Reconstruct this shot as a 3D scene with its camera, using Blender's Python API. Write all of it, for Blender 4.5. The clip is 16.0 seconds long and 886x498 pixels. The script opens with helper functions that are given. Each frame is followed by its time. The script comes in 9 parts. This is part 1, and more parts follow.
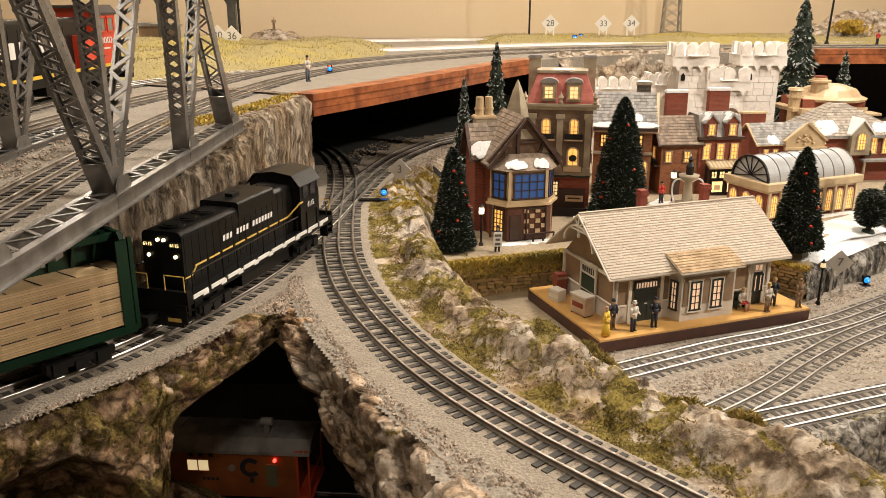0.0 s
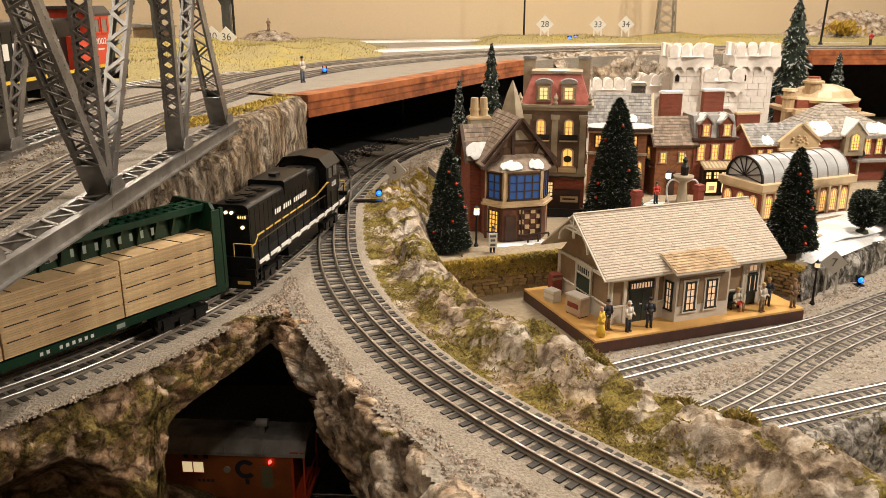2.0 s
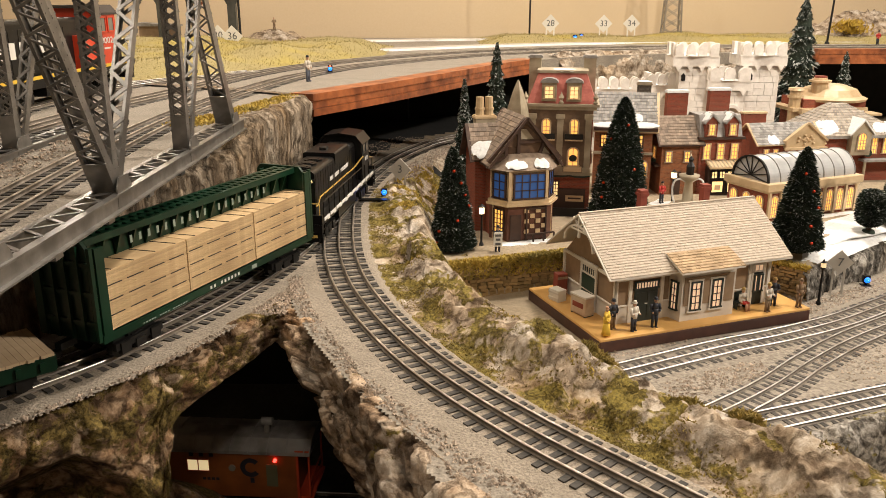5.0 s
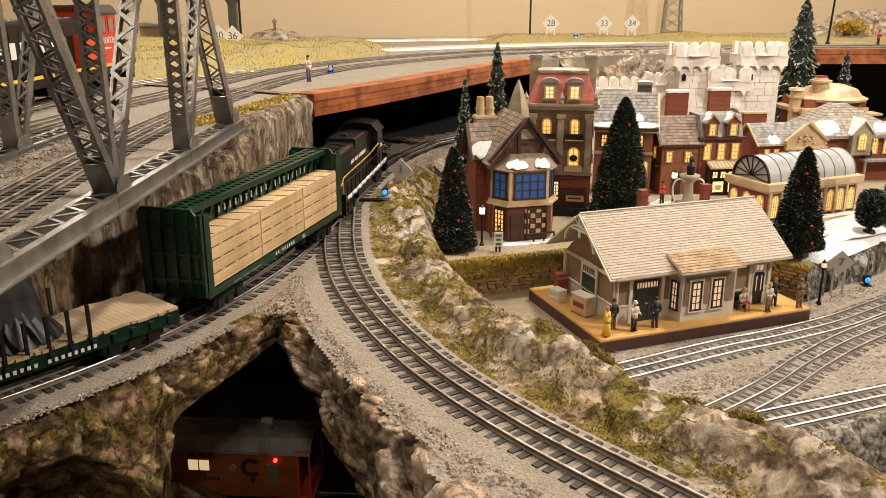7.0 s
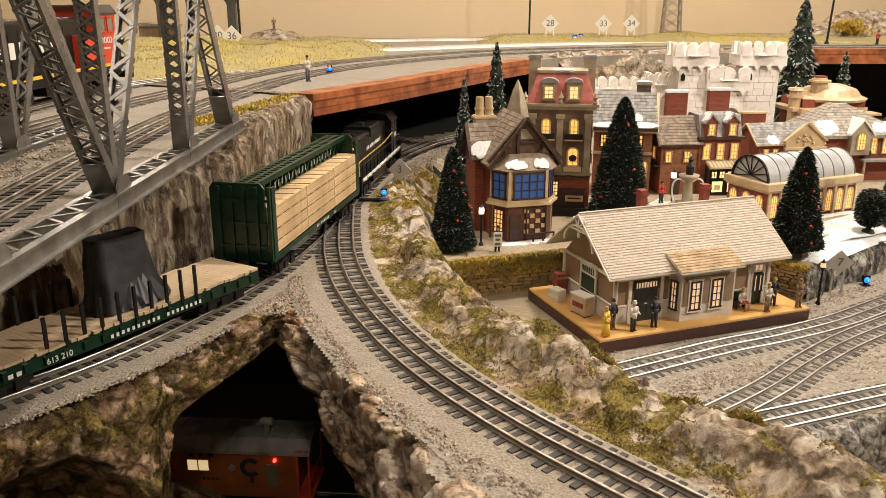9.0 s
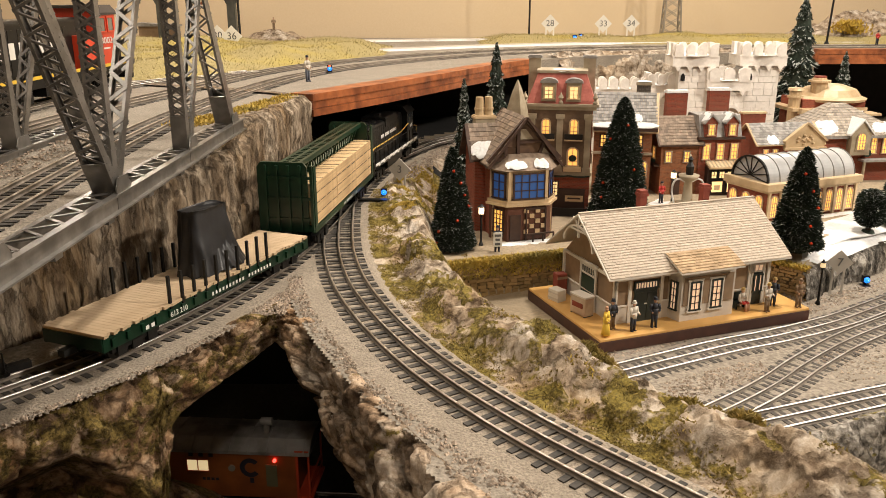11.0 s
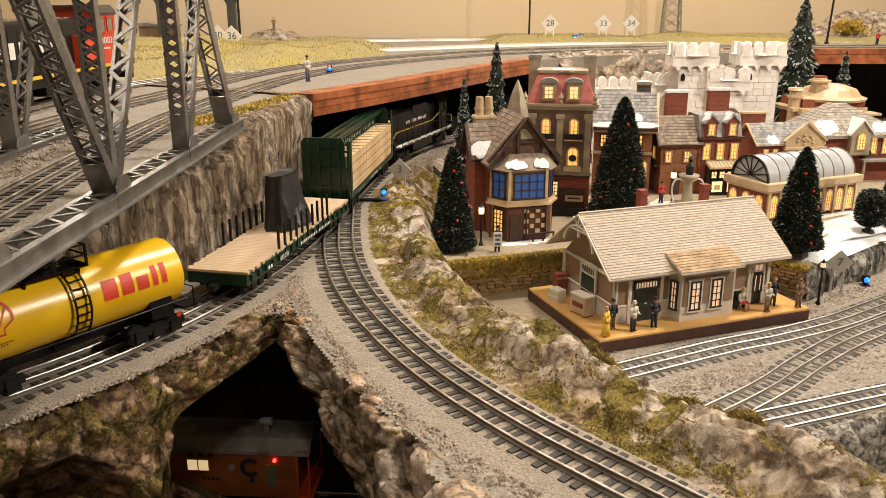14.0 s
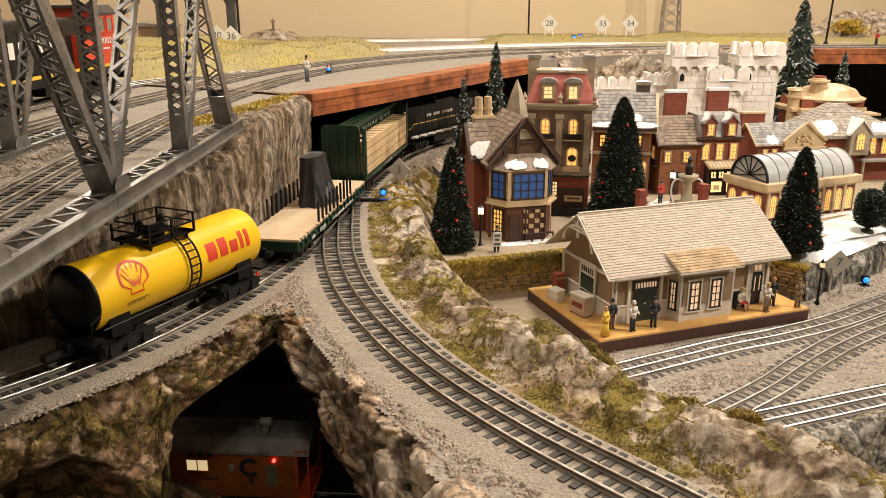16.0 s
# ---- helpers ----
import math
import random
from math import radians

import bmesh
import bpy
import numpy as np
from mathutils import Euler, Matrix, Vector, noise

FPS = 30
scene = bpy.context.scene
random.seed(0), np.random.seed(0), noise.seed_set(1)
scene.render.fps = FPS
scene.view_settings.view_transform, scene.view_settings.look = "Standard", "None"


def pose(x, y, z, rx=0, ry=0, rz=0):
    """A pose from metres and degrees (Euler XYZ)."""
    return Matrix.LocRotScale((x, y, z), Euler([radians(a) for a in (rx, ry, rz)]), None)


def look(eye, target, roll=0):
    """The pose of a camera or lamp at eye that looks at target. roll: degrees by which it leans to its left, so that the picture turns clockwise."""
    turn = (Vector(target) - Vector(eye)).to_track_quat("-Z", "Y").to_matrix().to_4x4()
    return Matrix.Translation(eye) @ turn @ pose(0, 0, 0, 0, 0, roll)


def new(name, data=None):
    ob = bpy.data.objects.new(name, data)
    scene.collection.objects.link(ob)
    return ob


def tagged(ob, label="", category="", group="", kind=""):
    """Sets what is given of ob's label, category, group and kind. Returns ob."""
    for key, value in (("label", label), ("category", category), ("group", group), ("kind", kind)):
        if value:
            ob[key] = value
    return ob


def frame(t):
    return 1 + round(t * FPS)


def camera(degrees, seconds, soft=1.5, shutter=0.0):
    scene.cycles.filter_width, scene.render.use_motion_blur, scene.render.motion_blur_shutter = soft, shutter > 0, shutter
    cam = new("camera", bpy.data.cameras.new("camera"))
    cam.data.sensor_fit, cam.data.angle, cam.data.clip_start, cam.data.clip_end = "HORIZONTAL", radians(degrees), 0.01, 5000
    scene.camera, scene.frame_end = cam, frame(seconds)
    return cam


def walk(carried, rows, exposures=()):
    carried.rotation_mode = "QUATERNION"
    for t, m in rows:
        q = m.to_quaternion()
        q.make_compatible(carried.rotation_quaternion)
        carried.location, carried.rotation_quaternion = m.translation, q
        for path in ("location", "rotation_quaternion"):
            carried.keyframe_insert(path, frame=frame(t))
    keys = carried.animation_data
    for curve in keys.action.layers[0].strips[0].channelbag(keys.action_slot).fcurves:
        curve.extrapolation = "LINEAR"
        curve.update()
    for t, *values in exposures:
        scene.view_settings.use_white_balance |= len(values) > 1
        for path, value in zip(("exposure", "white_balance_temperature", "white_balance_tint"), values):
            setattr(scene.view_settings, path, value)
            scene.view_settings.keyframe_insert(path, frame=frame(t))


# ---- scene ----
cam = camera(56.9, 16.0, 0.9)
TILT = 72.865


def aim(dx, dy):
    """The tripod's pose when the head is nudged by dx, dy thousandths of a radian."""
    return pose(0, 0, 0.2585, TILT + math.degrees(dy / 1000), 0, math.degrees(-dx / 1000))


walk(cam, [(0, aim(0, 0)), (0.5, aim(1.4, 0.2)), (1, aim(4.2, 0.9)), (1.5, aim(5.6, 1.1)), (2, aim(6.2, 1.1)), (2.5, aim(3.4, 0.8)),
           (3, aim(1.8, 0.3)), (3.5, aim(0, 0)), (4, aim(0, 0)), (6.5, aim(-0.9, 0)), (7.5, aim(-0.9, 0)), (8.5, aim(0, 0)), (9, aim(0, 0)),
           (11.5, aim(0.3, 0.2)), (12, aim(0.8, 0.5)), (12.5, aim(0.1, 0)), (15, aim(0.1, 0)), (16, aim(0.9, 0.1))])

# ---- light: warm ceiling lamps of the layout room ----
world = bpy.data.worlds.new("room_dim")
scene.world = world
world.use_nodes = True
world.node_tree.nodes["Background"].inputs[0].default_value = (1.0, 0.82, 0.6, 1)
world.node_tree.nodes["Background"].inputs[1].default_value = 0.006
scene.view_settings.exposure = 0.0


def ceiling_lamp(name, x, y, z, size, watts, colour=(1.0, 0.895, 0.765), target=None):
    lamp = bpy.data.lights.new(name, "AREA")
    lamp.shape, lamp.size, lamp.energy, lamp.color = "DISK", size, watts, colour
    ob = new(name, lamp)
    ob.matrix_world = look((x, y, z), target or (x, y, 0))
    return tagged(ob, "warm round recessed ceiling lamp above the layout", "lamp")


ceiling_lamp("ceiling_lamp", 0.60, 1.25, 1.60, 0.14, 28, target=(0.35, 1.1, 0))
ceiling_lamp("ceiling_lamp", 2.00, 0.42, 1.28, 0.16, 43, target=(0.1, 0.8, 0))
ceiling_lamp("ceiling_lamp", -0.70, 1.35, 1.60, 0.14, 14, target=(-0.4, 0.9, 0))
ceiling_lamp("ceiling_lamp", 0.15, -0.85, 1.50, 0.14, 7, target=(-0.1, 0.6, 0))
ceiling_lamp("ceiling_lamp", -0.80, -0.28, 1.58, 0.26, 3.8, target=(-0.25, 0.6, 0.2))
for x, z, watts in ((-1.05, 1.05, 6), (0.62, 1.25, 7), (1.30, 0.95, 4)):
    ceiling_lamp("pendant_lamp", x, 2.50, z, 0.26, watts, target=(0.4 * x, 1.6, 0))


# ---- materials ----
def mat(name, a, b, scale=60.0, rough=0.7, metal=0.0, bump=0.15, coarse=8.0, third=None, detail=6.0, spec=0.5, fleck=0.45):
    """A surface that varies between the colours a and b at two scales, with fine relief; third: colour of coarse stains."""
    m = bpy.data.materials.new(name)
    m.use_nodes = True
    nt = m.node_tree
    n, ln = nt.nodes, nt.links
    bs = n["Principled BSDF"]
    tc = n.new("ShaderNodeTexCoord")
    n1, n2 = n.new("ShaderNodeTexNoise"), n.new("ShaderNodeTexNoise")
    n1.inputs["Scale"].default_value, n1.inputs["Detail"].default_value = scale, detail
    n2.inputs["Scale"].default_value, n2.inputs["Detail"].default_value = coarse, 4.0
    ln.new(tc.outputs["Object"], n1.inputs["Vector"])
    ln.new(tc.outputs["Object"], n2.inputs["Vector"])
    r = n.new("ShaderNodeValToRGB")
    r.color_ramp.elements[0].position, r.color_ramp.elements[1].position = fleck - 0.15, fleck + 0.2
    r.color_ramp.elements[0].color, r.color_ramp.elements[1].color = (*a, 1), (*b, 1)
    ln.new(n1.outputs["Fac"], r.inputs["Fac"])
    mx = n.new("ShaderNodeMixRGB")
    r2 = n.new("ShaderNodeValToRGB")
    r2.color_ramp.elements[0].position, r2.color_ramp.elements[1].position = 0.48, 0.68
    ln.new(n2.outputs["Fac"], r2.inputs["Fac"])
    ln.new(r2.outputs["Color"], mx.inputs["Fac"])
    ln.new(r.outputs["Color"], mx.inputs["Color1"])
    t = third or tuple(0.8 * v for v in a)
    mx.inputs["Color2"].default_value = (*t, 1)
    ln.new(mx.outputs["Color"], bs.inputs["Base Color"])
    bs.inputs["Roughness"].default_value, bs.inputs["Metallic"].default_value = rough, metal
    bs.inputs["Specular IOR Level"].default_value = spec
    if bump:
        bp = n.new("ShaderNodeBump")
        bp.inputs["Strength"].default_value, bp.inputs["Distance"].default_value = min(bump, 1.0), 0.002 * max(1.0, bump)
        ln.new(n1.outputs["Fac"], bp.inputs["Height"])
        ln.new(bp.outputs["Normal"], bs.inputs["Normal"])
    return m


def glow(name, colour, power):
    m = bpy.data.materials.new(name)
    m.use_nodes = True
    bs = m.node_tree.nodes["Principled BSDF"]
    bs.inputs["Base Color"].default_value = (*colour, 1)
    bs.inputs["Emission Color"].default_value, bs.inputs["Emission Strength"].default_value = (*colour, 1), power
    return m


def masonry(name, a, b, joint, w, h, mortar=0.0006, rough=0.85, bump=0.5):
    """Brick or stone coursing too small to model, at model scale."""
    m = mat(name, a, b, 220, rough, 0, 0)
    nt = m.node_tree
    n, ln = nt.nodes, nt.links
    bs = n["Principled BSDF"]
    src = bs.inputs["Base Color"].links[0].from_socket
    tc, mp, sep, cmb = n.new("ShaderNodeTexCoord"), n.new("ShaderNodeTexBrick"), n.new("ShaderNodeSeparateXYZ"), n.new("ShaderNodeCombineXYZ")
    ln.new(tc.outputs["Object"], sep.inputs[0])
    add = n.new("ShaderNodeMath")
    ln.new(sep.outputs[0], add.inputs[0])
    ln.new(sep.outputs[1], add.inputs[1])
    ln.new(add.outputs[0], cmb.inputs[0])
    ln.new(sep.outputs[2], cmb.inputs[1])
    ln.new(cmb.outputs[0], mp.inputs["Vector"])
    mp.inputs["Scale"].default_value = 1.0
    mp.inputs["Brick Width"].default_value, mp.inputs["Row Height"].default_value, mp.inputs["Mortar Size"].default_value = w, h, mortar
    mp.inputs["Mortar"].default_value = (*joint, 1)
    mp.inputs["Bias"].default_value = 0
    dark = n.new("ShaderNodeMixRGB")
    dark.blend_type = "MULTIPLY"
    dark.inputs["Fac"].default_value, dark.inputs["Color2"].default_value = 1, (0.62, 0.62, 0.62, 1)
    ln.new(src, dark.inputs["Color1"])
    ln.new(src, mp.inputs["Color1"])
    ln.new(dark.outputs[0], mp.inputs["Color2"])
    ln.new(mp.outputs["Color"], bs.inputs["Base Color"])
    bp = n.new("ShaderNodeBump")
    bp.invert = True
    bp.inputs["Strength"].default_value, bp.inputs["Distance"].default_value = bump, 0.001
    ln.new(mp.outputs["Fac"], bp.inputs["Height"])
    ln.new(bp.outputs["Normal"], bs.inputs["Normal"])
    return m




def rock_mat(name, tones, tint, scale=58.0, moss=None, moss_from=0.5, stretch=1.0, crack=0.5, relief=0.0042):
    """Craggy stone: broken dark-to-pale tones, coarse tint, strong relief, and flock moss in patches."""
    m = bpy.data.materials.new(name)
    m.use_nodes = True
    n, ln = m.node_tree.nodes, m.node_tree.links
    bs = n["Principled BSDF"]
    bs.inputs["Roughness"].default_value, bs.inputs["Specular IOR Level"].default_value = 0.93, 0.25
    tc, mp = n.new("ShaderNodeTexCoord"), n.new("ShaderNodeMapping")
    mp.inputs["Scale"].default_value = (1, 1, stretch)
    ln.new(tc.outputs["Object"], mp.inputs["Vector"])

    def tex(sc, detail, rough, dist):
        t = n.new("ShaderNodeTexNoise")
        for k, v in (("Scale", sc), ("Detail", detail), ("Roughness", rough), ("Distortion", dist)):
            t.inputs[k].default_value = v
        ln.new(mp.outputs["Vector"], t.inputs["Vector"])
        return t

    a, b, c = tex(scale, 12, 0.66, 0.15), tex(scale * 0.24, 5, 0.6, 0.3), tex(scale * 0.55, 8, 0.72, 0.2)
    r = n.new("ShaderNodeValToRGB")
    el = r.color_ramp.elements
    for k, (p, col) in enumerate(zip((0.39, 0.465, 0.535, 0.62), tones)):
        e = el[k] if k < 2 else el.new(p)
        e.position, e.color = p, (*col, 1)
    ln.new(a.outputs["Fac"], r.inputs["Fac"])
    rb = n.new("ShaderNodeValToRGB")
    rb.color_ramp.elements[0].position, rb.color_ramp.elements[1].position = 0.46, 0.66
    ln.new(b.outputs["Fac"], rb.inputs["Fac"])
    mx = n.new("ShaderNodeMixRGB")
    mx.blend_type = "MULTIPLY"
    mx.inputs["Color2"].default_value = (*tint, 1)
    ln.new(rb.outputs["Color"], mx.inputs["Fac"])
    ln.new(r.outputs["Color"], mx.inputs["Color1"])
    col = mx.outputs["Color"]
    if moss:
        rc = n.new("ShaderNodeValToRGB")
        rc.color_ramp.elements[0].position, rc.color_ramp.elements[1].position = moss_from, moss_from + 0.05
        ln.new(c.outputs["Fac"], rc.inputs["Fac"])
        fine = tex(420, 4, 0.7, 0.0)
        rf = n.new("ShaderNodeValToRGB")
        rf.color_ramp.elements[0].position, rf.color_ramp.elements[1].position = 0.36, 0.64
        rf.color_ramp.elements[0].color, rf.color_ramp.elements[1].color = (*[0.35 * v for v in moss], 1), (*[1.35 * v for v in moss], 1)
        ln.new(fine.outputs["Fac"], rf.inputs["Fac"])
        m2 = n.new("ShaderNodeMixRGB")
        ln.new(rc.outputs["Color"], m2.inputs["Fac"])
        ln.new(col, m2.inputs["Color1"])
        ln.new(rf.outputs["Color"], m2.inputs["Color2"])
        col = m2.outputs["Color"]
    # cracks between broken pieces, and a fine grain over all
    warp = n.new("ShaderNodeMixRGB")
    warp.blend_type = "ADD"
    warp.inputs["Fac"].default_value = 0.035
    ln.new(mp.outputs["Vector"], warp.inputs["Color1"])
    ln.new(c.outputs["Color"], warp.inputs["Color2"])
    vo = n.new("ShaderNodeTexVoronoi")
    vo.feature = "DISTANCE_TO_EDGE"
    vo.inputs["Scale"].default_value = scale * 0.85
    ln.new(warp.outputs["Color"], vo.inputs["Vector"])
    rv = n.new("ShaderNodeValToRGB")
    rv.color_ramp.elements[0].position, rv.color_ramp.elements[1].position = 0.0, 0.10
    rv.color_ramp.elements[0].color = (0.42, 0.36, 0.30, 1)
    ln.new(vo.outputs["Distance"], rv.inputs["Fac"])
    grain = tex(scale * 5.5, 6, 0.75, 0.0)
    rg = n.new("ShaderNodeValToRGB")
    rg.color_ramp.elements[0].position, rg.color_ramp.elements[1].position = 0.33, 0.62
    rg.color_ramp.elements[0].color, rg.color_ramp.elements[1].color = (0.74, 0.71, 0.67, 1), (1.0, 1.0, 1.0, 1)
    ln.new(grain.outputs["Fac"], rg.inputs["Fac"])
    for k, fac in ((rv, crack), (rg, 1.0)):
        mk = n.new("ShaderNodeMixRGB")
        mk.blend_type = "MULTIPLY"
        mk.inputs["Fac"].default_value = fac
        ln.new(col, mk.inputs["Color1"])
        ln.new(k.outputs["Color"], mk.inputs["Color2"])
        col = mk.outputs["Color"]
    ln.new(col, bs.inputs["Base Color"])
    last = None
    for src, dist in ((a.outputs["Fac"], relief), (rv.outputs["Color"], 0.0020), (grain.outputs["Fac"], 0.0007)):
        bp = n.new("ShaderNodeBump")
        bp.inputs["Strength"].default_value, bp.inputs["Distance"].default_value = 1.0, dist
        ln.new(src, bp.inputs["Height"])
        if last:
            ln.new(last, bp.inputs["Normal"])
        last = bp.outputs["Normal"]
    ln.new(last, bs.inputs["Normal"])
    return m


def vary(m, lo, hi, by="island"):
    """Lighter and darker pieces: each island of a mesh, or each object, takes its own share of the colour."""
    n, ln = m.node_tree.nodes, m.node_tree.links
    bs = n["Principled BSDF"]
    src = bs.inputs["Base Color"].links[0].from_socket
    if by == "island":
        pick = n.new("ShaderNodeNewGeometry").outputs["Random Per Island"]
    else:
        pick = n.new("ShaderNodeObjectInfo").outputs["Random"]
    r = n.new("ShaderNodeMapRange")
    r.inputs["To Min"].default_value, r.inputs["To Max"].default_value = lo, hi
    ln.new(pick, r.inputs["Value"])
    mx = n.new("ShaderNodeVectorMath")
    mx.operation = "SCALE"
    ln.new(src, mx.inputs[0])
    ln.new(r.outputs["Result"], mx.inputs["Scale"])
    ln.new(mx.outputs["Vector"], bs.inputs["Base Color"])
    return m


TONES = ((0.18, 0.133, 0.093), (0.37, 0.298, 0.225), (0.50, 0.428, 0.345), (0.63, 0.565, 0.49))
ROCK = rock_mat("rock_plaster", TONES, (0.86, 0.74, 0.58), 46, (0.23, 0.175, 0.04), 0.68)
MOSSROCK = rock_mat("mossy_rock", TONES, (0.80, 0.66, 0.46), 46, (0.23, 0.175, 0.04), 0.45)
RIMROCK = rock_mat("dark_rim_rock", ((0.14, 0.098, 0.066), (0.36, 0.27, 0.19), (0.55, 0.44, 0.335), (0.66, 0.57, 0.47)), (0.92, 0.74, 0.55), 52, (0.23, 0.175, 0.045), 0.62)
HILLROCK = rock_mat("moss_covered_hill", ((0.090, 0.056, 0.032), (0.25, 0.163, 0.098), (0.42, 0.295, 0.19), (0.54, 0.42, 0.30)), (0.92, 0.70, 0.48), 62, (0.21, 0.15, 0.046), 0.48)
CLIFF = rock_mat("cliff_bark", ((0.13, 0.098, 0.068), (0.22, 0.17, 0.12), (0.33, 0.265, 0.195), (0.47, 0.395, 0.31)), (0.70, 0.58, 0.42), 95, (0.14, 0.105, 0.04), 0.70, 0.22, 0.2, 0.0022)
GREYROCK = rock_mat("grey_terrace_rock", ((0.04, 0.037, 0.032), (0.13, 0.12, 0.105), (0.27, 0.25, 0.225), (0.46, 0.44, 0.40)), (0.75, 0.68, 0.5), 70, (0.20, 0.16, 0.04), 0.62, 0.5)
TOPBALLAST = mat("upper_ballast", (0.17, 0.147, 0.116), (0.33, 0.288, 0.235), 480, 0.95, 0, 0.8, 30, (0.22, 0.19, 0.153), 3)
BALLAST = mat("fine_ballast", (0.18, 0.15, 0.116), (0.36, 0.305, 0.24), 520, 0.95, 0, 0.8, 40, (0.26, 0.22, 0.172), 3)
GRAVEL = mat("grey_gravel", (0.16, 0.138, 0.11), (0.34, 0.295, 0.24), 300, 0.95, 0, 0.9, 40, (0.24, 0.208, 0.167), 3)
STONE = mat("gravel_stone", (0.19, 0.142, 0.103), (0.42, 0.335, 0.26), 40, 0.9, 0, 0.2, 70, (0.29, 0.235, 0.185))
MOSS = mat("moss_flock", (0.16, 0.118, 0.028), (0.36, 0.265, 0.075), 130, 0.95, 0, 0.6, 25, (0.17, 0.13, 0.03))
STRAW = mat("yellow_moss", (0.32, 0.22, 0.035), (0.56, 0.41, 0.09), 160, 0.95, 0, 0.6, 25, (0.24, 0.19, 0.05))
GRASS = mat("dry_static_grass", (0.22, 0.175, 0.065), (0.40, 0.33, 0.15), 420, 0.95, 0, 0.8, 9, (0.38, 0.30, 0.075))
SAND = mat("sand_earth", (0.25, 0.195, 0.13), (0.37, 0.295, 0.20), 240, 0.95, 0, 0.5, 12, (0.31, 0.25, 0.17))
RAIL = mat("steel_rail", (0.72, 0.70, 0.67), (0.90, 0.88, 0.85), 90, 0.36, 1.0, 0.02, 20, (0.55, 0.50, 0.44))
RAILWORN = mat("worn_rail", (0.38, 0.33, 0.27), (0.64, 0.58, 0.51), 90, 0.34, 0.9, 0.03, 20, (0.30, 0.26, 0.21))
RAILDULL = mat("tarnished_rail", (0.22, 0.185, 0.145), (0.42, 0.365, 0.30), 90, 0.5, 0.6, 0.03, 20, (0.16, 0.135, 0.105))
RAILSIDE = mat("browned_rail_side", (0.13, 0.108, 0.085), (0.23, 0.195, 0.158), 120, 0.6, 0.3, 0.05, 30)
TIE = mat("dark_tie", (0.027, 0.023, 0.019), (0.070, 0.061, 0.051), 190, 0.75, 0, 0.3, 30)
TRUSS = mat("grey_bridge_paint", (0.19, 0.18, 0.168), (0.29, 0.277, 0.26), 90, 0.34, 0.7, 0.1, 24, (0.14, 0.132, 0.122))
FASCIA = mat("stained_red_wood", (0.22, 0.062, 0.02), (0.42, 0.135, 0.046), 70, 0.40, 0, 0.4, 30, (0.13, 0.036, 0.014))
WALLPAINT = mat("beige_wall_paint", (0.60, 0.47, 0.31), (0.63, 0.50, 0.335), 300, 0.85, 0, 0.06, 1.5, (0.58, 0.455, 0.30))
# Black that stands in for shade under the table and in the cave
SHADEBLACK = mat("shade_black", (0.006, 0.006, 0.006), (0.012, 0.011, 0.010), 60, 0.95, 0, 0.1)
SNOW = mat("white_snow", (0.62, 0.62, 0.615), (0.76, 0.76, 0.75), 220, 0.8, 0, 0.4, 30, (0.68, 0.68, 0.68))
BLACKPAINT = mat("satin_black_paint", (0.006, 0.006, 0.006), (0.010, 0.0095, 0.009), 200, 0.30, 0, 0.03, 30, None, 6.0, 0.22)
GREENPAINT = mat("dark_green_paint", (0.0035, 0.023, 0.011), (0.006, 0.034, 0.016), 150, 0.34, 0, 0.03, 20)
WHITE = mat("white_print", (0.72, 0.70, 0.66), (0.80, 0.78, 0.74), 200, 0.6, 0, 0)
YELLOWLINE = mat("gold_stripe", (0.62, 0.40, 0.09), (0.72, 0.48, 0.12), 200, 0.5, 0, 0)
IRON = mat("dark_iron", (0.007, 0.007, 0.007), (0.018, 0.017, 0.016), 120, 0.5, 0.4, 0.1)
CONIFER = mat("conifer_needles", (0.008, 0.015, 0.009), (0.022, 0.036, 0.022), 120, 0.8, 0, 0.2, 40, (0.015, 0.03, 0.016))
BARK = mat("bark", (0.05, 0.035, 0.022), (0.10, 0.07, 0.045), 160, 0.9)

vary(STONE, 0.6, 1.3)
vary(TIE, 0.75, 1.3, "object")


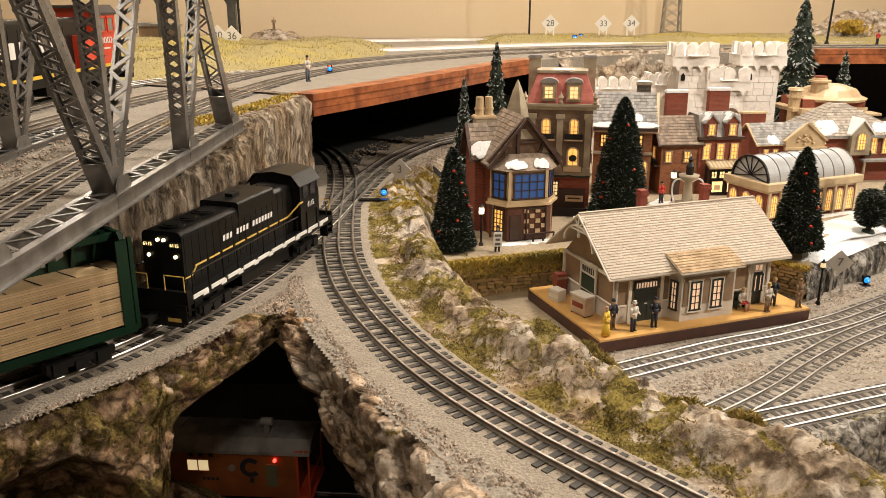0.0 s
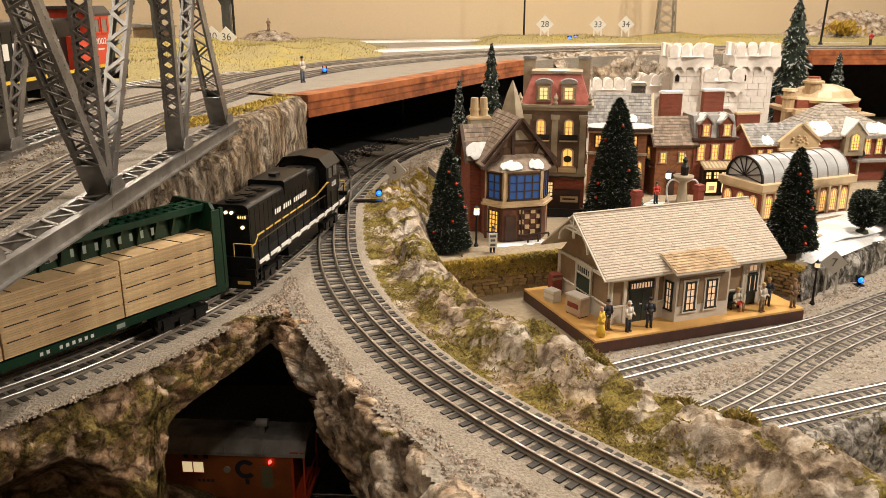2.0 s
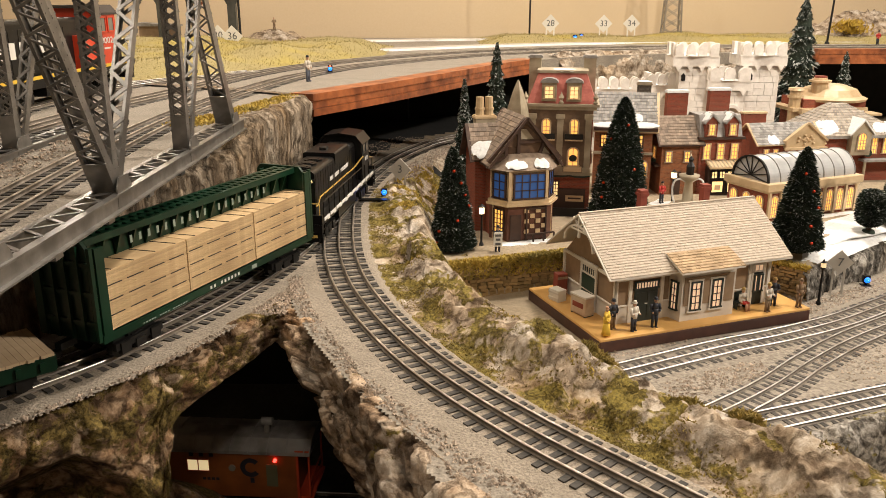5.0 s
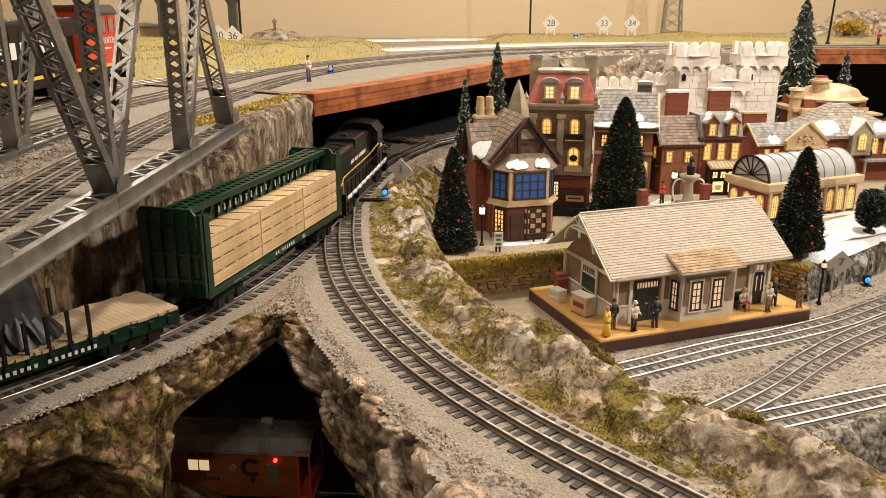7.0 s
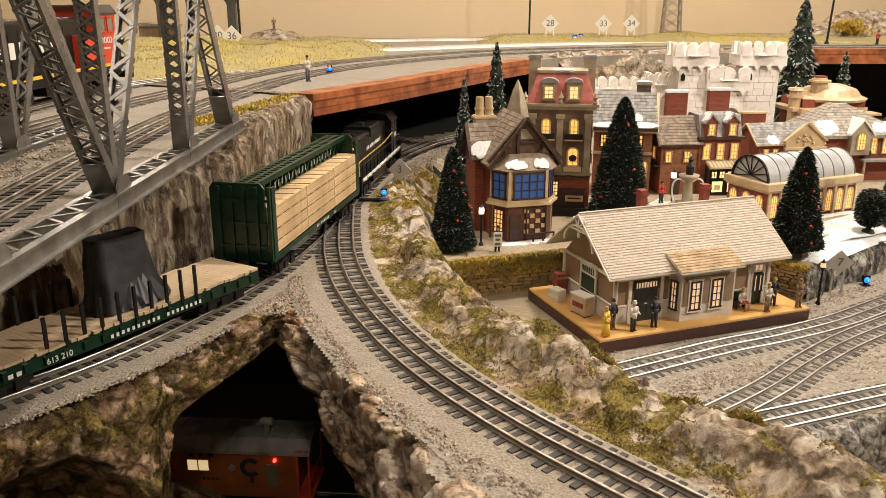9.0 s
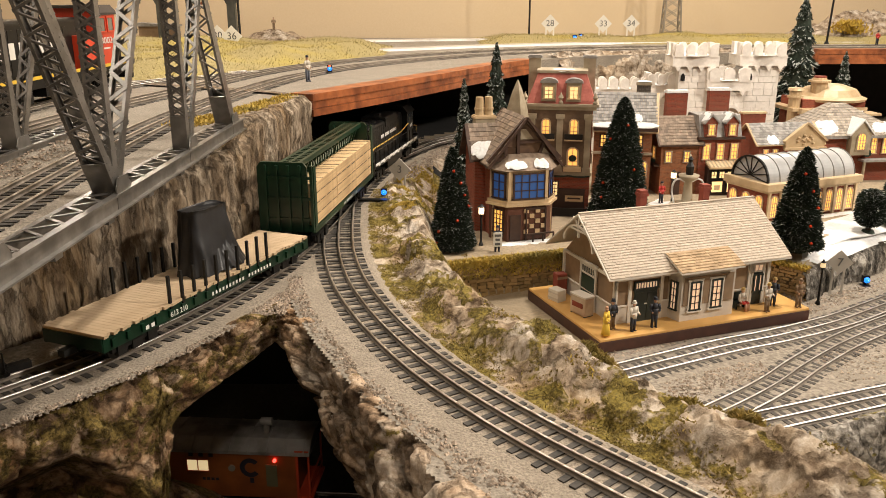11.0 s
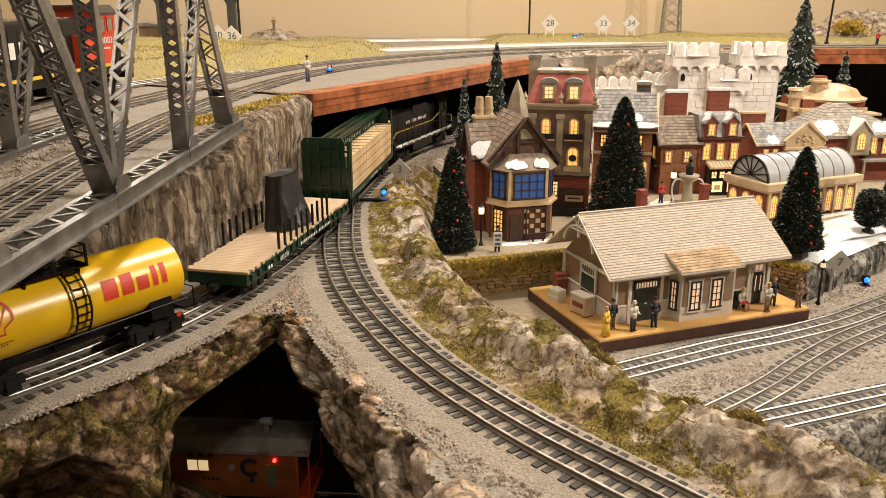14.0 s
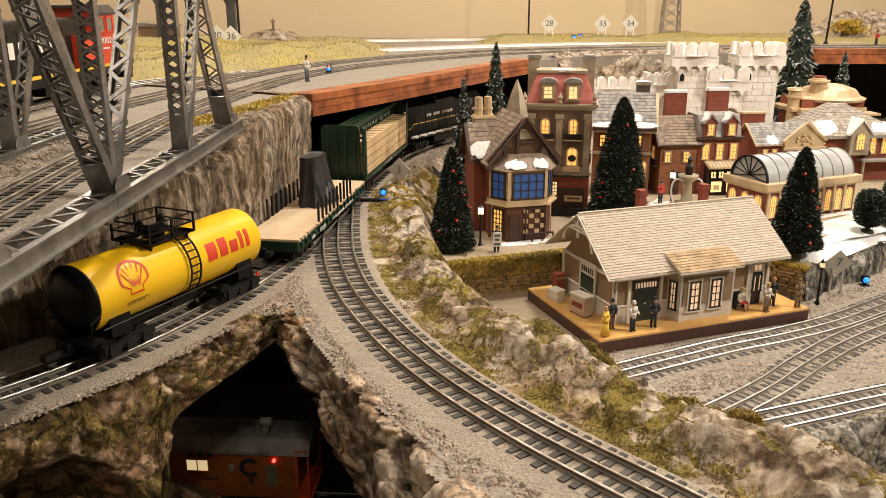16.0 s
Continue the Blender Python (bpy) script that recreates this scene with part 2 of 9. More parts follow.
# ---- mesh helpers ----
class G:
    """Collects faces for one mesh."""

    def __init__(self):
        self.v, self.f = [], []

    def add(self, vs, fs, m=None):
        k = len(self.v)
        self.v += [tuple(m @ Vector(p)) for p in vs] if m else [tuple(p) for p in vs]
        self.f += [[i + k for i in f] for f in fs]
        return self

    def box(self, c, s, m=None, rz=0.0, taper=1.0):
        x, y, z = s[0] / 2, s[1] / 2, s[2] / 2
        ca, sa = math.cos(radians(rz)), math.sin(radians(rz))
        vs = []
        for k, q in ((-1, 1.0), (1, taper)):
            for i, j in ((-1, -1), (1, -1), (1, 1), (-1, 1)):
                a, b = i * x * q, j * y * q
                vs.append((c[0] + ca * a - sa * b, c[1] + sa * a + ca * b, c[2] + k * z))
        return self.add(vs, [(3, 2, 1, 0), (4, 5, 6, 7), (0, 1, 5, 4), (1, 2, 6, 5), (2, 3, 7, 6), (3, 0, 4, 7)], m)

    def bar(self, p, q, w, h=None, up=(0, 0, 1)):
        """A square bar from p to q."""
        p, q = Vector(p), Vector(q)
        d = (q - p).normalized()
        a = d.cross(Vector(up))
        a = a.normalized() if a.length > 1e-4 else d.cross(Vector((1, 0, 0))).normalized()
        b = d.cross(a)
        h = h or w
        vs = [e + a * i * w / 2 + b * j * h / 2 for e in (p, q) for i, j in ((-1, -1), (1, -1), (1, 1), (-1, 1))]
        return self.add(vs, [(3, 2, 1, 0), (4, 5, 6, 7), (0, 1, 5, 4), (1, 2, 6, 5), (2, 3, 7, 6), (3, 0, 4, 7)])

    def cyl(self, p, q, r, r2=None, n=12, m=None):
        p, q = Vector(p), Vector(q)
        r2 = r if r2 is None else r2
        d = (q - p).normalized()
        a = d.orthogonal().normalized()
        b = d.cross(a)
        vs = []
        for e, rad in ((p, r), (q, r2)):
            vs += [e + (a * math.cos(6.28318 * i / n) + b * math.sin(6.28318 * i / n)) * rad for i in range(n)]
        fs = [(i, (i + 1) % n, n + (i + 1) % n, n + i) for i in range(n)] + [tuple(range(n))[::-1], tuple(range(n, 2 * n))]
        return self.add(vs, fs, m)

    def prism(self, poly, y0, y1, m=None):
        """A polygon in x, z drawn out along y."""
        n = len(poly)
        vs = [(x, y0, z) for x, z in poly] + [(x, y1, z) for x, z in poly]
        fs = [tuple(range(n)), tuple(range(n, 2 * n))[::-1]] + [(i, n + i, n + (i + 1) % n, (i + 1) % n) for i in range(n)]
        return self.add(vs, fs, m)

    def slab(self, poly, z0, z1, m=None):
        n = len(poly)
        vs = [(x, y, z0) for x, y in poly] + [(x, y, z1) for x, y in poly]
        fs = [tuple(range(n))[::-1], tuple(range(n, 2 * n))] + [(i, (i + 1) % n, n + (i + 1) % n, n + i) for i in range(n)]
        return self.add(vs, fs, m)

    def lathe(self, prof, n=14, c=(0, 0, 0), m=None):
        vs, fs = [], []
        for r, z in prof:
            vs += [(c[0] + r * math.cos(6.28318 * i / n), c[1] + r * math.sin(6.28318 * i / n), c[2] + z) for i in range(n)]
        for k in range(len(prof) - 1):
            fs += [(k * n + i, k * n + (i + 1) % n, (k + 1) * n + (i + 1) % n, (k + 1) * n + i) for i in range(n)]
        fs += [tuple(range(n))[::-1], tuple(range(n * (len(prof) - 1), n * len(prof)))]
        return self.add(vs, fs, m)

    def sphere(self, c, r, n=8, k=5, sz=1.0):
        prof = [(max(r * math.sin(math.pi * i / k), 1e-5), -r * sz * math.cos(math.pi * i / k)) for i in range(k + 1)]
        return self.lathe(prof, n, c)

    def grid(self, rows):
        """A sheet from equal rows of points."""
        k, w = len(self.v), len(rows[0])
        for r in rows:
            self.v += [tuple(p) for p in r]
        for j in range(len(rows) - 1):
            self.f += [[k + j * w + i, k + j * w + i + 1, k + (j + 1) * w + i + 1, k + (j + 1) * w + i] for i in range(w - 1)]
        return self

    def mesh(self, name, material, smooth=False):
        me = bpy.data.meshes.new(name)
        me.from_pydata(self.v, [], self.f)
        me.materials.append(material)
        if smooth:
            me.polygons.foreach_set("use_smooth", [True] * len(me.polygons))
        me.update()
        return me


def part(name, g, material, parent=None, label="", m=None, smooth=False, bevel=0.0):
    me = g if isinstance(g, bpy.types.Mesh) else g.mesh(name, material, smooth)
    ob = new(name, me)
    if parent:
        ob.parent = parent
    if m is not None:
        ob.matrix_local = m
    if label:
        ob["label"] = label
    if bevel:
        bv = ob.modifiers.new("bevel", "BEVEL")
        bv.width, bv.segments, bv.limit_method = bevel, 2, "ANGLE"
    return ob


def thing(name, label, category, m=None, group="", kind=""):
    ob = new(name)
    ob.empty_display_size = 0.02
    if m is not None:
        ob.matrix_world = m
    return tagged(ob, label, category, group, kind)


def text(name, body, size, material, parent, m, label="", extrude=0.0002):
    cu = bpy.data.curves.new(name, "FONT")
    cu.body, cu.size, cu.align_x, cu.align_y, cu.extrude = body, size, "CENTER", "CENTER", extrude
    tmp = bpy.data.objects.new(name, cu)
    me = bpy.data.meshes.new_from_object(tmp)
    bpy.data.objects.remove(tmp)
    me.materials.clear()
    me.materials.append(material)
    return part(name, me, material, parent, label, m)


# ---- plan: paths of the tracks, in plan view ----
def curve_of(points, step=0.004):
    """A smooth line through plan points, in even steps: places and unit tangents."""
    p = [Vector((*q, 0.0)) for q in points]
    p = [2 * p[0] - p[1]] + p + [2 * p[-1] - p[-2]]
    dense = []
    for i in range(1, len(p) - 2):
        for k in range(40):
            u = k / 40
            a, b, c, d = p[i - 1], p[i], p[i + 1], p[i + 2]
            dense.append(0.5 * (2 * b + (c - a) * u + (2 * a - 5 * b + 4 * c - d) * u * u + (3 * b - a - 3 * c + d) * u ** 3))
    dense.append(p[-2])
    arr = np.array([(v.x, v.y) for v in dense])
    s = np.r_[0, np.cumsum(np.linalg.norm(np.diff(arr, axis=0), axis=1))]
    t = np.arange(0, s[-1], step)
    out = np.c_[np.interp(t, s, arr[:, 0]), np.interp(t, s, arr[:, 1])]
    tan = np.gradient(out, axis=0)
    tan /= np.linalg.norm(tan, axis=1)[:, None]
    return out, tan


TRAIN_PTS = [(-1.72, 0.22), (-1.45, 0.20), (-1.2, 0.205), (-0.98, 0.225), (-0.80, 0.25), (-0.64, 0.288), (-0.52, 0.335), (-0.43, 0.388), (-0.365, 0.445),
             (-0.312, 0.506), (-0.263, 0.571), (-0.225, 0.642), (-0.195, 0.715), (-0.173, 0.792), (-0.157, 0.871), (-0.145, 0.951), (-0.135, 1.033),
             (-0.126, 1.115), (-0.116, 1.197), (-0.102, 1.279), (-0.084, 1.359), (-0.058, 1.438), (-0.022, 1.516), (0.03, 1.585), (0.09, 1.65),
             (0.145, 1.72), (0.19, 1.80), (0.22, 1.90), (0.25, 2.02), (0.28, 2.15), (0.31, 2.3)]
CURVE_PTS = [(0.29, 0.22), (0.20, 0.295), (0.120, 0.384), (0.053, 0.46), (-0.006, 0.544), (-0.052, 0.635), (-0.087, 0.73), (-0.110, 0.829), (-0.123, 0.929), (-0.132, 1.031),
             (-0.140, 1.132), (-0.152, 1.233), (-0.171, 1.332), (-0.202, 1.429), (-0.243, 1.523), (-0.289, 1.612), (-0.36, 1.72), (-0.45, 1.83)]
UPPER_PTS = [(-0.272, 0.2), (-0.275, 0.40), (-0.280, 0.50), (-0.288, 0.62), (-0.296, 0.78), (-0.296, 0.941), (-0.281, 1.138), (-0.242, 1.381), (-0.156, 1.603), (0.01, 1.827), (0.185, 1.983),
             (0.45, 2.11), (0.8, 2.17), (1.2, 2.19), (2.0, 2.19)]
UPPER2_PTS = [(-0.43, 0.2), (-0.425, 0.50), (-0.42, 0.75), (-0.405, 0.95), (-0.370, 1.16), (-0.325, 1.42), (-0.235, 1.66), (-0.06, 1.91), (0.14, 2.08), (0.43, 2.21),
              (0.8, 2.27), (1.2, 2.29), (2.0, 2.29)]
train_line, train_tan = curve_of(TRAIN_PTS)
curve_line, curve_tan = curve_of(CURVE_PTS)
upper_line, upper_tan = curve_of(UPPER_PTS)
upper2_line, upper2_tan = curve_of(UPPER2_PTS)
S_ZERO = 0.004 * int(np.argmin(np.hypot(train_line[:, 0] + 0.312, train_line[:, 1] - 0.506)))  # arc length at the bridge


def on_train_line(s):
    """Place on the train's track s metres past the bridge, from the running arc length."""
    k = min(max((s + S_ZERO) / 0.004, 0), len(train_line) - 1.001)
    i = int(k)
    return train_line[i] * (1 - (k - i)) + train_line[i + 1] * (k - i)


# ---- the ground ----
YARD, TERRACE, CAVE, TABLE = -0.115, -0.06, -0.245, 0.133


def line_side(px, py, line, tan):
    """Signed distance from a line in plan (right of travel is positive) and the index of the nearest place."""
    sub = slice(None, None, 2)
    l, t = line[sub], tan[sub]
    best, idx = np.full(px.shape, 9.0), np.zeros(px.shape, int)
    for i in range(0, len(l)):
        d = (px - l[i, 0]) ** 2 + (py - l[i, 1]) ** 2
        k = d < best
        best[k], idx[k] = d[k], i
    dx, dy = px - l[idx, 0], py - l[idx, 1]
    return np.sqrt(best) * np.sign(dx * t[idx, 1] - dy * t[idx, 0]), idx


def ramp(x, pts):
    return np.interp(x, [p[0] for p in pts], [p[1] for p in pts])


def terrace_edge(x):
    return ramp(x, [(-0.02, 0.985), (0.0, 0.975), (0.162, 1.027), (0.355, 1.108), (0.425, 1.037), (0.464, 0.996), (0.526, 1.040), (0.583, 1.079), (0.634, 1.121), (0.72, 1.175), (0.9, 1.26), (1.6, 1.5)])


def ground_height(px, py):
    dt, _ = line_side(px, py, train_line, train_tan)
    dc, _ = line_side(px, py, curve_line, curve_tan)     # the curve runs away from the eye: its right side is the station's
    village = 1 / (1 + np.exp(-(py - terrace_edge(px)) / 0.003))
    dip = 0.017 * ramp(px, [(0.36, 0.0), (0.41, 1.0)]) * np.clip(1 - (py - terrace_edge(px)) / 0.05, 0, 1)
    low = YARD + (TERRACE - dip - YARD) * village
    drop = ramp(px, [(0.27, 0.0), (0.31, 1.0)]) * (1 / (1 + np.exp((py - ramp(px, [(0.25, 0.585), (0.294, 0.61), (0.411, 0.669), (0.6, 0.765)])) / 0.006)))
    low = low - 0.05 * drop
    near = ramp(dc, [(0.0, -0.0045), (0.030, -0.0045), (0.036, -0.012), (0.055, -0.012), (0.075, 0.002), (0.10, 0.006), (0.125, -0.012), (0.155, -0.045), (0.185, -0.09), (0.20, -0.2)])
    far = ramp(dc, [(0.0, -0.0045), (0.035, -0.0045), (0.05, -0.005), (0.075, 0.006), (0.10, 0.002), (0.115, -0.03), (0.128, -0.07), (0.14, -0.2)])
    w = np.clip((py - 0.66) / 0.22, 0, 1)
    ridge = near * (1 - w) + far * w
    tunnel = np.clip((py - 1.18) / 0.2, 0, 1)
    beyond = ramp(dt, [(0.0, -0.0045), (0.035, -0.008), (0.06, -0.02), (0.10, -0.06), (0.11, -0.2)])
    ridge = np.where(dc > 0, np.maximum(ridge * (1 - tunnel) - 0.2 * tunnel, np.where(py > 0.95, beyond, -1)), -0.0045)
    ridge = np.where((np.abs(dt) < 0.036) & (py > 0.8), -0.0045, ridge)
    rocky = np.clip((dc - 0.045) / 0.03, 0, 1) * np.clip((0.22 - dc) / 0.03, 0, 1) * (ridge > low - 0.03) * np.clip((dt - 0.035) / 0.02, 0, 1)
    h = np.maximum(ridge, low)
    return h, dt, dc, rocky


GX0, GY0, GSTEP = -0.45, 0.22, 0.004
_gx, _gy = np.meshgrid(np.arange(GX0, 0.70, GSTEP), np.arange(GY0, 1.42, GSTEP))
GROUND_GRID = [a.reshape(_gx.shape) for a in ground_height(_gx.ravel(), _gy.ravel())]


def ground_lookup(x, y):
    """The ground's height and its distances from the tracks, from a grid worked out once."""
    j = np.clip(np.rint((np.asarray(y) - GY0) / GSTEP).astype(int), 0, _gx.shape[0] - 1)
    i = np.clip(np.rint((np.asarray(x) - GX0) / GSTEP).astype(int), 0, _gx.shape[1] - 1)
    return [a[j, i] for a in GROUND_GRID]


def crag(x, y, z=0.0):
    """Broken stone: tilted angular blocks of two sizes with cracks between them, and a fine grain."""
    p = Vector((x, y, z))
    b = noise.fractal(p * 70 + Vector((0, 0, 3)), 0.8, 2.0, 3)
    out = 0.006 * noise.noise(p * 13) + 0.0013 * b
    for size, step, tilt, gap in ((21.0, 0.0075, 0.0110, 0.0035), (50.0, 0.0036, 0.0058, 0.0022), (120.0, 0.0012, 0.0020, 0.0009)):
        q = p * size
        q = q + 0.22 * noise.noise_vector(q * 0.9) + Vector((0.05 * b, 0, 0))
        d, pts = noise.voronoi(q)
        c = pts[0]
        lean = noise.noise_vector(c * 3.7)
        out += step * noise.noise(c * 5.3) * 1.4 + tilt * (q - c).dot(lean) - gap * max(0.0, 1 - 7 * (d[1] - d[0]))
    return out


def ground_sheet(name, x0, x1, y0, y1, step, label):
    nx, ny = int(round((x1 - x0) / step)) + 1, int(round((y1 - y0) / step)) + 1
    gx, gy = np.meshgrid(np.linspace(x0, x1, nx), np.linspace(y0, y1, ny))
    h, dt, dc, rocky = ground_height(gx.ravel(), gy.ravel())
    xs, ys = gx.ravel(), gy.ravel()
    out = []
    for x, y, z, r in zip(xs, ys, h, rocky):
        z += 0.0008 * noise.noise(Vector((x * 90, y * 90, 0)))
        if r > 0.01:
            z = max(z + r * crag(x, y), YARD - 0.055)
        out.append((x, y, z))
    cut = (dt > 0.05) & (dc < (-0.058 - 0.018 * np.clip((0.440 - ys) / 0.025, 0, 1))) & (ys < 0.70)
    faces = []
    kind = []
    for j in range(ny - 1):
        for i in range(nx - 1):
            q = (j * nx + i, j * nx + i + 1, (j + 1) * nx + i + 1, (j + 1) * nx + i)
            if cut[q[0]] and cut[q[2]]:
                continue
            faces.append(q)
            k = q[0]
            # shade under the raised table, put into the ground's colour
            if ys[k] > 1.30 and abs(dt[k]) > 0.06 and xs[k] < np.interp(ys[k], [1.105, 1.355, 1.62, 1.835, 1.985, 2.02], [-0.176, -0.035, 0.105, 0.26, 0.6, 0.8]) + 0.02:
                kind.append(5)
            elif 0.0335 < dc[k] < 0.062 and h[k] > -0.05 and dt[k] > 0.034 and 0.033 + 0.003 * math.sin(ys[k] * 300) < dc[k]:
                kind.append(4)
            elif rocky[k] > 0.25:
                kind.append(4 if noise.fractal(Vector((xs[k] * 22, ys[k] * 22, 1.5)), 0.8, 2, 3) > 0.12 else 1)
            elif h[k] > -0.02 and (abs(dc[k]) < 0.048 or abs(dt[k]) < 0.047):
                kind.append(2)
            elif (h[k] > YARD + 0.02 and dc[k] > 0.1) or (xs[k] < 0.168 and ys[k] > 0.79 and dc[k] > 0.1):
                kind.append(3)
            else:
                kind.append(0)
    me = bpy.data.meshes.new(name)
    me.from_pydata(out, [], faces)
    for m in (GRAVEL, ROCK, BALLAST, SAND, MOSSROCK, SHADEBLACK):
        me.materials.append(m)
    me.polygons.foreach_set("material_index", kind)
    me.polygons.foreach_set("use_smooth", [True] * len(faces))
    me.update()
    return tagged(new(name, me), label, "ground", kind="structure")


ground_sheet("ground", -0.40, 0.62, 0.22, 1.20, 0.0026, "sculpted plaster layout ground with grey ballast, rock ridge and sand")
ground_sheet("ground_back", -0.80, 1.75, 1.2, 2.75, 0.02, "flat sandy layout ground under the village, coloured black for shade below the table")
ground_sheet("ground_side", 0.62, 1.75, 0.30, 1.2, 0.02, "grey gravel yard ground of the layout")
# the cave's shade is put into colour: near-black gravel, black walls
part("cave_floor", G().box((-0.3, 0.7, CAVE - 0.01), (1.8, 1.3, 0.02)), mat("shaded_cave_gravel", (0.03, 0.026, 0.022), (0.07, 0.06, 0.05), 200, 0.95))
tagged(bpy.data.objects["cave_floor"], "gravel floor of the lower cave level, darkened for shade", "floor", kind="structure")
part("cave_wall", G().box((-0.50, 1.02, -0.17), (0.92, 0.02, 0.26)).box((-0.02, 0.78, -0.17), (0.02, 0.5, 0.26)).box((-0.85, 0.6, -0.17), (0.02, 0.9, 0.26)), SHADEBLACK)
tagged(bpy.data.objects["cave_wall"], "cave walls coloured black for the shade inside", "wall", kind="structure")


# ---- rocky rim over the cave ----
def swept_rock(name, path, profiles, label, material, amp=1.0, step=0.004, rows=30, extra=None):
    """A rough rock face: a profile of (offset to the right, height) drawn along a plan line; profiles: (share of the way, points)."""
    line, tan = curve_of(path, step)
    n = len(line)
    g = G()
    sheet = []
    for k in range(n):
        u = k / (n - 1)
        a = max(i for i in range(len(profiles)) if profiles[i][0] <= u + 1e-9)
        b = min(a + 1, len(profiles) - 1)
        w = 0 if a == b else (u - profiles[a][0]) / (profiles[b][0] - profiles[a][0])
        pa, pb = np.array(profiles[a][1], float), np.array(profiles[b][1], float)
        p = pa * (1 - w) + pb * w
        d = np.r_[0, np.cumsum(np.linalg.norm(np.diff(p, axis=0), axis=1))]
        t = np.linspace(0, d[-1], rows)
        off, z = np.interp(t, d, p[:, 0]), np.interp(t, d, p[:, 1])
        row = []
        for i in range(rows):
            x, y = line[k, 0] + tan[k, 1] * off[i], line[k, 1] - tan[k, 0] * off[i]
            e = amp * min(1, i / 3) * crag(x, y, z[i])
            row.append((x + tan[k, 1] * e, y - tan[k, 0] * e, z[i] + 0.6 * e))
        sheet.append(row)
    g.grid(sheet)
    ob = part(name, g, material, smooth=True)
    return tagged(ob, label, "rock", kind="structure")


# along the train's track, outer side, then round the apex and back along the curve
RIM_LEFT = [(-0.62, 0.258), (-0.50, 0.300), (-0.40, 0.360), (-0.335, 0.425), (-0.285, 0.484), (-0.236, 0.540), (-0.197, 0.600), (-0.165, 0.655), (-0.145, 0.685)]
THIN = [(-0.012, -0.006), (0.004, -0.008), (0.010, -0.02), (0.009, -0.05), (-0.01, -0.062), (-0.05, -0.055)]
DEEP = [(-0.012, -0.006), (0.006, -0.010), (0.014, -0.035), (0.022, -0.10), (0.03, -0.2), (0.04, -0.32)]
UNDER = [(-0.012, -0.006), (0.006, -0.010), (0.014, -0.028), (0.010, -0.045), (-0.03, -0.075), (-0.08, -0.2)]
swept_rock("rock_rim", RIM_LEFT, [(0, UNDER), (0.68, UNDER), (0.732, [(-0.012, -0.006), (0.006, -0.010), (0.015, -0.035), (0.018, -0.075), (-0.01, -0.11), (-0.04, -0.2)]), (0.755, DEEP), (0.764, DEEP), (0.785, [(-0.012, -0.006), (0.006, -0.010), (0.012, -0.03), (0.013, -0.065), (0.008, -0.10), (-0.02, -0.12)]),
                                  (0.82, THIN), (1, [(-0.012, -0.006), (0.004, -0.008), (0.010, -0.016), (0.009, -0.03), (-0.01, -0.035), (-0.05, -0.03)])],
           "craggy brown rock face with moss below the train track", HILLROCK, 1.15, 0.003, 76)
RIM_RIGHT = [(-0.152, 0.690), (-0.138, 0.672), (-0.120, 0.645), (-0.100, 0.600), (-0.080, 0.550), (-0.056, 0.500), (-0.024, 0.440), (0.012, 0.385), (0.06, 0.325), (0.12, 0.26)]
SIDE = [(-0.014, -0.0040), (-0.001, -0.0055), (0.003, -0.026), (0.003, -0.060), (-0.008, -0.088), (-0.04, -0.095)]
LOW = [(-0.014, -0.0040), (0.000, -0.0060), (0.009, -0.03), (0.016, -0.10), (0.020, -0.2), (0.024, -0.32)]
swept_rock("rock_rim_curve", RIM_RIGHT, [(0, [(-0.012, -0.006), (0.004, -0.008), (0.010, -0.016), (0.009, -0.035), (-0.01, -0.04), (-0.05, -0.035)]), (0.25, SIDE), (0.45, SIDE), (0.7, LOW), (1, LOW)],
           "craggy brown rock edge beside the curved track", RIMROCK, 1.1, 0.003, 76)

FOOT = [(-0.275, 0.525), (-0.240, 0.580), (-0.222, 0.602), (-0.200, 0.618), (-0.165, 0.635)]
swept_rock("rock_foot", FOOT, [(u, [(-0.03, z - 0.004), (0.0, z), (0.010, z - 0.02), (0.018, z - 0.06), (0.02, -0.32)]) for u, z in ((0, -0.075), (0.42, -0.108), (0.6, -0.140), (0.8, -0.168), (1, -0.21))],
           "mossy brown rock sloping down across the cave mouth", HILLROCK, 0.45, 0.003, 60)

# ---- cliff behind the train, carrying the upper table ----
CLIFF_PTS = [(-0.358, 0.565), (-0.335, 0.60), (-0.280, 0.69), (-0.238, 0.78), (-0.208, 0.86), (-0.194, 0.96), (-0.183, 1.05), (-0.179, 1.098), (-0.200, 1.14), (-0.30, 1.20), (-0.5, 1.3)]
swept_rock("cliff", CLIFF_PTS, [(0, [(-0.03, 0.106), (-0.012, 0.105), (0.0, 0.095), (0.002, 0.05), (0.004, 0.0), (0.004, -0.02)]), (0.33, [(-0.03, 0.106), (-0.012, 0.105), (0.0, 0.095), (0.002, 0.05), (0.004, 0.0), (0.004, -0.02)]), (0.38, [(-0.03, 0.1335), (-0.008, 0.1335), (0.003, 0.124), (0.003, 0.06), (0.004, 0.0), (0.004, -0.02)]), (1, [(-0.03, 0.1335), (-0.008, 0.1335), (0.003, 0.124), (0.003, 0.06), (0.004, 0.0), (0.004, -0.02)])] * 1, "tall brown bark-like cliff behind the train track", CLIFF, 0.34, 0.003, 44)
TERRACE_ROCK = [(0.462, 0.986), (0.495, 1.010), (0.526, 1.034), (0.583, 1.073), (0.634, 1.115), (0.72, 1.168), (0.9, 1.255)]
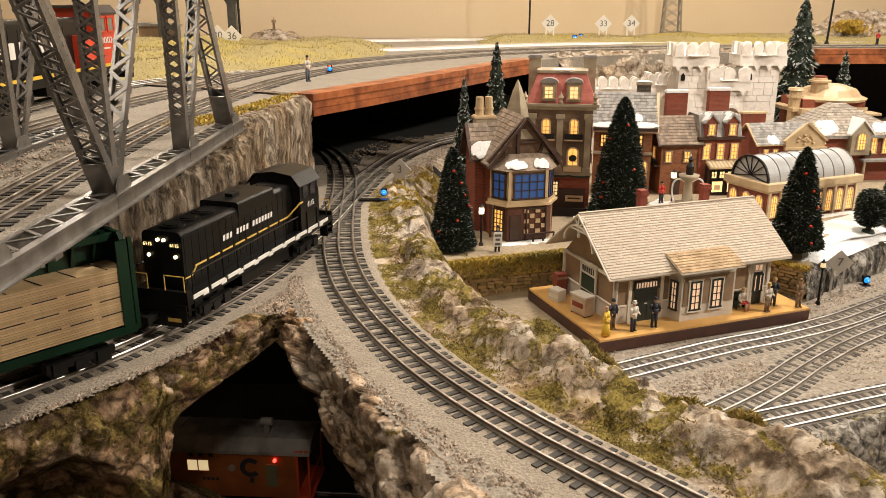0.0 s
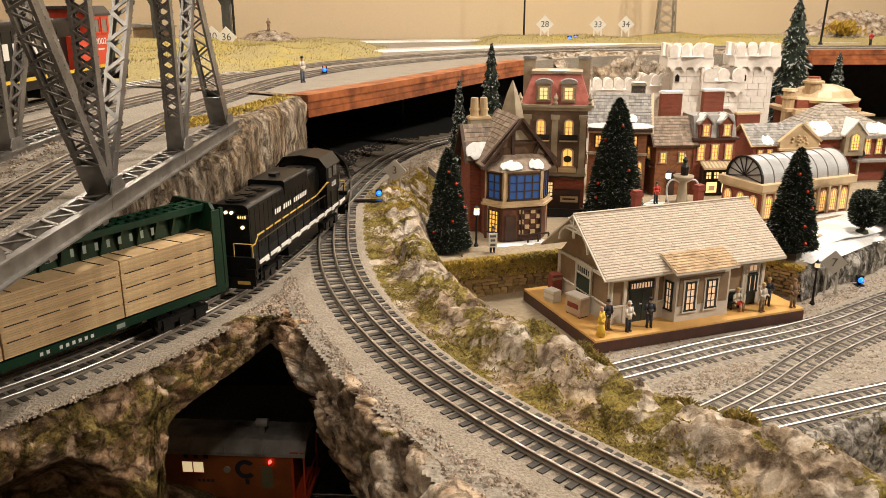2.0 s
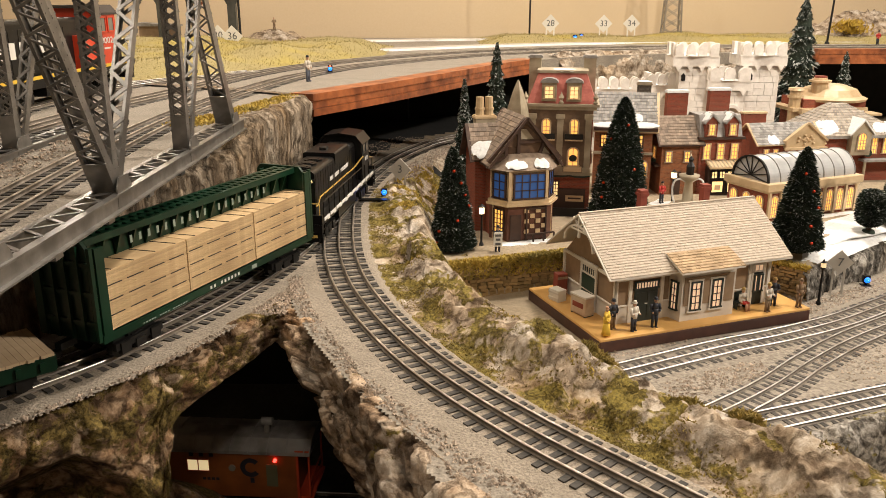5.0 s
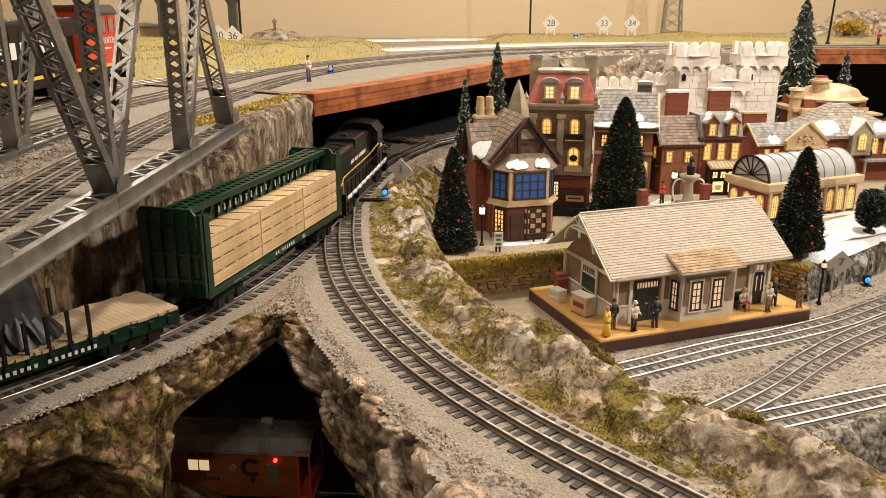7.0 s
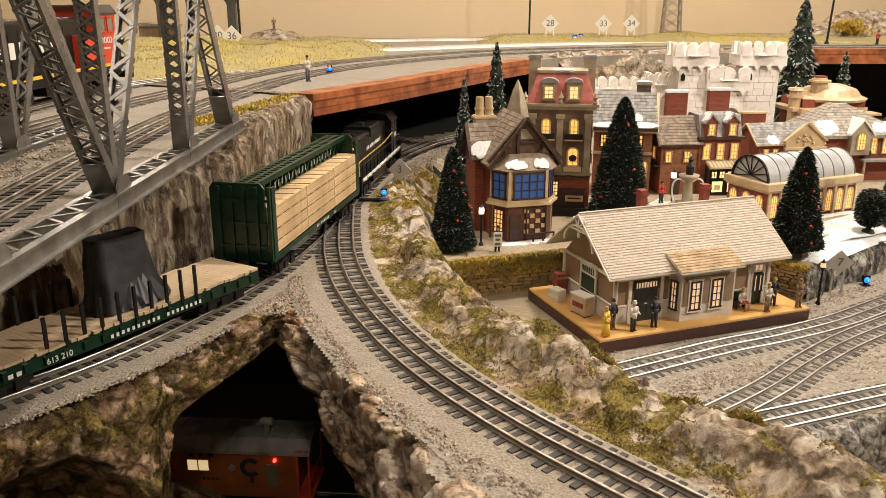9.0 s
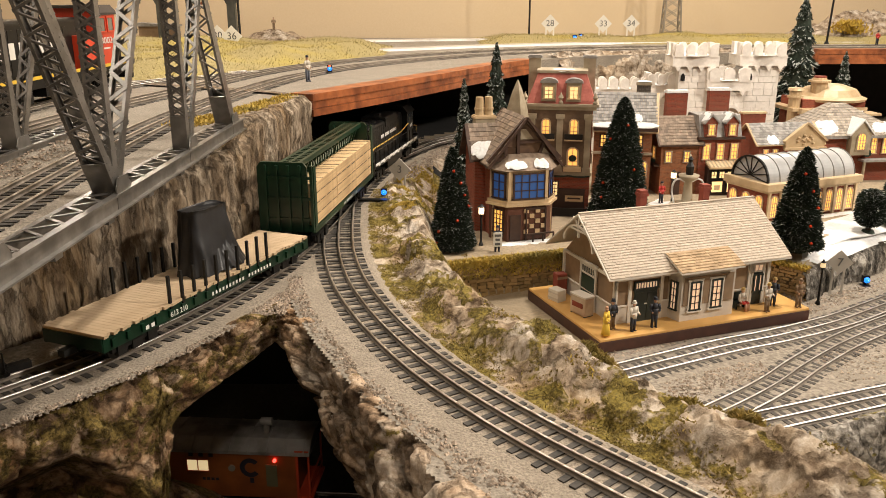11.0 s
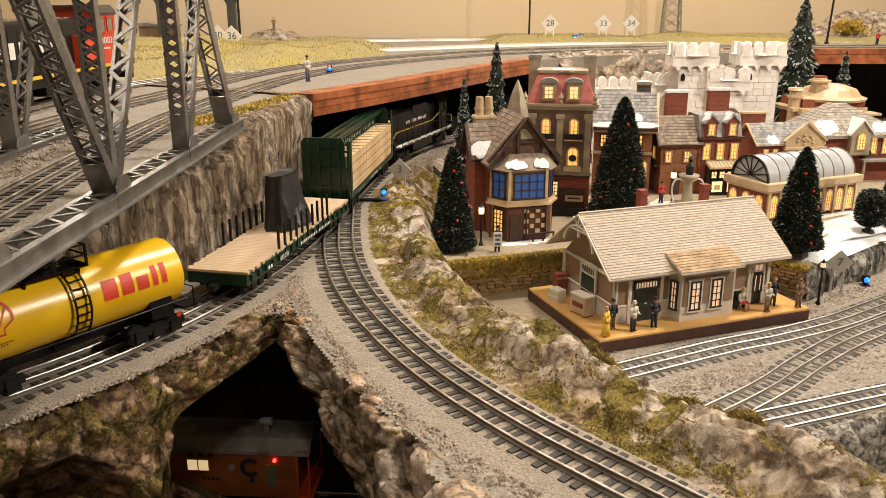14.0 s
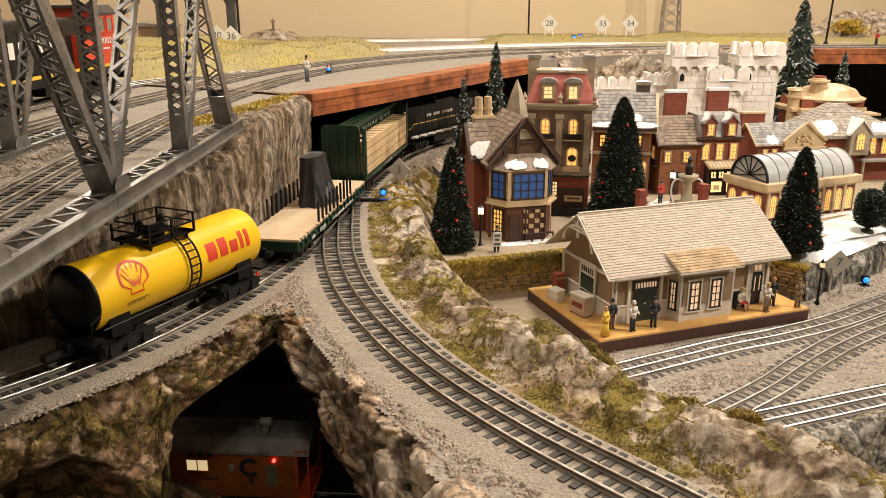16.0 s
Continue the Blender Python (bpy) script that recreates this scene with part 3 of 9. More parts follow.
swept_rock("terrace_rock", TERRACE_ROCK, [(0, [(-0.022, -0.079), (-0.008, -0.077), (0.0, -0.081), (0.003, -0.092), (0.005, -0.119)]), (1, [(-0.022, -0.079), (-0.008, -0.075), (0.0, -0.079), (0.003, -0.09), (0.005, -0.119)])],
           "grey craggy rock face below the snowy village edge", GREYROCK, 0.45, 0.003, 26)

# ---- upper table ----
EDGE = [(-0.262, 0.83), (-0.232, 0.90), (-0.200, 1.03), (-0.186, 1.09), (-0.176, 1.105), (-0.10, 1.235), (-0.035, 1.355), (0.035, 1.49), (0.105, 1.62), (0.18, 1.745),
        (0.26, 1.835), (0.40, 1.92), (0.60, 1.985), (0.80, 2.02), (1.0, 2.04), (1.75, 2.05)]
poly = EDGE + [(1.75, 2.75), (-1.8, 2.75), (-1.8, 0.83)]
tagged(part("upper_table", G().slab(poly, 0.105, TABLE - 0.002), TOPBALLAST), "raised layout table top with grey gravel", "table top", kind="structure")


def fascia(name, pts, z0, z1, thick, label):
    """A laminated wooden edge board that follows the table."""
    line, tan = curve_of(pts, 0.02)
    holder = thing(name, label, "trim", kind="structure")
    layers = 3
    for k in range(layers):
        g = G()
        a, b = z0 + (z1 - z0) * k / layers, z0 + (z1 - z0) * (k + 1) / layers - 0.0006
        t = thick - 0.0015 * (k == 1)
        rows = []
        for p, d in zip(line, tan):
            nx, ny = d[1], -d[0]
            rows.append([(p[0] + nx * o, p[1] + ny * o, z) for o, z in ((-0.022, a), (t, a), (t, b), (-0.022, b), (-0.022, a))])
        g.grid(rows)
        g.f += [[0, 1, 2, 3], [len(g.v) - 5, len(g.v) - 2, len(g.v) - 3, len(g.v) - 4]]
        part("board", g, FASCIA, holder)
    return holder


# shade below the table, put into a black sheet under it
tagged(part("table_underside", G().slab([(-0.22, 1.14)] + [(x - 0.022 if x < 0.2 else x, y + 0.025) for x, y in EDGE[5:]] + [(1.75, 2.75), (-1.8, 2.75), (-1.8, 1.14)], 0.1005, 0.1045), SHADEBLACK), "underside of the table, coloured black for the shade there", "table underside", kind="structure")
fascia("fascia", [(-0.183, 1.092), (-0.176, 1.105), (-0.10, 1.235), (-0.035, 1.355), (0.035, 1.49), (0.105, 1.62), (0.18, 1.745)], 0.107, 0.137, 0.014, "curved reddish-brown stained wooden edge of the upper table")
fascia("fascia", [(0.895, 2.012), (1.0, 2.02), (1.3, 2.028), (1.75, 2.03)], 0.105, 0.140, 0.014, "reddish-brown stained wooden edge of the upper table")
# black cloth added to close the space under the table and keep it dark
tagged(part("curtain", G().box((1.0, 2.3, -0.02), (1.7, 0.02, 0.236)).box((-0.37, 1.90, -0.02), (1.06, 0.012, 0.236)).box((0.16, 2.1, -0.02), (0.012, 0.4, 0.236)).box((-0.9, 1.55, -0.02), (0.02, 0.7, 0.236)), SHADEBLACK), "black cloth added under the upper table to keep it dark", "curtain", kind="structure")
tagged(part("pillar", G().box((-0.12, 1.84, 0.05), (0.085, 0.085, 0.11)), SHADEBLACK), "dark square post under the upper table", "post", kind="structure")

# ---- room ----
tagged(part("wall_north", G().box((0, 2.78, 0.6), (5.2, 0.05, 2.6)), WALLPAINT), "plain beige painted room wall", "wall", kind="structure")
# east and south walls are unseen; dark brown keeps bounced light low
BOUNCEDARK = mat("bounce_cutting_brown", (0.13, 0.09, 0.06), (0.19, 0.14, 0.09), 40, 0.6)
# west wall is unseen; beige gives the rails something bright to reflect
tagged(part("wall_west", G().box((-1.85, 0.6, 0.6), (0.05, 4.4, 2.6)), WALLPAINT), "plain beige painted room wall", "wall", kind="structure")
tagged(part("wall_east", G().box((2.35, 0.6, 0.6), (0.05, 4.4, 2.6)), BOUNCEDARK), "unseen room wall, dark brown to cut bounced light", "wall", kind="structure")
tagged(part("wall_south", G().box((0, -1.5, 0.6), (5.2, 0.05, 2.6)), BOUNCEDARK), "unseen room wall, dark brown to cut bounced light", "wall", kind="structure")
tagged(part("ceiling", G().box((0, 0.6, 1.75), (5.2, 4.6, 0.05)), mat("ceiling_paint", (0.7, 0.66, 0.6), (0.75, 0.71, 0.65), 100, 0.9)), "off-white ceiling", "ceiling", kind="structure")
tagged(part("floor", G().box((0, 0.6, -0.72), (5.2, 4.6, 0.04)), mat("dark_carpet", (0.06, 0.05, 0.045), (0.1, 0.085, 0.07), 200, 0.95)), "dark carpet floor", "floor", kind="structure")


# ---- tracks ----
def rail_profile(line, tan, off, z0, z1, w):
    rows = []
    for p, d in zip(line, tan):
        nx, ny = d[1], -d[0]
        rows.append([(p[0] + nx * (off + o), p[1] + ny * (off + o), z) for o, z in ((-w, z0), (-w * .35, z0 + .001), (-w * .35, z1 - .0014), (-w * .62, z1 - .001), (-w * .62, z1 - .0006), (-w * .34, z1), (w * .34, z1),
                                                                                    (w * .62, z1 - .0006), (w * .62, z1 - .001), (w * .35, z1 - .0014), (w * .35, z0 + .001), (w, z0))])
    return rows


def railway_track(label, line, tan, base, ties=(0, 9), offsets=(-0.016, 0, 0.016), tie_length=0.051, spacing=0.0100, metal=None):
    """Three-rail track: rails and single ties; ties: the stretch of arc in which each tie is a part of its own."""
    holder = thing("railway_track", label, "railway track", kind="")
    top = base + 0.0052
    for o in offsets:
        ob = part("rail", G().grid(rail_profile(line[::3], tan[::3], o, base + 0.0010, top - 0.0006, 0.0016 if o else 0.0014)), metal or RAIL, holder)
        ob.data.materials.append(RAILSIDE)
        ob.data.polygons.foreach_set("material_index", [0 if i % 11 in (4, 5, 6) else 1 for i in range(len(ob.data.polygons))])
        ob.data.polygons.foreach_set("use_smooth", [i % 11 in (4, 5, 6) for i in range(len(ob.data.polygons))])
    tie = G().box((0, 0, 0), (tie_length, 0.0047, 0.0028)).mesh("tie", TIE)
    rest = G()
    random.seed(3)
    count = 0
    for k in range(int(len(line) * 0.004 / spacing)):
        s = k * spacing
        i = min(int(s / 0.004), len(line) - 1)
        m = Matrix.Translation((line[i, 0], line[i, 1], base - 0.0006 + random.uniform(-0.0002, 0.0002))) @ Matrix.Rotation(math.atan2(tan[i, 1], tan[i, 0]) - math.pi / 2 + random.uniform(-.015, .015), 4, "Z")
        if ties[0] <= s <= ties[1] and count < 290:
            part("tie", tie, TIE, holder, m=m)
            count += 1
        else:
            rest.box((0, 0, 0), (tie_length, 0.0047, 0.0028), m)
    if rest.v:
        part("tie_row", rest, TIE, holder)["kind"] = "stuff"
    return holder


railway_track("three-rail model railway track curving past the rock ridge", curve_line, curve_tan, -0.0045, (0, 2), metal=RAILWORN)
railway_track("three-rail model railway track under the train", train_line, train_tan, -0.0045, (S_ZERO - 0.1, S_ZERO + 1.15))
railway_track("three-rail model railway track on the raised table", upper_line, upper_tan, 0.1306, (0, 1.5), metal=RAILDULL)
railway_track("three-rail model railway track on the raised table", upper2_line, upper2_tan, 0.1306, (0, 1.5), metal=RAILDULL)
YARD_A = [(0.10, 0.735), (0.165, 0.763), (0.233, 0.797), (0.316, 0.838), (0.388, 0.868), (0.475, 0.912), (0.57, 0.975), (0.70, 1.06), (0.9, 1.18)]
YARD_C = [(0.12, 0.585), (0.19, 0.635), (0.278, 0.699), (0.333, 0.743), (0.389, 0.796), (0.456, 0.852), (0.53, 0.903), (0.62, 0.96), (0.8, 1.07)]
YARD_B = [(0.13, 0.60), (0.20, 0.632), (0.285, 0.665), (0.357, 0.692), (0.430, 0.719), (0.56, 0.765), (0.8, 0.85), (1.0, 0.93)]
for pts, kind in ((YARD_A, "beside the station platform"), (YARD_C, "crossing between the yard tracks"), (YARD_B, "at the front of the yard")):
    l, t = curve_of(pts)
    railway_track("three-rail model railway track " + kind, l, t, YARD - 0.0005, (0.02, 0.9))


# ---- trains ----
MOVERS = []
LUMBER = mat("pine_lumber", (0.50, 0.34, 0.17), (0.62, 0.44, 0.24), 120, 0.7, 0, 0.15, 25, (0.46, 0.31, 0.16))
DECKWOOD = mat("pale_plywood_deck", (0.52, 0.38, 0.24), (0.62, 0.47, 0.31), 90, 0.7, 0, 0.1, 14, (0.47, 0.34, 0.21))
TANKYELLOW = mat("yellow_tank_paint", (0.80, 0.47, 0.010), (0.84, 0.51, 0.013), 40, 0.30, 0, 0.01, 8, (0.78, 0.455, 0.010))
REDPRINT = mat("red_print", (0.55, 0.035, 0.01), (0.62, 0.045, 0.012), 120, 0.5, 0, 0)
TARP = mat("black_tarp", (0.010, 0.010, 0.011), (0.022, 0.022, 0.024), 60, 0.45, 0, 0.6, 20)
WARM = glow("warm_headlamp", (1.0, 0.78, 0.42), 4.5)
PLATE = glow("lit_number_board", (1.0, 0.70, 0.30), 1.6)

vary(LUMBER, 0.86, 1.12, "object")
vary(DECKWOOD, 0.97, 1.03, "object")


def bars(g, x0, x1, z0, z1, y, words, gap=0.45, skew=0.0, seed=1):
    """Lettering that stays unread: a bar for each character. words: characters in each word."""
    n = sum(words) + len(words) - 1
    w = (x1 - x0) / n
    k = 0
    for word in words:
        for _ in range(word):
            a = x0 + k * w
            b = a + w * (1 - gap)
            g.add([(a, y, z0), (b, y, z0), (b + skew, y, z1), (a + skew, y, z1)], [(0, 1, 2, 3)])
            k += 1
        k += 1
    return g


def truck(parent, x, name="truck"):
    t = part(name, G().box((x, -0.022, 0.011), (0.050, 0.004, 0.006)).box((x, 0.022, 0.011), (0.050, 0.004, 0.006)).box((x, 0, 0.012), (0.012, 0.044, 0.006))
             .box((x - .016, -0.0235, 0.009), (0.010, 0.004, 0.009)).box((x + .016, -0.0235, 0.009), (0.010, 0.004, 0.009)).box((x, -0.0235, 0.0075), (0.010, 0.003, 0.007)), IRON, parent)
    for dx in (-0.016, 0.016):
        part("wheel", G().cyl((x + dx, -0.0185, 0.0085), (x + dx, -0.0140, 0.0085), 0.0085, n=18).cyl((x + dx, 0.0140, 0.0085), (x + dx, 0.0185, 0.0085), 0.0085, n=18).cyl((x + dx, -0.02, 0.0085), (x + dx, 0.02, 0.0085), 0.0025, n=8), IRON, t)
    return t


def rounded_hood(x0, x1, half, z0, z1, r=0.005):
    prof = [(-half, z0), (half, z0), (half, z1 - r)] + [(half - r + r * math.cos(a), z1 - r + r * math.sin(a)) for a in (0.4, 0.8, 1.2, 1.57)]
    prof += [(-x, z) for x, z in reversed(prof[2:])]
    return G().prism([(x, z) for x, z in prof], x0, x1, Matrix.Rotation(-math.pi / 2, 4, "Z"))


def locomotive():
    e = thing("diesel_locomotive", "black diesel hood locomotive with white and gold trim, lit headlamps", "locomotive")
    part("frame", G().box((0.003, 0, 0.0265), (0.270, 0.058, 0.007)).box((0.139, 0, 0.0245), (0.004, 0.058, 0.020)).box((-0.133, 0, 0.0245), (0.004, 0.058, 0.020)), BLACKPAINT, e)
    part("fuel_tank", rounded_hood(-0.045, 0.045, 0.024, 0.009, 0.023), BLACKPAINT, e)
    truck(e, 0.088)
    truck(e, -0.088)
    hood = part("hood", rounded_hood(-0.121, 0.070, 0.0185, 0.030, 0.0795), BLACKPAINT, e)
    part("dynamic_brake", rounded_hood(-0.035, 0.03, 0.0195, 0.070, 0.0840, 0.003), BLACKPAINT, e)
    for x in range(18):
        part("hood_door", G().box((-0.1135 + x * 0.0104, -0.0186, 0.055), (0.0096, 0.0004, 0.040)), BLACKPAINT, hood)
    for x in (-0.105, -0.083, -0.060, 0.045):
        part("roof_fan", G().cyl((x, 0, 0.078), (x, 0, 0.0815), 0.0105, n=20).cyl((x, 0, 0.0815), (x, 0, 0.0823), 0.007, n=16), BLACKPAINT, e)
    part("exhaust_stack", G().box((-0.012, 0, 0.0850), (0.012, 0.008, 0.004)), IRON, e)
    cab = part("cab", G().prism([(-0.028, 0.030), (0.028, 0.030), (0.028, 0.078), (0.020, 0.0875), (0, 0.0900), (-0.020, 0.0875), (-0.028, 0.078)], 0.068, 0.108, Matrix.Rotation(-math.pi / 2, 4, "Z")), BLACKPAINT, e)
    part("cab_roof", G().prism([(-0.030, 0.077), (-0.021, 0.0882), (0, 0.0912), (0.021, 0.0882), (0.030, 0.077), (0.0285, 0.077), (0.020, 0.087), (0, 0.0895), (-0.020, 0.087), (-0.0285, 0.077)], 0.064, 0.112, Matrix.Rotation(-math.pi / 2, 4, "Z")), BLACKPAINT, cab)
    glass = mat("smoked_glass", (0.02, 0.025, 0.03), (0.03, 0.035, 0.04), 20, 0.08, 0, 0)
    for x in (0.079, 0.096):
        part("window", G().box((x, -0.0283, 0.0695), (0.011, 0.0008, 0.012)), glass, cab, "dark cab window")
    part("nose", rounded_hood(0.107, 0.130, 0.0185, 0.030, 0.066), BLACKPAINT, e)
    stripe = G()
    for x in np.linspace(-0.117, 0.117, 10):
        stripe.box((x, -0.0294, 0.0285), (0.021, 0.0008, 0.0034))
    for x in np.linspace(-0.11, 0.11, 9):
        stripe.box((x, -0.0295, 0.0270), (0.008, 0.0008, 0.0035))
    part("white_sill_stripe", stripe, WHITE, e, "white sill stripe")
    gold = G()
    for x in np.linspace(-0.098, 0.048, 8):
        gold.box((x, -0.0191, 0.0475), (0.0165, 0.0005, 0.0015))
    gold.bar((0.057, -0.0191, 0.0475), (0.066, -0.0285, 0.060), 0.0013).bar((0.066, -0.0285, 0.060), (0.072, -0.0285, 0.060), 0.0013)
    gold.bar((-0.104, -0.0191, 0.0475), (-0.112, -0.0191, 0.041), 0.0010).bar((-0.112, -0.0191, 0.041), (-0.121, -0.0191, 0.041), 0.0010)
    part("gold_stripe", gold, YELLOWLINE, e, "thin gold stripe")
    part("lettering", bars(G(), -0.064, 0.026, 0.0565, 0.0615, -0.0199, (3, 4, 7), 0.36, 0.0008), WHITE, e, "white lettering bars")
    text("number", "6115", 0.0075, WHITE, cab, Matrix.Translation((0.089, -0.0292, 0.055)) @ Matrix.Rotation(math.pi / 2, 4, "X"), "white road number")
    g = G()
    for side in (-1, 1):
        for x in np.linspace(-0.126, 0.126, 12):
            g.cyl((x, side * 0.0285, 0.029), (x, side * 0.0285, 0.0475), 0.0006, n=6)
        g.cyl((-0.126, side * 0.0285, 0.0475), (0.060, side * 0.0285, 0.0475), 0.0006, n=6)
    part("handrail", g, BLACKPAINT, e, "thin black handrail")
    g = G()
    for x in (-0.1335, 0.1385):
        for y in (-0.026, 0.026):
            g.cyl((x, y, 0.020), (x, y, 0.047), 0.0005, n=6)
        g.cyl((x, -0.026, 0.047), (x, -0.008, 0.047), 0.0005, n=6).cyl((x, 0.026, 0.047), (x, 0.008, 0.047), 0.0005, n=6)
        g.cyl((x, -0.008, 0.047), (x, -0.008, 0.030), 0.0005, n=6).cyl((x, 0.008, 0.047), (x, 0.008, 0.030), 0.0005, n=6)
    part("end_railing", g, YELLOWLINE, e, "gold end railing")
    for x in (-0.132, 0.132):
        for side in (-1, 1):
            part("step", G().box((x, side * 0.025, 0.011), (0.011, 0.008, 0.0012)).box((x, side * 0.025, 0.018), (0.011, 0.008, 0.0012)).box((x - .006, side * 0.025, 0.017), (0.001, 0.009, 0.016)).box((x + .006, side * 0.025, 0.017), (0.001, 0.009, 0.016)), BLACKPAINT, e)
    for y in (-0.0028, 0.0028):
        part("headlamp", G().cyl((-0.1215, y, 0.0725), (-0.1232, y, 0.0725), 0.0014, n=12), WARM, e, "lit twin headlamp")
    for y in (-0.0125, 0.0125):
        part("marker_lamp", G().cyl((-0.1215, y, 0.0590), (-0.1228, y, 0.0590), 0.0015, n=12), WARM, e, "lit marker lamp")
        nb = part("number_board", G().box((-0.1216, y, 0.0685), (0.0012, 0.0105, 0.0048)), IRON, e, "lit number board")
        text("digits", "6115", 0.0042, PLATE, nb, Matrix.Translation((-0.1226, y, 0.0685)) @ Matrix.Rotation(-math.pi / 2, 4, "Z") @ Matrix.Rotation(math.pi / 2, 4, "X"))
    part("plough", G().prism([(-0.026, 0.006), (0.026, 0.006), (0.026, 0.016), (-0.026, 0.016)], -0.1385, -0.135, Matrix.Rotation(-math.pi / 2, 4, "Z")), BLACKPAINT, e)
    part("coupler", G().box((-0.143, 0, 0.014), (0.016, 0.006, 0.005)).box((-0.150, 0.001, 0.014), (0.005, 0.009, 0.007)), IRON, e)
    part("coupler", G().box((0.147, 0, 0.014), (0.016, 0.006, 0.005)), IRON, e)
    part("pilot_stripe", G().box((-0.1389, -0.018, 0.012), (0.0006, 0.012, 0.003)), YELLOWLINE, e, "gold pilot stripe")
    MOVERS.append((e, 0.152, 0.176))


def centerbeam_car():
    e = thing("centerbeam_flatcar", "dark green centre-beam flatcar loaded with tan lumber bundles", "railway car")
    half = 0.138
    g = G().box((0, 0, 0.019), (2 * half, 0.058, 0.005)).box((0, -0.0285, 0.0182), (2 * half, 0.0025, 0.0066)).box((0, 0.0285, 0.0182), (2 * half, 0.0025, 0.0066)).box((0, 0, 0.013), (2 * half - .02, 0.012, 0.008))
    part("underframe", g, GREENPAINT, e)
    for x in (-half + 0.001, half - 0.001):
        sgn = 1 if x > 0 else -1
        b = part("bulkhead", G().prism([(-0.030, 0.016), (0.023, 0.016), (0.023, 0.085), (0.019, 0.090), (-0.026, 0.090), (-0.030, 0.085)], x - 0.0015, x + 0.0015, Matrix.Rotation(-math.pi / 2, 4, "Z")), GREENPAINT, e)
        r = G()
        for y in (-0.028, -0.0157, -0.0035, 0.0087, 0.021):
            r.box((x + sgn * 0.0028, y, 0.052), (0.003, 0.0028, 0.070))
        for z in (0.03, 0.052, 0.074):
            r.box((x + sgn * 0.0022, -0.0035, z), (0.002, 0.049, 0.003))
        part("rib", r, GREENPAINT, b)
        for yy in (-0.029, 0.022):
            part("side_post", G().box((x - sgn * 0.004, yy, 0.052), (0.008, 0.002, 0.068)), GREENPAINT, b)
    # centre beam: panel with ribs below a pierced top flange
    part("centre_panel", G().box((0, 0, 0.053), (2 * half - .004, 0.004, 0.066)), GREENPAINT, e)
    top = part("top_chord", G().box((0, -0.0098, 0.088), (2 * half - .004, 0.0035, 0.0018)).box((0, 0.0098, 0.088), (2 * half - .004, 0.0035, 0.0018)).box((0, 0, 0.088), (2 * half - .004, 0.003, 0.0018))
               .box((0, -0.0112, 0.0862), (2 * half - .004, 0.001, 0.005)).box((0, 0.0112, 0.0862), (2 * half - .004, 0.001, 0.005)), GREENPAINT, e)
    cross = G()
    for x in np.arange(-half + 0.005, half, 0.0085):
        for s in (-1, 1):
            cross.box((x, s * 0.0048, 0.088), (0.0034, 0.0070, 0.0017))
    part("cross_web", cross, GREENPAINT, top)
    ribs = G()
    for x in np.arange(-half + 0.012, half - .01, 0.0155):
        for s in (-1, 1):
            ribs.prism([(s * 0.002, 0.067), (s * 0.0035, 0.067), (s * 0.0108, 0.0865), (s * 0.002, 0.0865)], x, x + 0.0015, Matrix.Rotation(-math.pi / 2, 4, "Z"))
    part("gusset", ribs, GREENPAINT, e)["kind"] = "stuff"
    part("side_lettering", bars(G(), -0.085, 0.095, 0.0735, 0.0795, -0.0116, (10, 8), 0.72), mat("faded_print", (0.20, 0.27, 0.22), (0.30, 0.36, 0.31), 100, 0.6, 0, 0), e, "faded white lettering bars")
    # lumber: four lifts of six boards in three bundles on each side
    board = G().box((0, 0, 0), (0.0881, 0.0242, 0.00145)).mesh("board", LUMBER)
    strap = mat("dark_sticker", (0.03, 0.022, 0.014), (0.05, 0.04, 0.025), 100, 0.8)
    for side in (-1, 1):
        for k in range(3):
            x0, x1 = -0.1335 + k * 0.0893, -0.1335 + (k + 1) * 0.0893 - 0.0012
            bundle = part("lumber_bundle", G().box(((x0 + x1) / 2, side * 0.0165, 0.0445), (x1 - x0 - 0.0012, 0.0235, 0.0445)), LUMBER, e, "tan bundled sawn lumber")
            for lift in range(4):
                z0 = 0.0225 + lift * 0.0113
                for b in range(6):
                    part("board", board, LUMBER, bundle, m=pose((x0 + x1) / 2, side * (0.0168 + random.uniform(0, 0.0003)), z0 + b * 0.00175 + 0.0008))
                if lift == 3:
                    continue
                s = G()
                for q in range(4):
                    s.box((x0 + (q + 0.5) * (x1 - x0) / 4, side * 0.0168, z0 + 0.0106), ((x1 - x0) / 5.5, 0.0244, 0.0006))
                part("sticker", s, strap, bundle, "dark sticker slots")
            for q in range(4):
                xx = x0 + (q + 0.35) * (x1 - x0) / 4
                part("top_slot", G().bar((xx, side * 0.006, 0.0668), (xx + 0.003, side * 0.0288, 0.0668), 0.0006, 0.0008), strap, bundle)
    part("sill_lettering", bars(G(), -0.022, 0.020, 0.0166, 0.0194, -0.0301, (2, 6), 0.5), WHITE, e, "white lettering bars")
    part("sill_mark", bars(G(), -0.10, -0.05, 0.0160, 0.0170, -0.0301, (5, 4, 6), 0.4), mat("faint_print", (0.25, 0.3, 0.26), (0.35, 0.4, 0.36), 100, 0.6, 0, 0), e)
    part("sill_plate", G().add([(0.036, -0.0301, 0.0160), (0.043, -0.0301, 0.0160), (0.043, -0.0301, 0.0195), (0.036, -0.0301, 0.0195)], [(0, 1, 2, 3)]), bpy.data.materials["faint_print"], e)
    truck(e, 0.102)
    truck(e, -0.102)
    for x in (-0.144, 0.144):
        part("coupler", G().box((x, 0, 0.014), (0.014, 0.006, 0.005)), IRON, e)
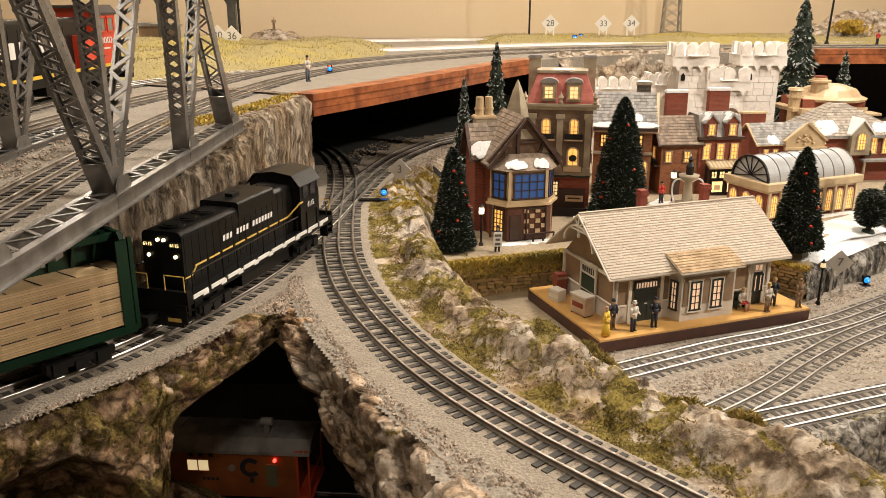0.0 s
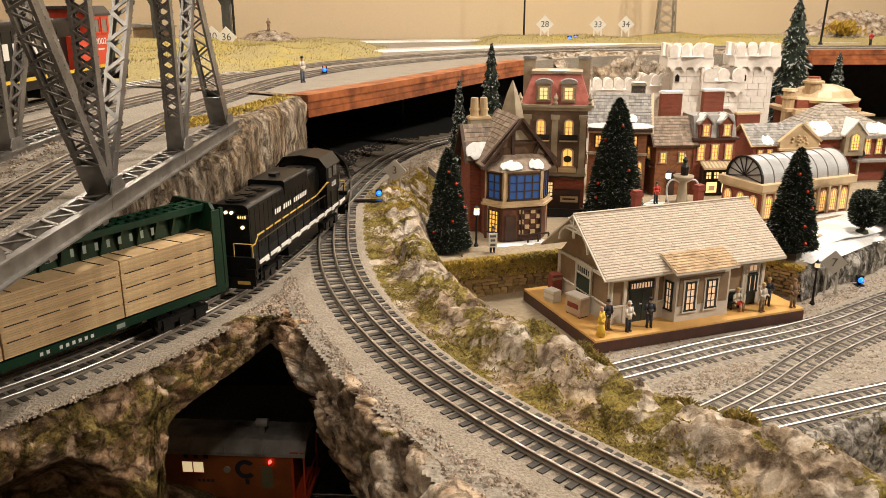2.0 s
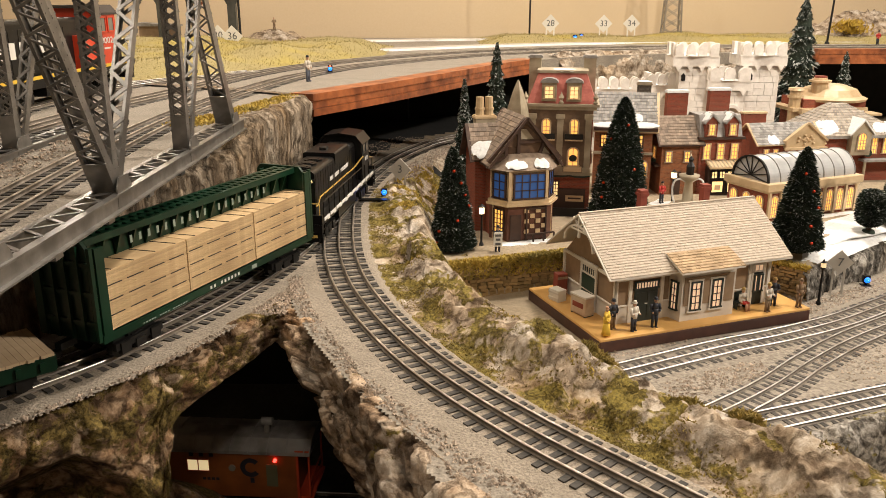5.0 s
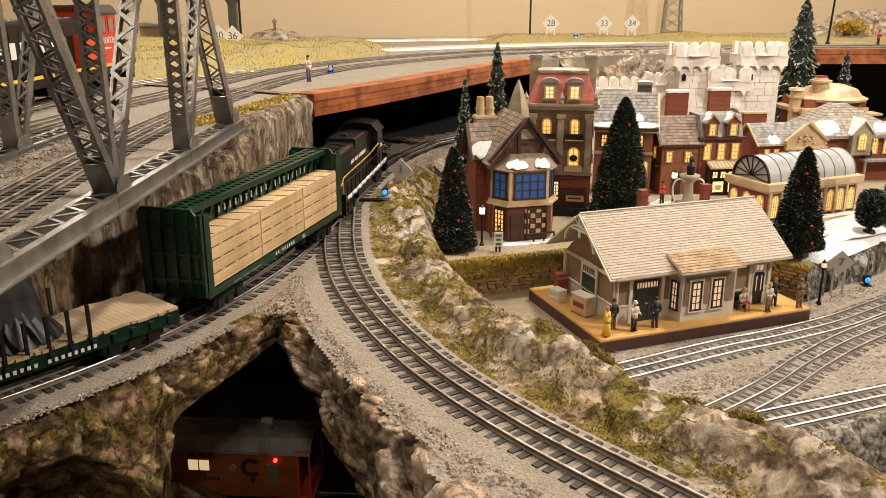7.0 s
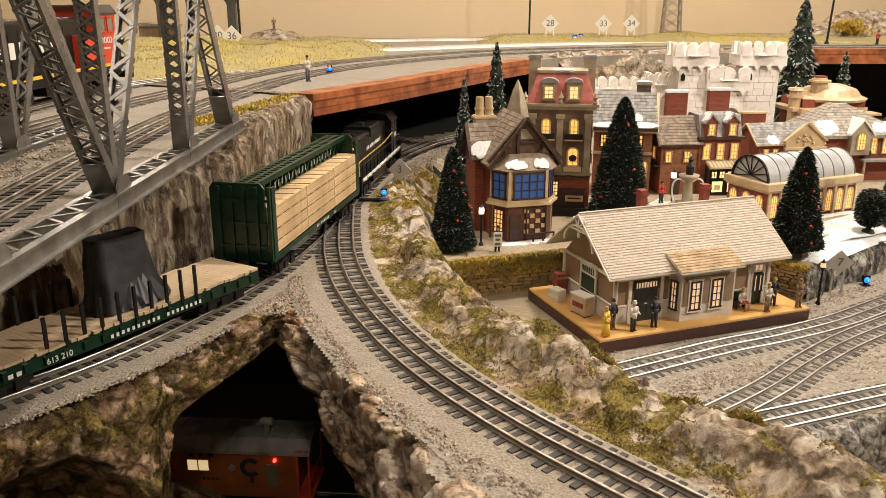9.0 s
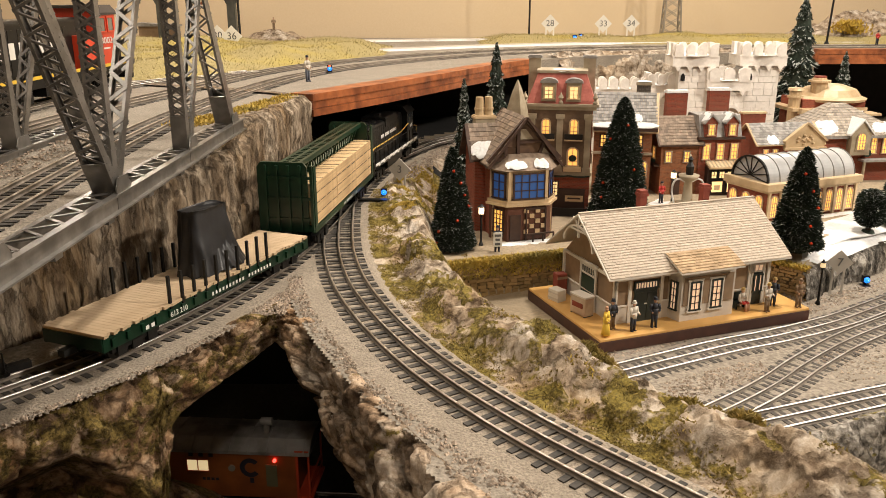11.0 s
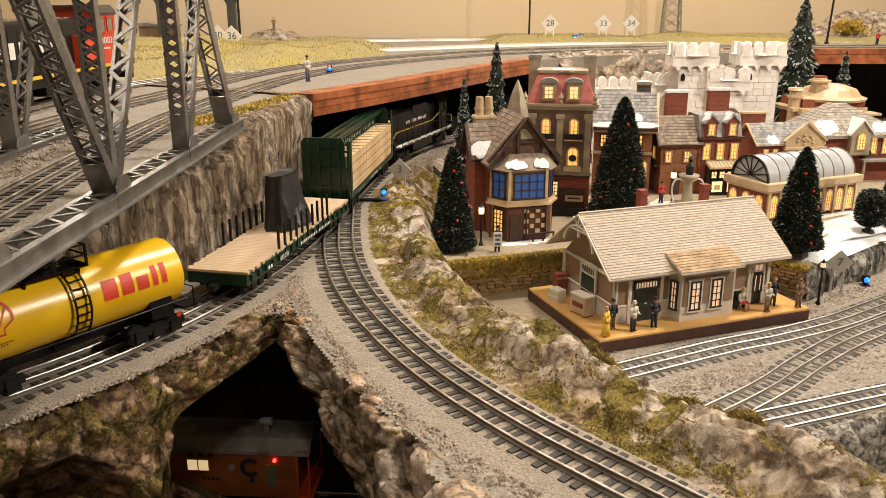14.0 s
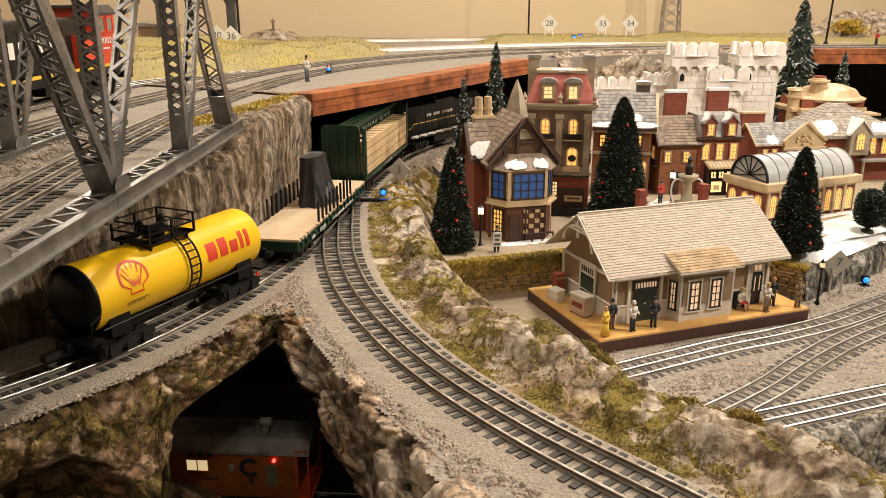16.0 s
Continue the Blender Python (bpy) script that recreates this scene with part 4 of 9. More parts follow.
    for c in e.children:
        if not c.name.startswith("truck"):
            c.location.z += 0.0065
            if c.name.split(".")[0] in ("centre_panel", "top_chord", "gusset"):
                c.location.y -= 0.003
            c.scale.x = 1.036
    for x in (-0.102, 0.102):
        part("bolster", G().box((x, 0, 0.018), (0.016, 0.040, 0.012)), IRON, e)
    MOVERS.append((e, -0.163, 0.20))


def flatcar():
    e = thing("bulkhead_flatcar", "dark green flatcar with plywood deck, black stakes and tarped load", "railway car")
    half = 0.139
    g = G().box((0, 0, 0.0235), (2 * half, 0.056, 0.003)).box((0, -0.0275, 0.0195), (2 * half, 0.002, 0.011)).box((0, 0.0275, 0.0195), (2 * half, 0.002, 0.011)).box((0, 0, 0.018), (2 * half, 0.012, 0.01))
    g.box((-half, 0, 0.020), (0.002, 0.056, 0.010)).box((half, 0, 0.020), (0.002, 0.056, 0.010))
    part("frame", g, GREENPAINT, e)
    planks = 62
    plank = G().box((0, 0, 0), (2 * half / planks - 0.0002, 0.0585, 0.0022)).mesh("deck_board", DECKWOOD)
    random.seed(8)
    for k in range(planks):
        part("deck_board", plank, DECKWOOD, e, m=pose(-half + (k + .5) * 2 * half / planks, random.uniform(-0.0016, 0.0016), 0.0262))
    stake = G().box((0, 0, 0.011), (0.0023, 0.0021, 0.028)).mesh("stake", IRON)
    for side in (-1, 1):
        for x in np.linspace(-0.067, 0.067, 10):
            part("stake", stake, IRON, e, m=pose(x, side * 0.0285, 0.0250))
    pocket = G().box((0, 0, 0), (0.0035, 0.0022, 0.006)).mesh("stake_pocket", GREENPAINT)
    for x in np.linspace(-0.13, 0.13, 18):
        part("stake_pocket", pocket, GREENPAINT, e, m=pose(x, -0.0292, 0.0195))
    part("sill_lettering", bars(G(), -0.018, 0.072, 0.0170, 0.0200, -0.0306, (10, 8), 0.50), WHITE, e, "white lettering bars")
    part("sill_mark", bars(G(), -0.098, -0.086, 0.0168, 0.0200, -0.0306, (2,), 0.4), WHITE, e, "white lettering bars")
    text("sill_number", "613 210", 0.0062, WHITE, e, Matrix.Translation((-0.060, -0.0307, 0.0185)) @ Matrix.Rotation(math.pi / 2, 4, "X"), "white car number")
    truck(e, 0.102)
    truck(e, -0.102)
    for x in (-0.144, 0.144):
        part("coupler", G().box((x, 0, 0.014), (0.014, 0.006, 0.005)), IRON, e)
    # load under a draped black tarp, bound low on the deck
    rows = []
    for j in range(15):
        u = j / 14
        z = 0.0275 + 0.056 * (1 - u) ** 0.9
        row = []
        for i in range(41):
            a = 6.28318 * i / 40
            c, s = math.cos(a), math.sin(a)
            sq = 1 / max(abs(c), abs(s)) ** 0.8
            lx = (0.023 + 0.007 * u ** 2) * sq
            ly = (0.0095 + 0.004 * u ** 2) * sq
            fold = 1 + 0.10 * u * math.sin(a * 9 + 2 * u) + 0.05 * noise.noise(Vector((c * 3, s * 3, u * 4)))
            row.append((0.018 + lx * c * fold, 0.002 + ly * s * fold - 0.006 * u * (s < 0), z + 0.0022 * noise.noise(Vector((c * 2, s * 2, 5)))))
        rows.append(row)
    g = G().grid(rows)
    g.f.append(list(range(40)))
    g2 = G()
    hem = []
    for i in range(25):
        a = -2.9 + 2.7 * i / 24
        hem.append([(0.026 + 0.031 * math.cos(a) * q, -0.002 + 0.020 * math.sin(a) * q, 0.0280 + h + 0.002 * math.sin(i * 1.9)) for q, h in ((0.5, 0.022), (0.75, 0.014), (0.95, 0.006), (1.08, 0.0005))])
    g2.grid(hem)
    t = part("tarp", g, TARP, e, "draped black tarp over a boxy load", smooth=True)
    part("tarp_skirt", g2, TARP, t, smooth=True)
    MOVERS.append((e, -0.466, 0.20))


def tank_car():
    e = thing("tank_car", "glossy yellow tank car with red markings, black frame and dome platform", "railway car")
    r, zc, half = 0.0265, 0.0475, 0.0925
    prof = [(0.0005, -half - 0.007), (0.012, -half - 0.006), (0.021, -half - 0.0035), (r, -half), (r, half), (0.021, half + 0.0035), (0.012, half + 0.006), (0.0005, half + 0.007)]
    m = Matrix.Translation((0, 0, zc)) @ Matrix.Rotation(math.pi / 2, 4, "Y")
    ob = part("tank", G().lathe(prof[2:], 56, m=m), TANKYELLOW, e, "glossy yellow tank shell", smooth=True)
    md = ob.modifiers.new("edge", "EDGE_SPLIT")
    md.split_angle = radians(20)
    part("rear_head", G().lathe([(0.0005, -half - 0.0085), (0.012, -half - 0.0075), (0.021, -half - 0.005), (r - 0.0002, -half - 0.0012), (r + 0.0003, -half), (r + 0.0003, -half + 0.0012)], 48, m=m), BLACKPAINT, e, "black dished tank head", smooth=True)
    part("sill", G().box((0, 0, 0.0165), (2 * half + 0.03, 0.012, 0.007)).box((0, 0, 0.021), (0.03, 0.036, 0.004)), BLACKPAINT, e)
    for x in (-0.072, 0.072):
        part("saddle", G().prism([(-0.024, 0.018), (0.024, 0.018), (0.022, 0.034), (0.012, 0.024), (-0.012, 0.024), (-0.022, 0.034)], x - 0.010, x + 0.010, Matrix.Rotation(-math.pi / 2, 4, "Z")), BLACKPAINT, e)
        part("end_platform", G().box((x * 1.34, 0, 0.0205), (0.014, 0.052, 0.002)), BLACKPAINT, e)
        g = G()
        for s in (-1, 1):
            g.cyl((x * 1.40, s * 0.025, 0.019), (x * 1.40, s * 0.025, 0.036), 0.0007, n=6).cyl((x * 1.40, s * 0.025, 0.036), (x * 1.29, s * 0.0255, 0.040), 0.0007, n=6)
        part("end_rail", g, BLACKPAINT, e)
    truck(e, 0.066)
    truck(e, -0.066)
    for s in (-1, 1):
        part("side_rail", G().cyl((-half, s * 0.0275, 0.029), (half, s * 0.0275, 0.029), 0.0007, n=6), BLACKPAINT, e)
        g = G()
        pts = [(s * (r + .003) * math.cos(a), zc + (r + .003) * math.sin(a)) for a in np.linspace(-0.75, 1.15, 10)]
        for x in (-0.0055, 0.0055):
            for p, q in zip(pts[:-1], pts[1:]):
                g.bar((x, p[0], p[1]), (x, q[0], q[1]), 0.0012)
        for p in pts:
            g.bar((-0.0055, p[0], p[1]), (0.0055, p[0], p[1]), 0.0010)
        part("ladder", g, BLACKPAINT, e, "black side ladder", m=pose(0.0045, 0, 0))
    p = part("dome_platform", G().box((0, -0.0145, 0.0755), (0.050, 0.011, 0.0015)).box((0, 0.0145, 0.0755), (0.050, 0.011, 0.0015)).box((-0.021, 0, 0.0755), (0.009, 0.040, 0.0015)).box((0.021, 0, 0.0755), (0.009, 0.040, 0.0015)), BLACKPAINT, e)
    g = G()
    for x in (-0.0245, 0, 0.0245):
        for y in (-0.0195, 0.0195):
            g.bar((x, y, 0.0755), (x, y, 0.0915), 0.0016)
    for z in (0.0835, 0.0910):
        for y in (-0.0195, 0.0195):
            g.bar((-0.0245, y, z), (0.0245, y, z), 0.0011)
        for x in (-0.0245, 0.0245):
            g.bar((x, -0.0195, z), (x, 0.0195, z), 0.0011)
    for x in (-0.02, 0.02):
        for y in (-0.016, 0.016):
            g.bar((x, y * 0.9, 0.068), (x, y, 0.0755), 0.0018)
    part("platform_railing", g, BLACKPAINT, p)
    p.location.x = -0.008
    part("dome", G().cyl((-0.008, 0, 0.070), (-0.008, 0, 0.080), 0.0085, n=20).cyl((-0.008, 0, 0.080), (-0.008, 0, 0.082), 0.0092, n=20), BLACKPAINT, e, "black manway dome")
    for x in (-0.019, 0.004):
        part("valve", G().lathe([(0.0022, 0), (0.0022, 0.005), (0.0032, 0.006), (0.0028, 0.009), (0.0005, 0.011)], 10, (x, 0.003, 0.079)), BLACKPAINT, e)

    def on_shell(x, a, lift=0.0004):
        return (x, -(r + lift) * math.cos(a), zc + (r + lift) * math.sin(a))

    g = G()
    x = 0.0225
    for w, h in ((0.0118, 0.0150), (0.0100, 0.0158), (0.0098, 0.0105), (0.0046, 0.0158), (0.0046, 0.0158)):
        rows = [[on_shell(x + q * w, -0.02 + (h * k / 5) / r) for q in (0, 1)] for k in range(6)]
        g.grid(rows)
        x += w + 0.0034
    part("red_marking", g, REDPRINT, e, "red lettering blocks")
    # fan-shaped emblem: red outline with narrow rays
    g = G()
    cx, cz = -0.0565, 0.20
    out = [(math.cos(a) * 0.0140, 0.0115 + math.sin(a) * 0.0140) for a in np.linspace(math.radians(-18), math.radians(198), 25)]
    out += [(-0.0062, 0.0028), (-0.0068, -0.0015), (0.0068, -0.0015), (0.0062, 0.0028)]
    rim = [[on_shell(cx + px * s, cz + (0.009 + (pz - 0.009) * s) / r - 0.20) for s in (1.0, 0.87)] for px, pz in out + out[:1]]
    g.grid(rim)
    for a in np.linspace(math.radians(28), math.radians(152), 6):
        p0, p1 = (math.cos(a) * 0.003, 0.004 + math.sin(a) * 0.001), (math.cos(a) * 0.0118, 0.0115 + math.sin(a) * 0.0108)
        nx, nz = -(p1[1] - p0[1]), p1[0] - p0[0]
        k = 0.00045 / math.hypot(nx, nz)
        g.add([on_shell(cx + p[0] + s * nx * k, cz + (p[1] + s * nz * k) / r - 0.20, 0.0011) for p, s in ((p0, -1), (p1, -1), (p1, 1), (p0, 1))], [(0, 1, 2, 3)])
    part("emblem", g, REDPRINT, e, "red fan-shaped emblem outline")
    g = G()
    for row, (a, b) in enumerate(((-0.0665, -0.0455), (-0.0665, -0.0495))):
        x = a
        while x < b:
            g.grid([[on_shell(x + q * 0.0011, -0.27 - row * 0.07 + k * 0.035) for q in (0, 1)] for k in (0, 1)])
            x += 0.0018
    part("small_print", g, IRON, e, "small dark print")
    part("red_reflector", G().cyl((0.083, -0.0275, 0.018), (0.083, -0.0285, 0.018), 0.0022, n=10), REDPRINT, e, "small red marker")
    for x in (-0.114, 0.114):
        part("coupler", G().box((x, 0, 0.014), (0.020, 0.006, 0.005)), IRON, e)
    MOVERS.append((e, -0.7595, 0.132))


locomotive()
centerbeam_car()
flatcar()
tank_car()


# ---- caboose in the cave ----
def caboose():
    e = thing("caboose", "weathered orange-red caboose with a silver-grey roof and lit windows", "railway car", pose(-0.232, 0.735, CAVE + 0.011, 0, 0, -4))
    body = mat("caboose_paint", (0.19, 0.055, 0.012), (0.26, 0.078, 0.018), 60, 0.45, 0, 0.05, 20, (0.15, 0.04, 0.01))
    roofm = mat("caboose_roof", (0.24, 0.22, 0.20), (0.36, 0.34, 0.32), 40, 0.35, 0.4, 0.1, 30, (0.12, 0.11, 0.10))
    red = mat("caboose_end_red", (0.40, 0.045, 0.015), (0.5, 0.06, 0.02), 60, 0.4, 0, 0.05)
    b = part("body", G().box((-0.012, 0, 0.043), (0.205, 0.056, 0.050)), body, e)
    part("roof", G().prism([(-0.031, 0.067), (0.031, 0.067), (0.0305, 0.070), (0.018, 0.0785), (0, 0.081), (-0.018, 0.0785), (-0.0305, 0.070)], -0.122, 0.105, Matrix.Rotation(-math.pi / 2, 4, "Z")), roofm, e)
    for x in np.arange(-0.105, 0.10, 0.0185):
        part("roof_rib", G().prism([(-0.0315, 0.0675), (-0.0308, 0.071), (-0.018, 0.0792), (0, 0.0817), (0.018, 0.0792), (0.0308, 0.071), (0.0315, 0.0675), (0.018, 0.078), (0, 0.0805), (-0.018, 0.078)], x, x + 0.0012, Matrix.Rotation(-math.pi / 2, 4, "Z")), roofm, e)
    part("stack", G().cyl((0.058, -0.008, 0.079), (0.058, -0.008, 0.091), 0.0032, n=12).cyl((0.053, -0.008, 0.0915), (0.064, -0.008, 0.0915), 0.0042, n=12), roofm, e, "grey smoke stack")
    lit = glow("caboose_window", (1.0, 0.76, 0.40), 0.6)
    for x in (-0.013, -0.002):
        w = part("window", G().box((x, -0.0284, 0.052), (0.0095, 0.001, 0.0115)), lit, e, "lit window")
        part("frame", G().box((x, -0.0288, 0.0585), (0.0115, 0.001, 0.001)).box((x, -0.0288, 0.0458), (0.0115, 0.001, 0.001)).box((x - 0.0053, -0.0288, 0.052), (0.001, 0.001, 0.0125)), red, w)
    part("round_lamp", G().cyl((0.0265, -0.0280, 0.050), (0.0265, -0.0292, 0.050), 0.0035, n=14), mat("mirror_glass", (0.5, 0.45, 0.38), (0.6, 0.55, 0.45), 40, 0.15, 0.6, 0), e, "round polished lamp")
    dark = mat("dark_blue_print", (0.012, 0.012, 0.02), (0.02, 0.02, 0.03), 80, 0.6, 0, 0)
    g = G()
    ring = [(0.045 + rr * math.cos(a), -0.0284, 0.051 + rr * math.sin(a)) for a in np.linspace(0.7, 5.6, 20) for rr in (0.0055, 0.0105)]
    g.grid([ring[i:i + 2] for i in range(0, len(ring), 2)])
    part("emblem", g, dark, e, "dark round emblem")
    part("lettering", bars(G(), -0.016, 0.009, 0.0615, 0.0655, -0.0284, (1, 1, 1), 0.1), dark, e, "dark lettering bars")
    part("number_bars", bars(G(), -0.004, 0.014, 0.0355, 0.0385, -0.0284, (4,), 0.3).add([(0.044, -0.0284, 0.034), (0.048, -0.0284, 0.034), (0.048, -0.0284, 0.040), (0.044, -0.0284, 0.040)], [(0, 1, 2, 3)]), dark, e)
    part("door_panel", G().box((0.066, -0.0283, 0.043), (0.011, 0.001, 0.024)), mat("olive_panel", (0.10, 0.10, 0.05), (0.14, 0.13, 0.07), 60, 0.6), e)
    part("red_marker", G().cyl((0.070, -0.028, 0.0605), (0.070, -0.0305, 0.0605), 0.0016, n=10), glow("red_marker_lamp", (1.0, 0.03, 0.02), 9.0), e, "glowing red marker lamp")
    part("end_platform", G().box((0.098, 0, 0.019), (0.016, 0.056, 0.003)).box((0.104, 0, 0.028), (0.001, 0.054, 0.002)), red, e)
    part("end_cage", G().bar((0.103, -0.027, 0.019), (0.103, -0.027, 0.0685), 0.0018).bar((0.103, 0.027, 0.019), (0.103, 0.027, 0.0685), 0.0018).bar((0.092, -0.0285, 0.019), (0.092, -0.0285, 0.0685), 0.0024)
         .bar((0.090, -0.0285, 0.0705), (0.104, -0.0285, 0.0705), 0.0022).bar((0.103, -0.027, 0.036), (0.103, 0.027, 0.036), 0.0015), red, e, "red end railing")
    truck(e, 0.065)
    truck(e, -0.075)
    part("underframe", G().box((-0.005, 0, 0.0165), (0.215, 0.03, 0.006)), IRON, e)


caboose()
l, t = curve_of([(-0.75, 0.771), (-0.4, 0.7465), (-0.238, 0.735), (-0.10, 0.7255), (0.1, 0.71)])
railway_track("shadowed three-rail model railway track in the cave", l, t, CAVE + 0.0035, (0, 0))


# ---- truss bridge ----
def truss_bridge():
    e = thing("truss_bridge", "grey steel lattice truss bridge carrying ballasted track over the train", "bridge")

    def member(name, xc, p, q, wide=0.0150, deep=0.0072, solid=0.030, lace=0.0085, top_solid=0.0, cross=False, strap=0.0016):
        """A built-up member in the truss plane: two side plates joined by lacing on both faces."""
        p, q = Vector((xc, *p)), Vector((xc, *q))
        d = (q - p)
        length = d.length
        d.normalize()
        n = Vector((1, 0, 0)).cross(d)
        def channel(s):
            d2, t, fl = deep / 2, 0.0009, 0.0021
            sec = [(0, -d2), (0, d2), (-fl, d2), (-fl, d2 - t), (-t, d2 - t), (-t, -d2 + t), (-fl, -d2 + t), (-fl, -d2), (0, -d2)]
            return G().grid([[end + Vector((s * (wide / 2 + a), 0, 0)) + n * b for a, b in sec] for end in (p, q)])

        g2 = G()
        for k in (-1, 1):
            c = n * k * (deep / 2 + 0.0003)
            a, flip = solid, 1
            while a < length - top_solid:
                b = min(a + lace, length)
                g2.bar(p + d * a + c + Vector((flip * wide / 2, 0, 0)), p + d * b + c - Vector((flip * wide / 2, 0, 0)), strap, 0.0008, up=n)
                if cross:
                    g2.bar(p + d * a + c - Vector((flip * wide / 2, 0, 0)), p + d * b + c + Vector((flip * wide / 2, 0, 0)), 0.0014, 0.0006, up=n)
                a, flip = b, -flip
            if solid > 0.002:
                m = p + d * solid / 2 + c
                g2.bar(p + c, p + d * solid + c, wide, 0.001, up=n)
        ob = part(name, channel(1), TRUSS, e)
        part("channel", channel(-1), TRUSS, ob)
        part("lacing", g2, TRUSS, ob)["kind"] = "stuff"
        rv = G()
        a = 0.006
        while a < length:
            for k in (-1, 1):
                c = p + d * a + n * k * deep * 0.36 + Vector((wide / 2 + 0.0008, 0, 0))
                rv.box(c, (0.0003, 0.0007, 0.0007))
            a += 0.006
        part("rivet", rv, TRUSS, ob)["kind"] = "stuff"
        return ob

    for xc in (-0.222, -0.366):
        for y in (0.21, 0.37, 0.53, 0.69):
            member("vertical_post", xc, (y, 0.133), (y, 0.40), 0.0130, 0.0068, cross=True)
        for a, b in ((0.53, 0.37), (0.53, 0.69), (0.21, 0.37)):
            member("diagonal", xc, (a, 0.133), (b, 0.40), 0.0155 if b < a else 0.0125, 0.0068, lace=0.0085 if b < a else 0.0115, strap=0.0016 if b < a else 0.0027)
        member("end_post", xc, (0.838, 0.133), (0.69, 0.40), 0.017, 0.0120, 0.040, 0.014)
        member("sub_diagonal", xc, (0.70, 0.133), (0.762, 0.258), 0.010, 0.007, 0.012, 0.010, strap=0.0022)
        member("top_chord", xc, (0.10, 0.402), (0.70, 0.402), 0.018, 0.014, 0.01)
        outer = [(0.0085, 0.1245), (0.0135, 0.1245), (0.0135, 0.1256), (0.0105, 0.1260), (0.0105, 0.1350), (0.0128, 0.1352), (0.0128, 0.1364), (0.0075, 0.1364), (0.0075, 0.1352), (0.0085, 0.1350)]
        inner = [(-0.0105, 0.1245), (-0.0060, 0.1245), (-0.0060, 0.1256), (-0.0090, 0.1260), (-0.0090, 0.1350), (-0.0065, 0.1352), (-0.0065, 0.1364), (-0.0105, 0.1364)]
        chord = part("bottom_chord", G().prism(outer, 0.11, 0.868, Matrix.Translation((xc, 0, 0))), TRUSS, e)
        part("channel", G().prism(inner, 0.11, 0.868, Matrix.Translation((xc, 0, 0))), TRUSS, chord)
        g, y, flip = G(), 0.12, 1
        while y < 0.85:
            g.bar((xc - flip * 0.008, y, 0.1362), (xc + flip * 0.008, y + 0.013, 0.1362), 0.0026, 0.0009)
            y, flip = y + 0.013, -flip
        part("chord_lacing", g, TRUSS, chord)["kind"] = "stuff"
        for y in (0.37, 0.53, 0.69, 0.836):
            part("gusset_plate", G().prism([(y - 0.013, 0.126), (y + 0.013, 0.126), (y + 0.012, 0.139), (y + 0.007, 0.146), (y - 0.007, 0.146), (y - 0.012, 0.139)], xc - 0.0006, xc + 0.0006,
                                           Matrix.Translation((xc + 0.0102, 0, 0)) @ Matrix(((0, 1, 0, -xc), (1, 0, 0, 0), (0, 0, 1, 0), (0, 0, 0, 1)))), TRUSS, e)
    for y in (0.37, 0.53, 0.69):
        part("cross_strut", G().box((-0.294, y, 0.402), (0.144, 0.012, 0.012)), TRUSS, e)
    part("portal_brace", G().bar((-0.222, 0.72, 0.352), (-0.294, 0.70, 0.395), 0.008).bar((-0.366, 0.72, 0.352), (-0.294, 0.70, 0.395), 0.008), TRUSS, e)
    for y in np.arange(0.14, 0.86, 0.08):
        part("floor_beam", G().box((-0.294, y, 0.1165), (0.135, 0.010, 0.012)), TRUSS, e)
    return e


truss_bridge()
tagged(part("bridge_deck", G().box((-0.294, 0.49, 0.1245), (0.125, 0.75, 0.012)), TOPBALLAST), "sandy ballasted bridge deck", "bridge deck", kind="structure")
tagged(part("side_deck", G().box((-0.47, 0.52, 0.1225), (0.185, 0.66, 0.016)), TOPBALLAST), "sandy ballasted deck of the second bridge", "bridge deck", kind="structure")


# ---- station ----
SIDING = mat("grey_white_siding", (0.50, 0.45, 0.38), (0.57, 0.515, 0.44), 90, 0.7, 0, 0.05, 20, (0.47, 0.42, 0.36))
TAN = mat("tan_brown_paint", (0.22, 0.145, 0.085), (0.27, 0.18, 0.105), 90, 0.7, 0, 0.05, 20)
TRIM = mat("cream_trim_paint", (0.62, 0.57, 0.49), (0.68, 0.63, 0.55), 120, 0.6, 0, 0.02)
DARKDOOR = mat("dark_green_door", (0.012, 0.018, 0.014), (0.022, 0.03, 0.024), 80, 0.45)
SHINGLE = mat("beige_shingle", (0.39, 0.325, 0.255), (0.50, 0.425, 0.345), 320, 0.8, 0, 0.2, 60, (0.42, 0.355, 0.285))
SHINGLE2 = mat("brown_shingle", (0.36, 0.25, 0.14), (0.46, 0.33, 0.20), 320, 0.8, 0, 0.2, 60)
PLATFORM = mat("orange_tan_platform", (0.57, 0.32, 0.10), (0.65, 0.38, 0.125), 60, 0.40, 0, 0.05, 14, (0.54, 0.30, 0.09))
PLINTH = mat("dark_red_brown_base", (0.05, 0.020, 0.014), (0.075, 0.03, 0.02), 80, 0.5)
REDPAINT = mat("brick_red_paint", (0.17, 0.032, 0.018), (0.25, 0.05, 0.028), 120, 0.7, 0, 0.2)
vary(SHINGLE, 0.94, 1.06)
vary(SHINGLE2, 0.85, 1.12)
GLASS_DULL = glow("dimly_lit_window", (0.95, 0.62, 0.40), 0.42)


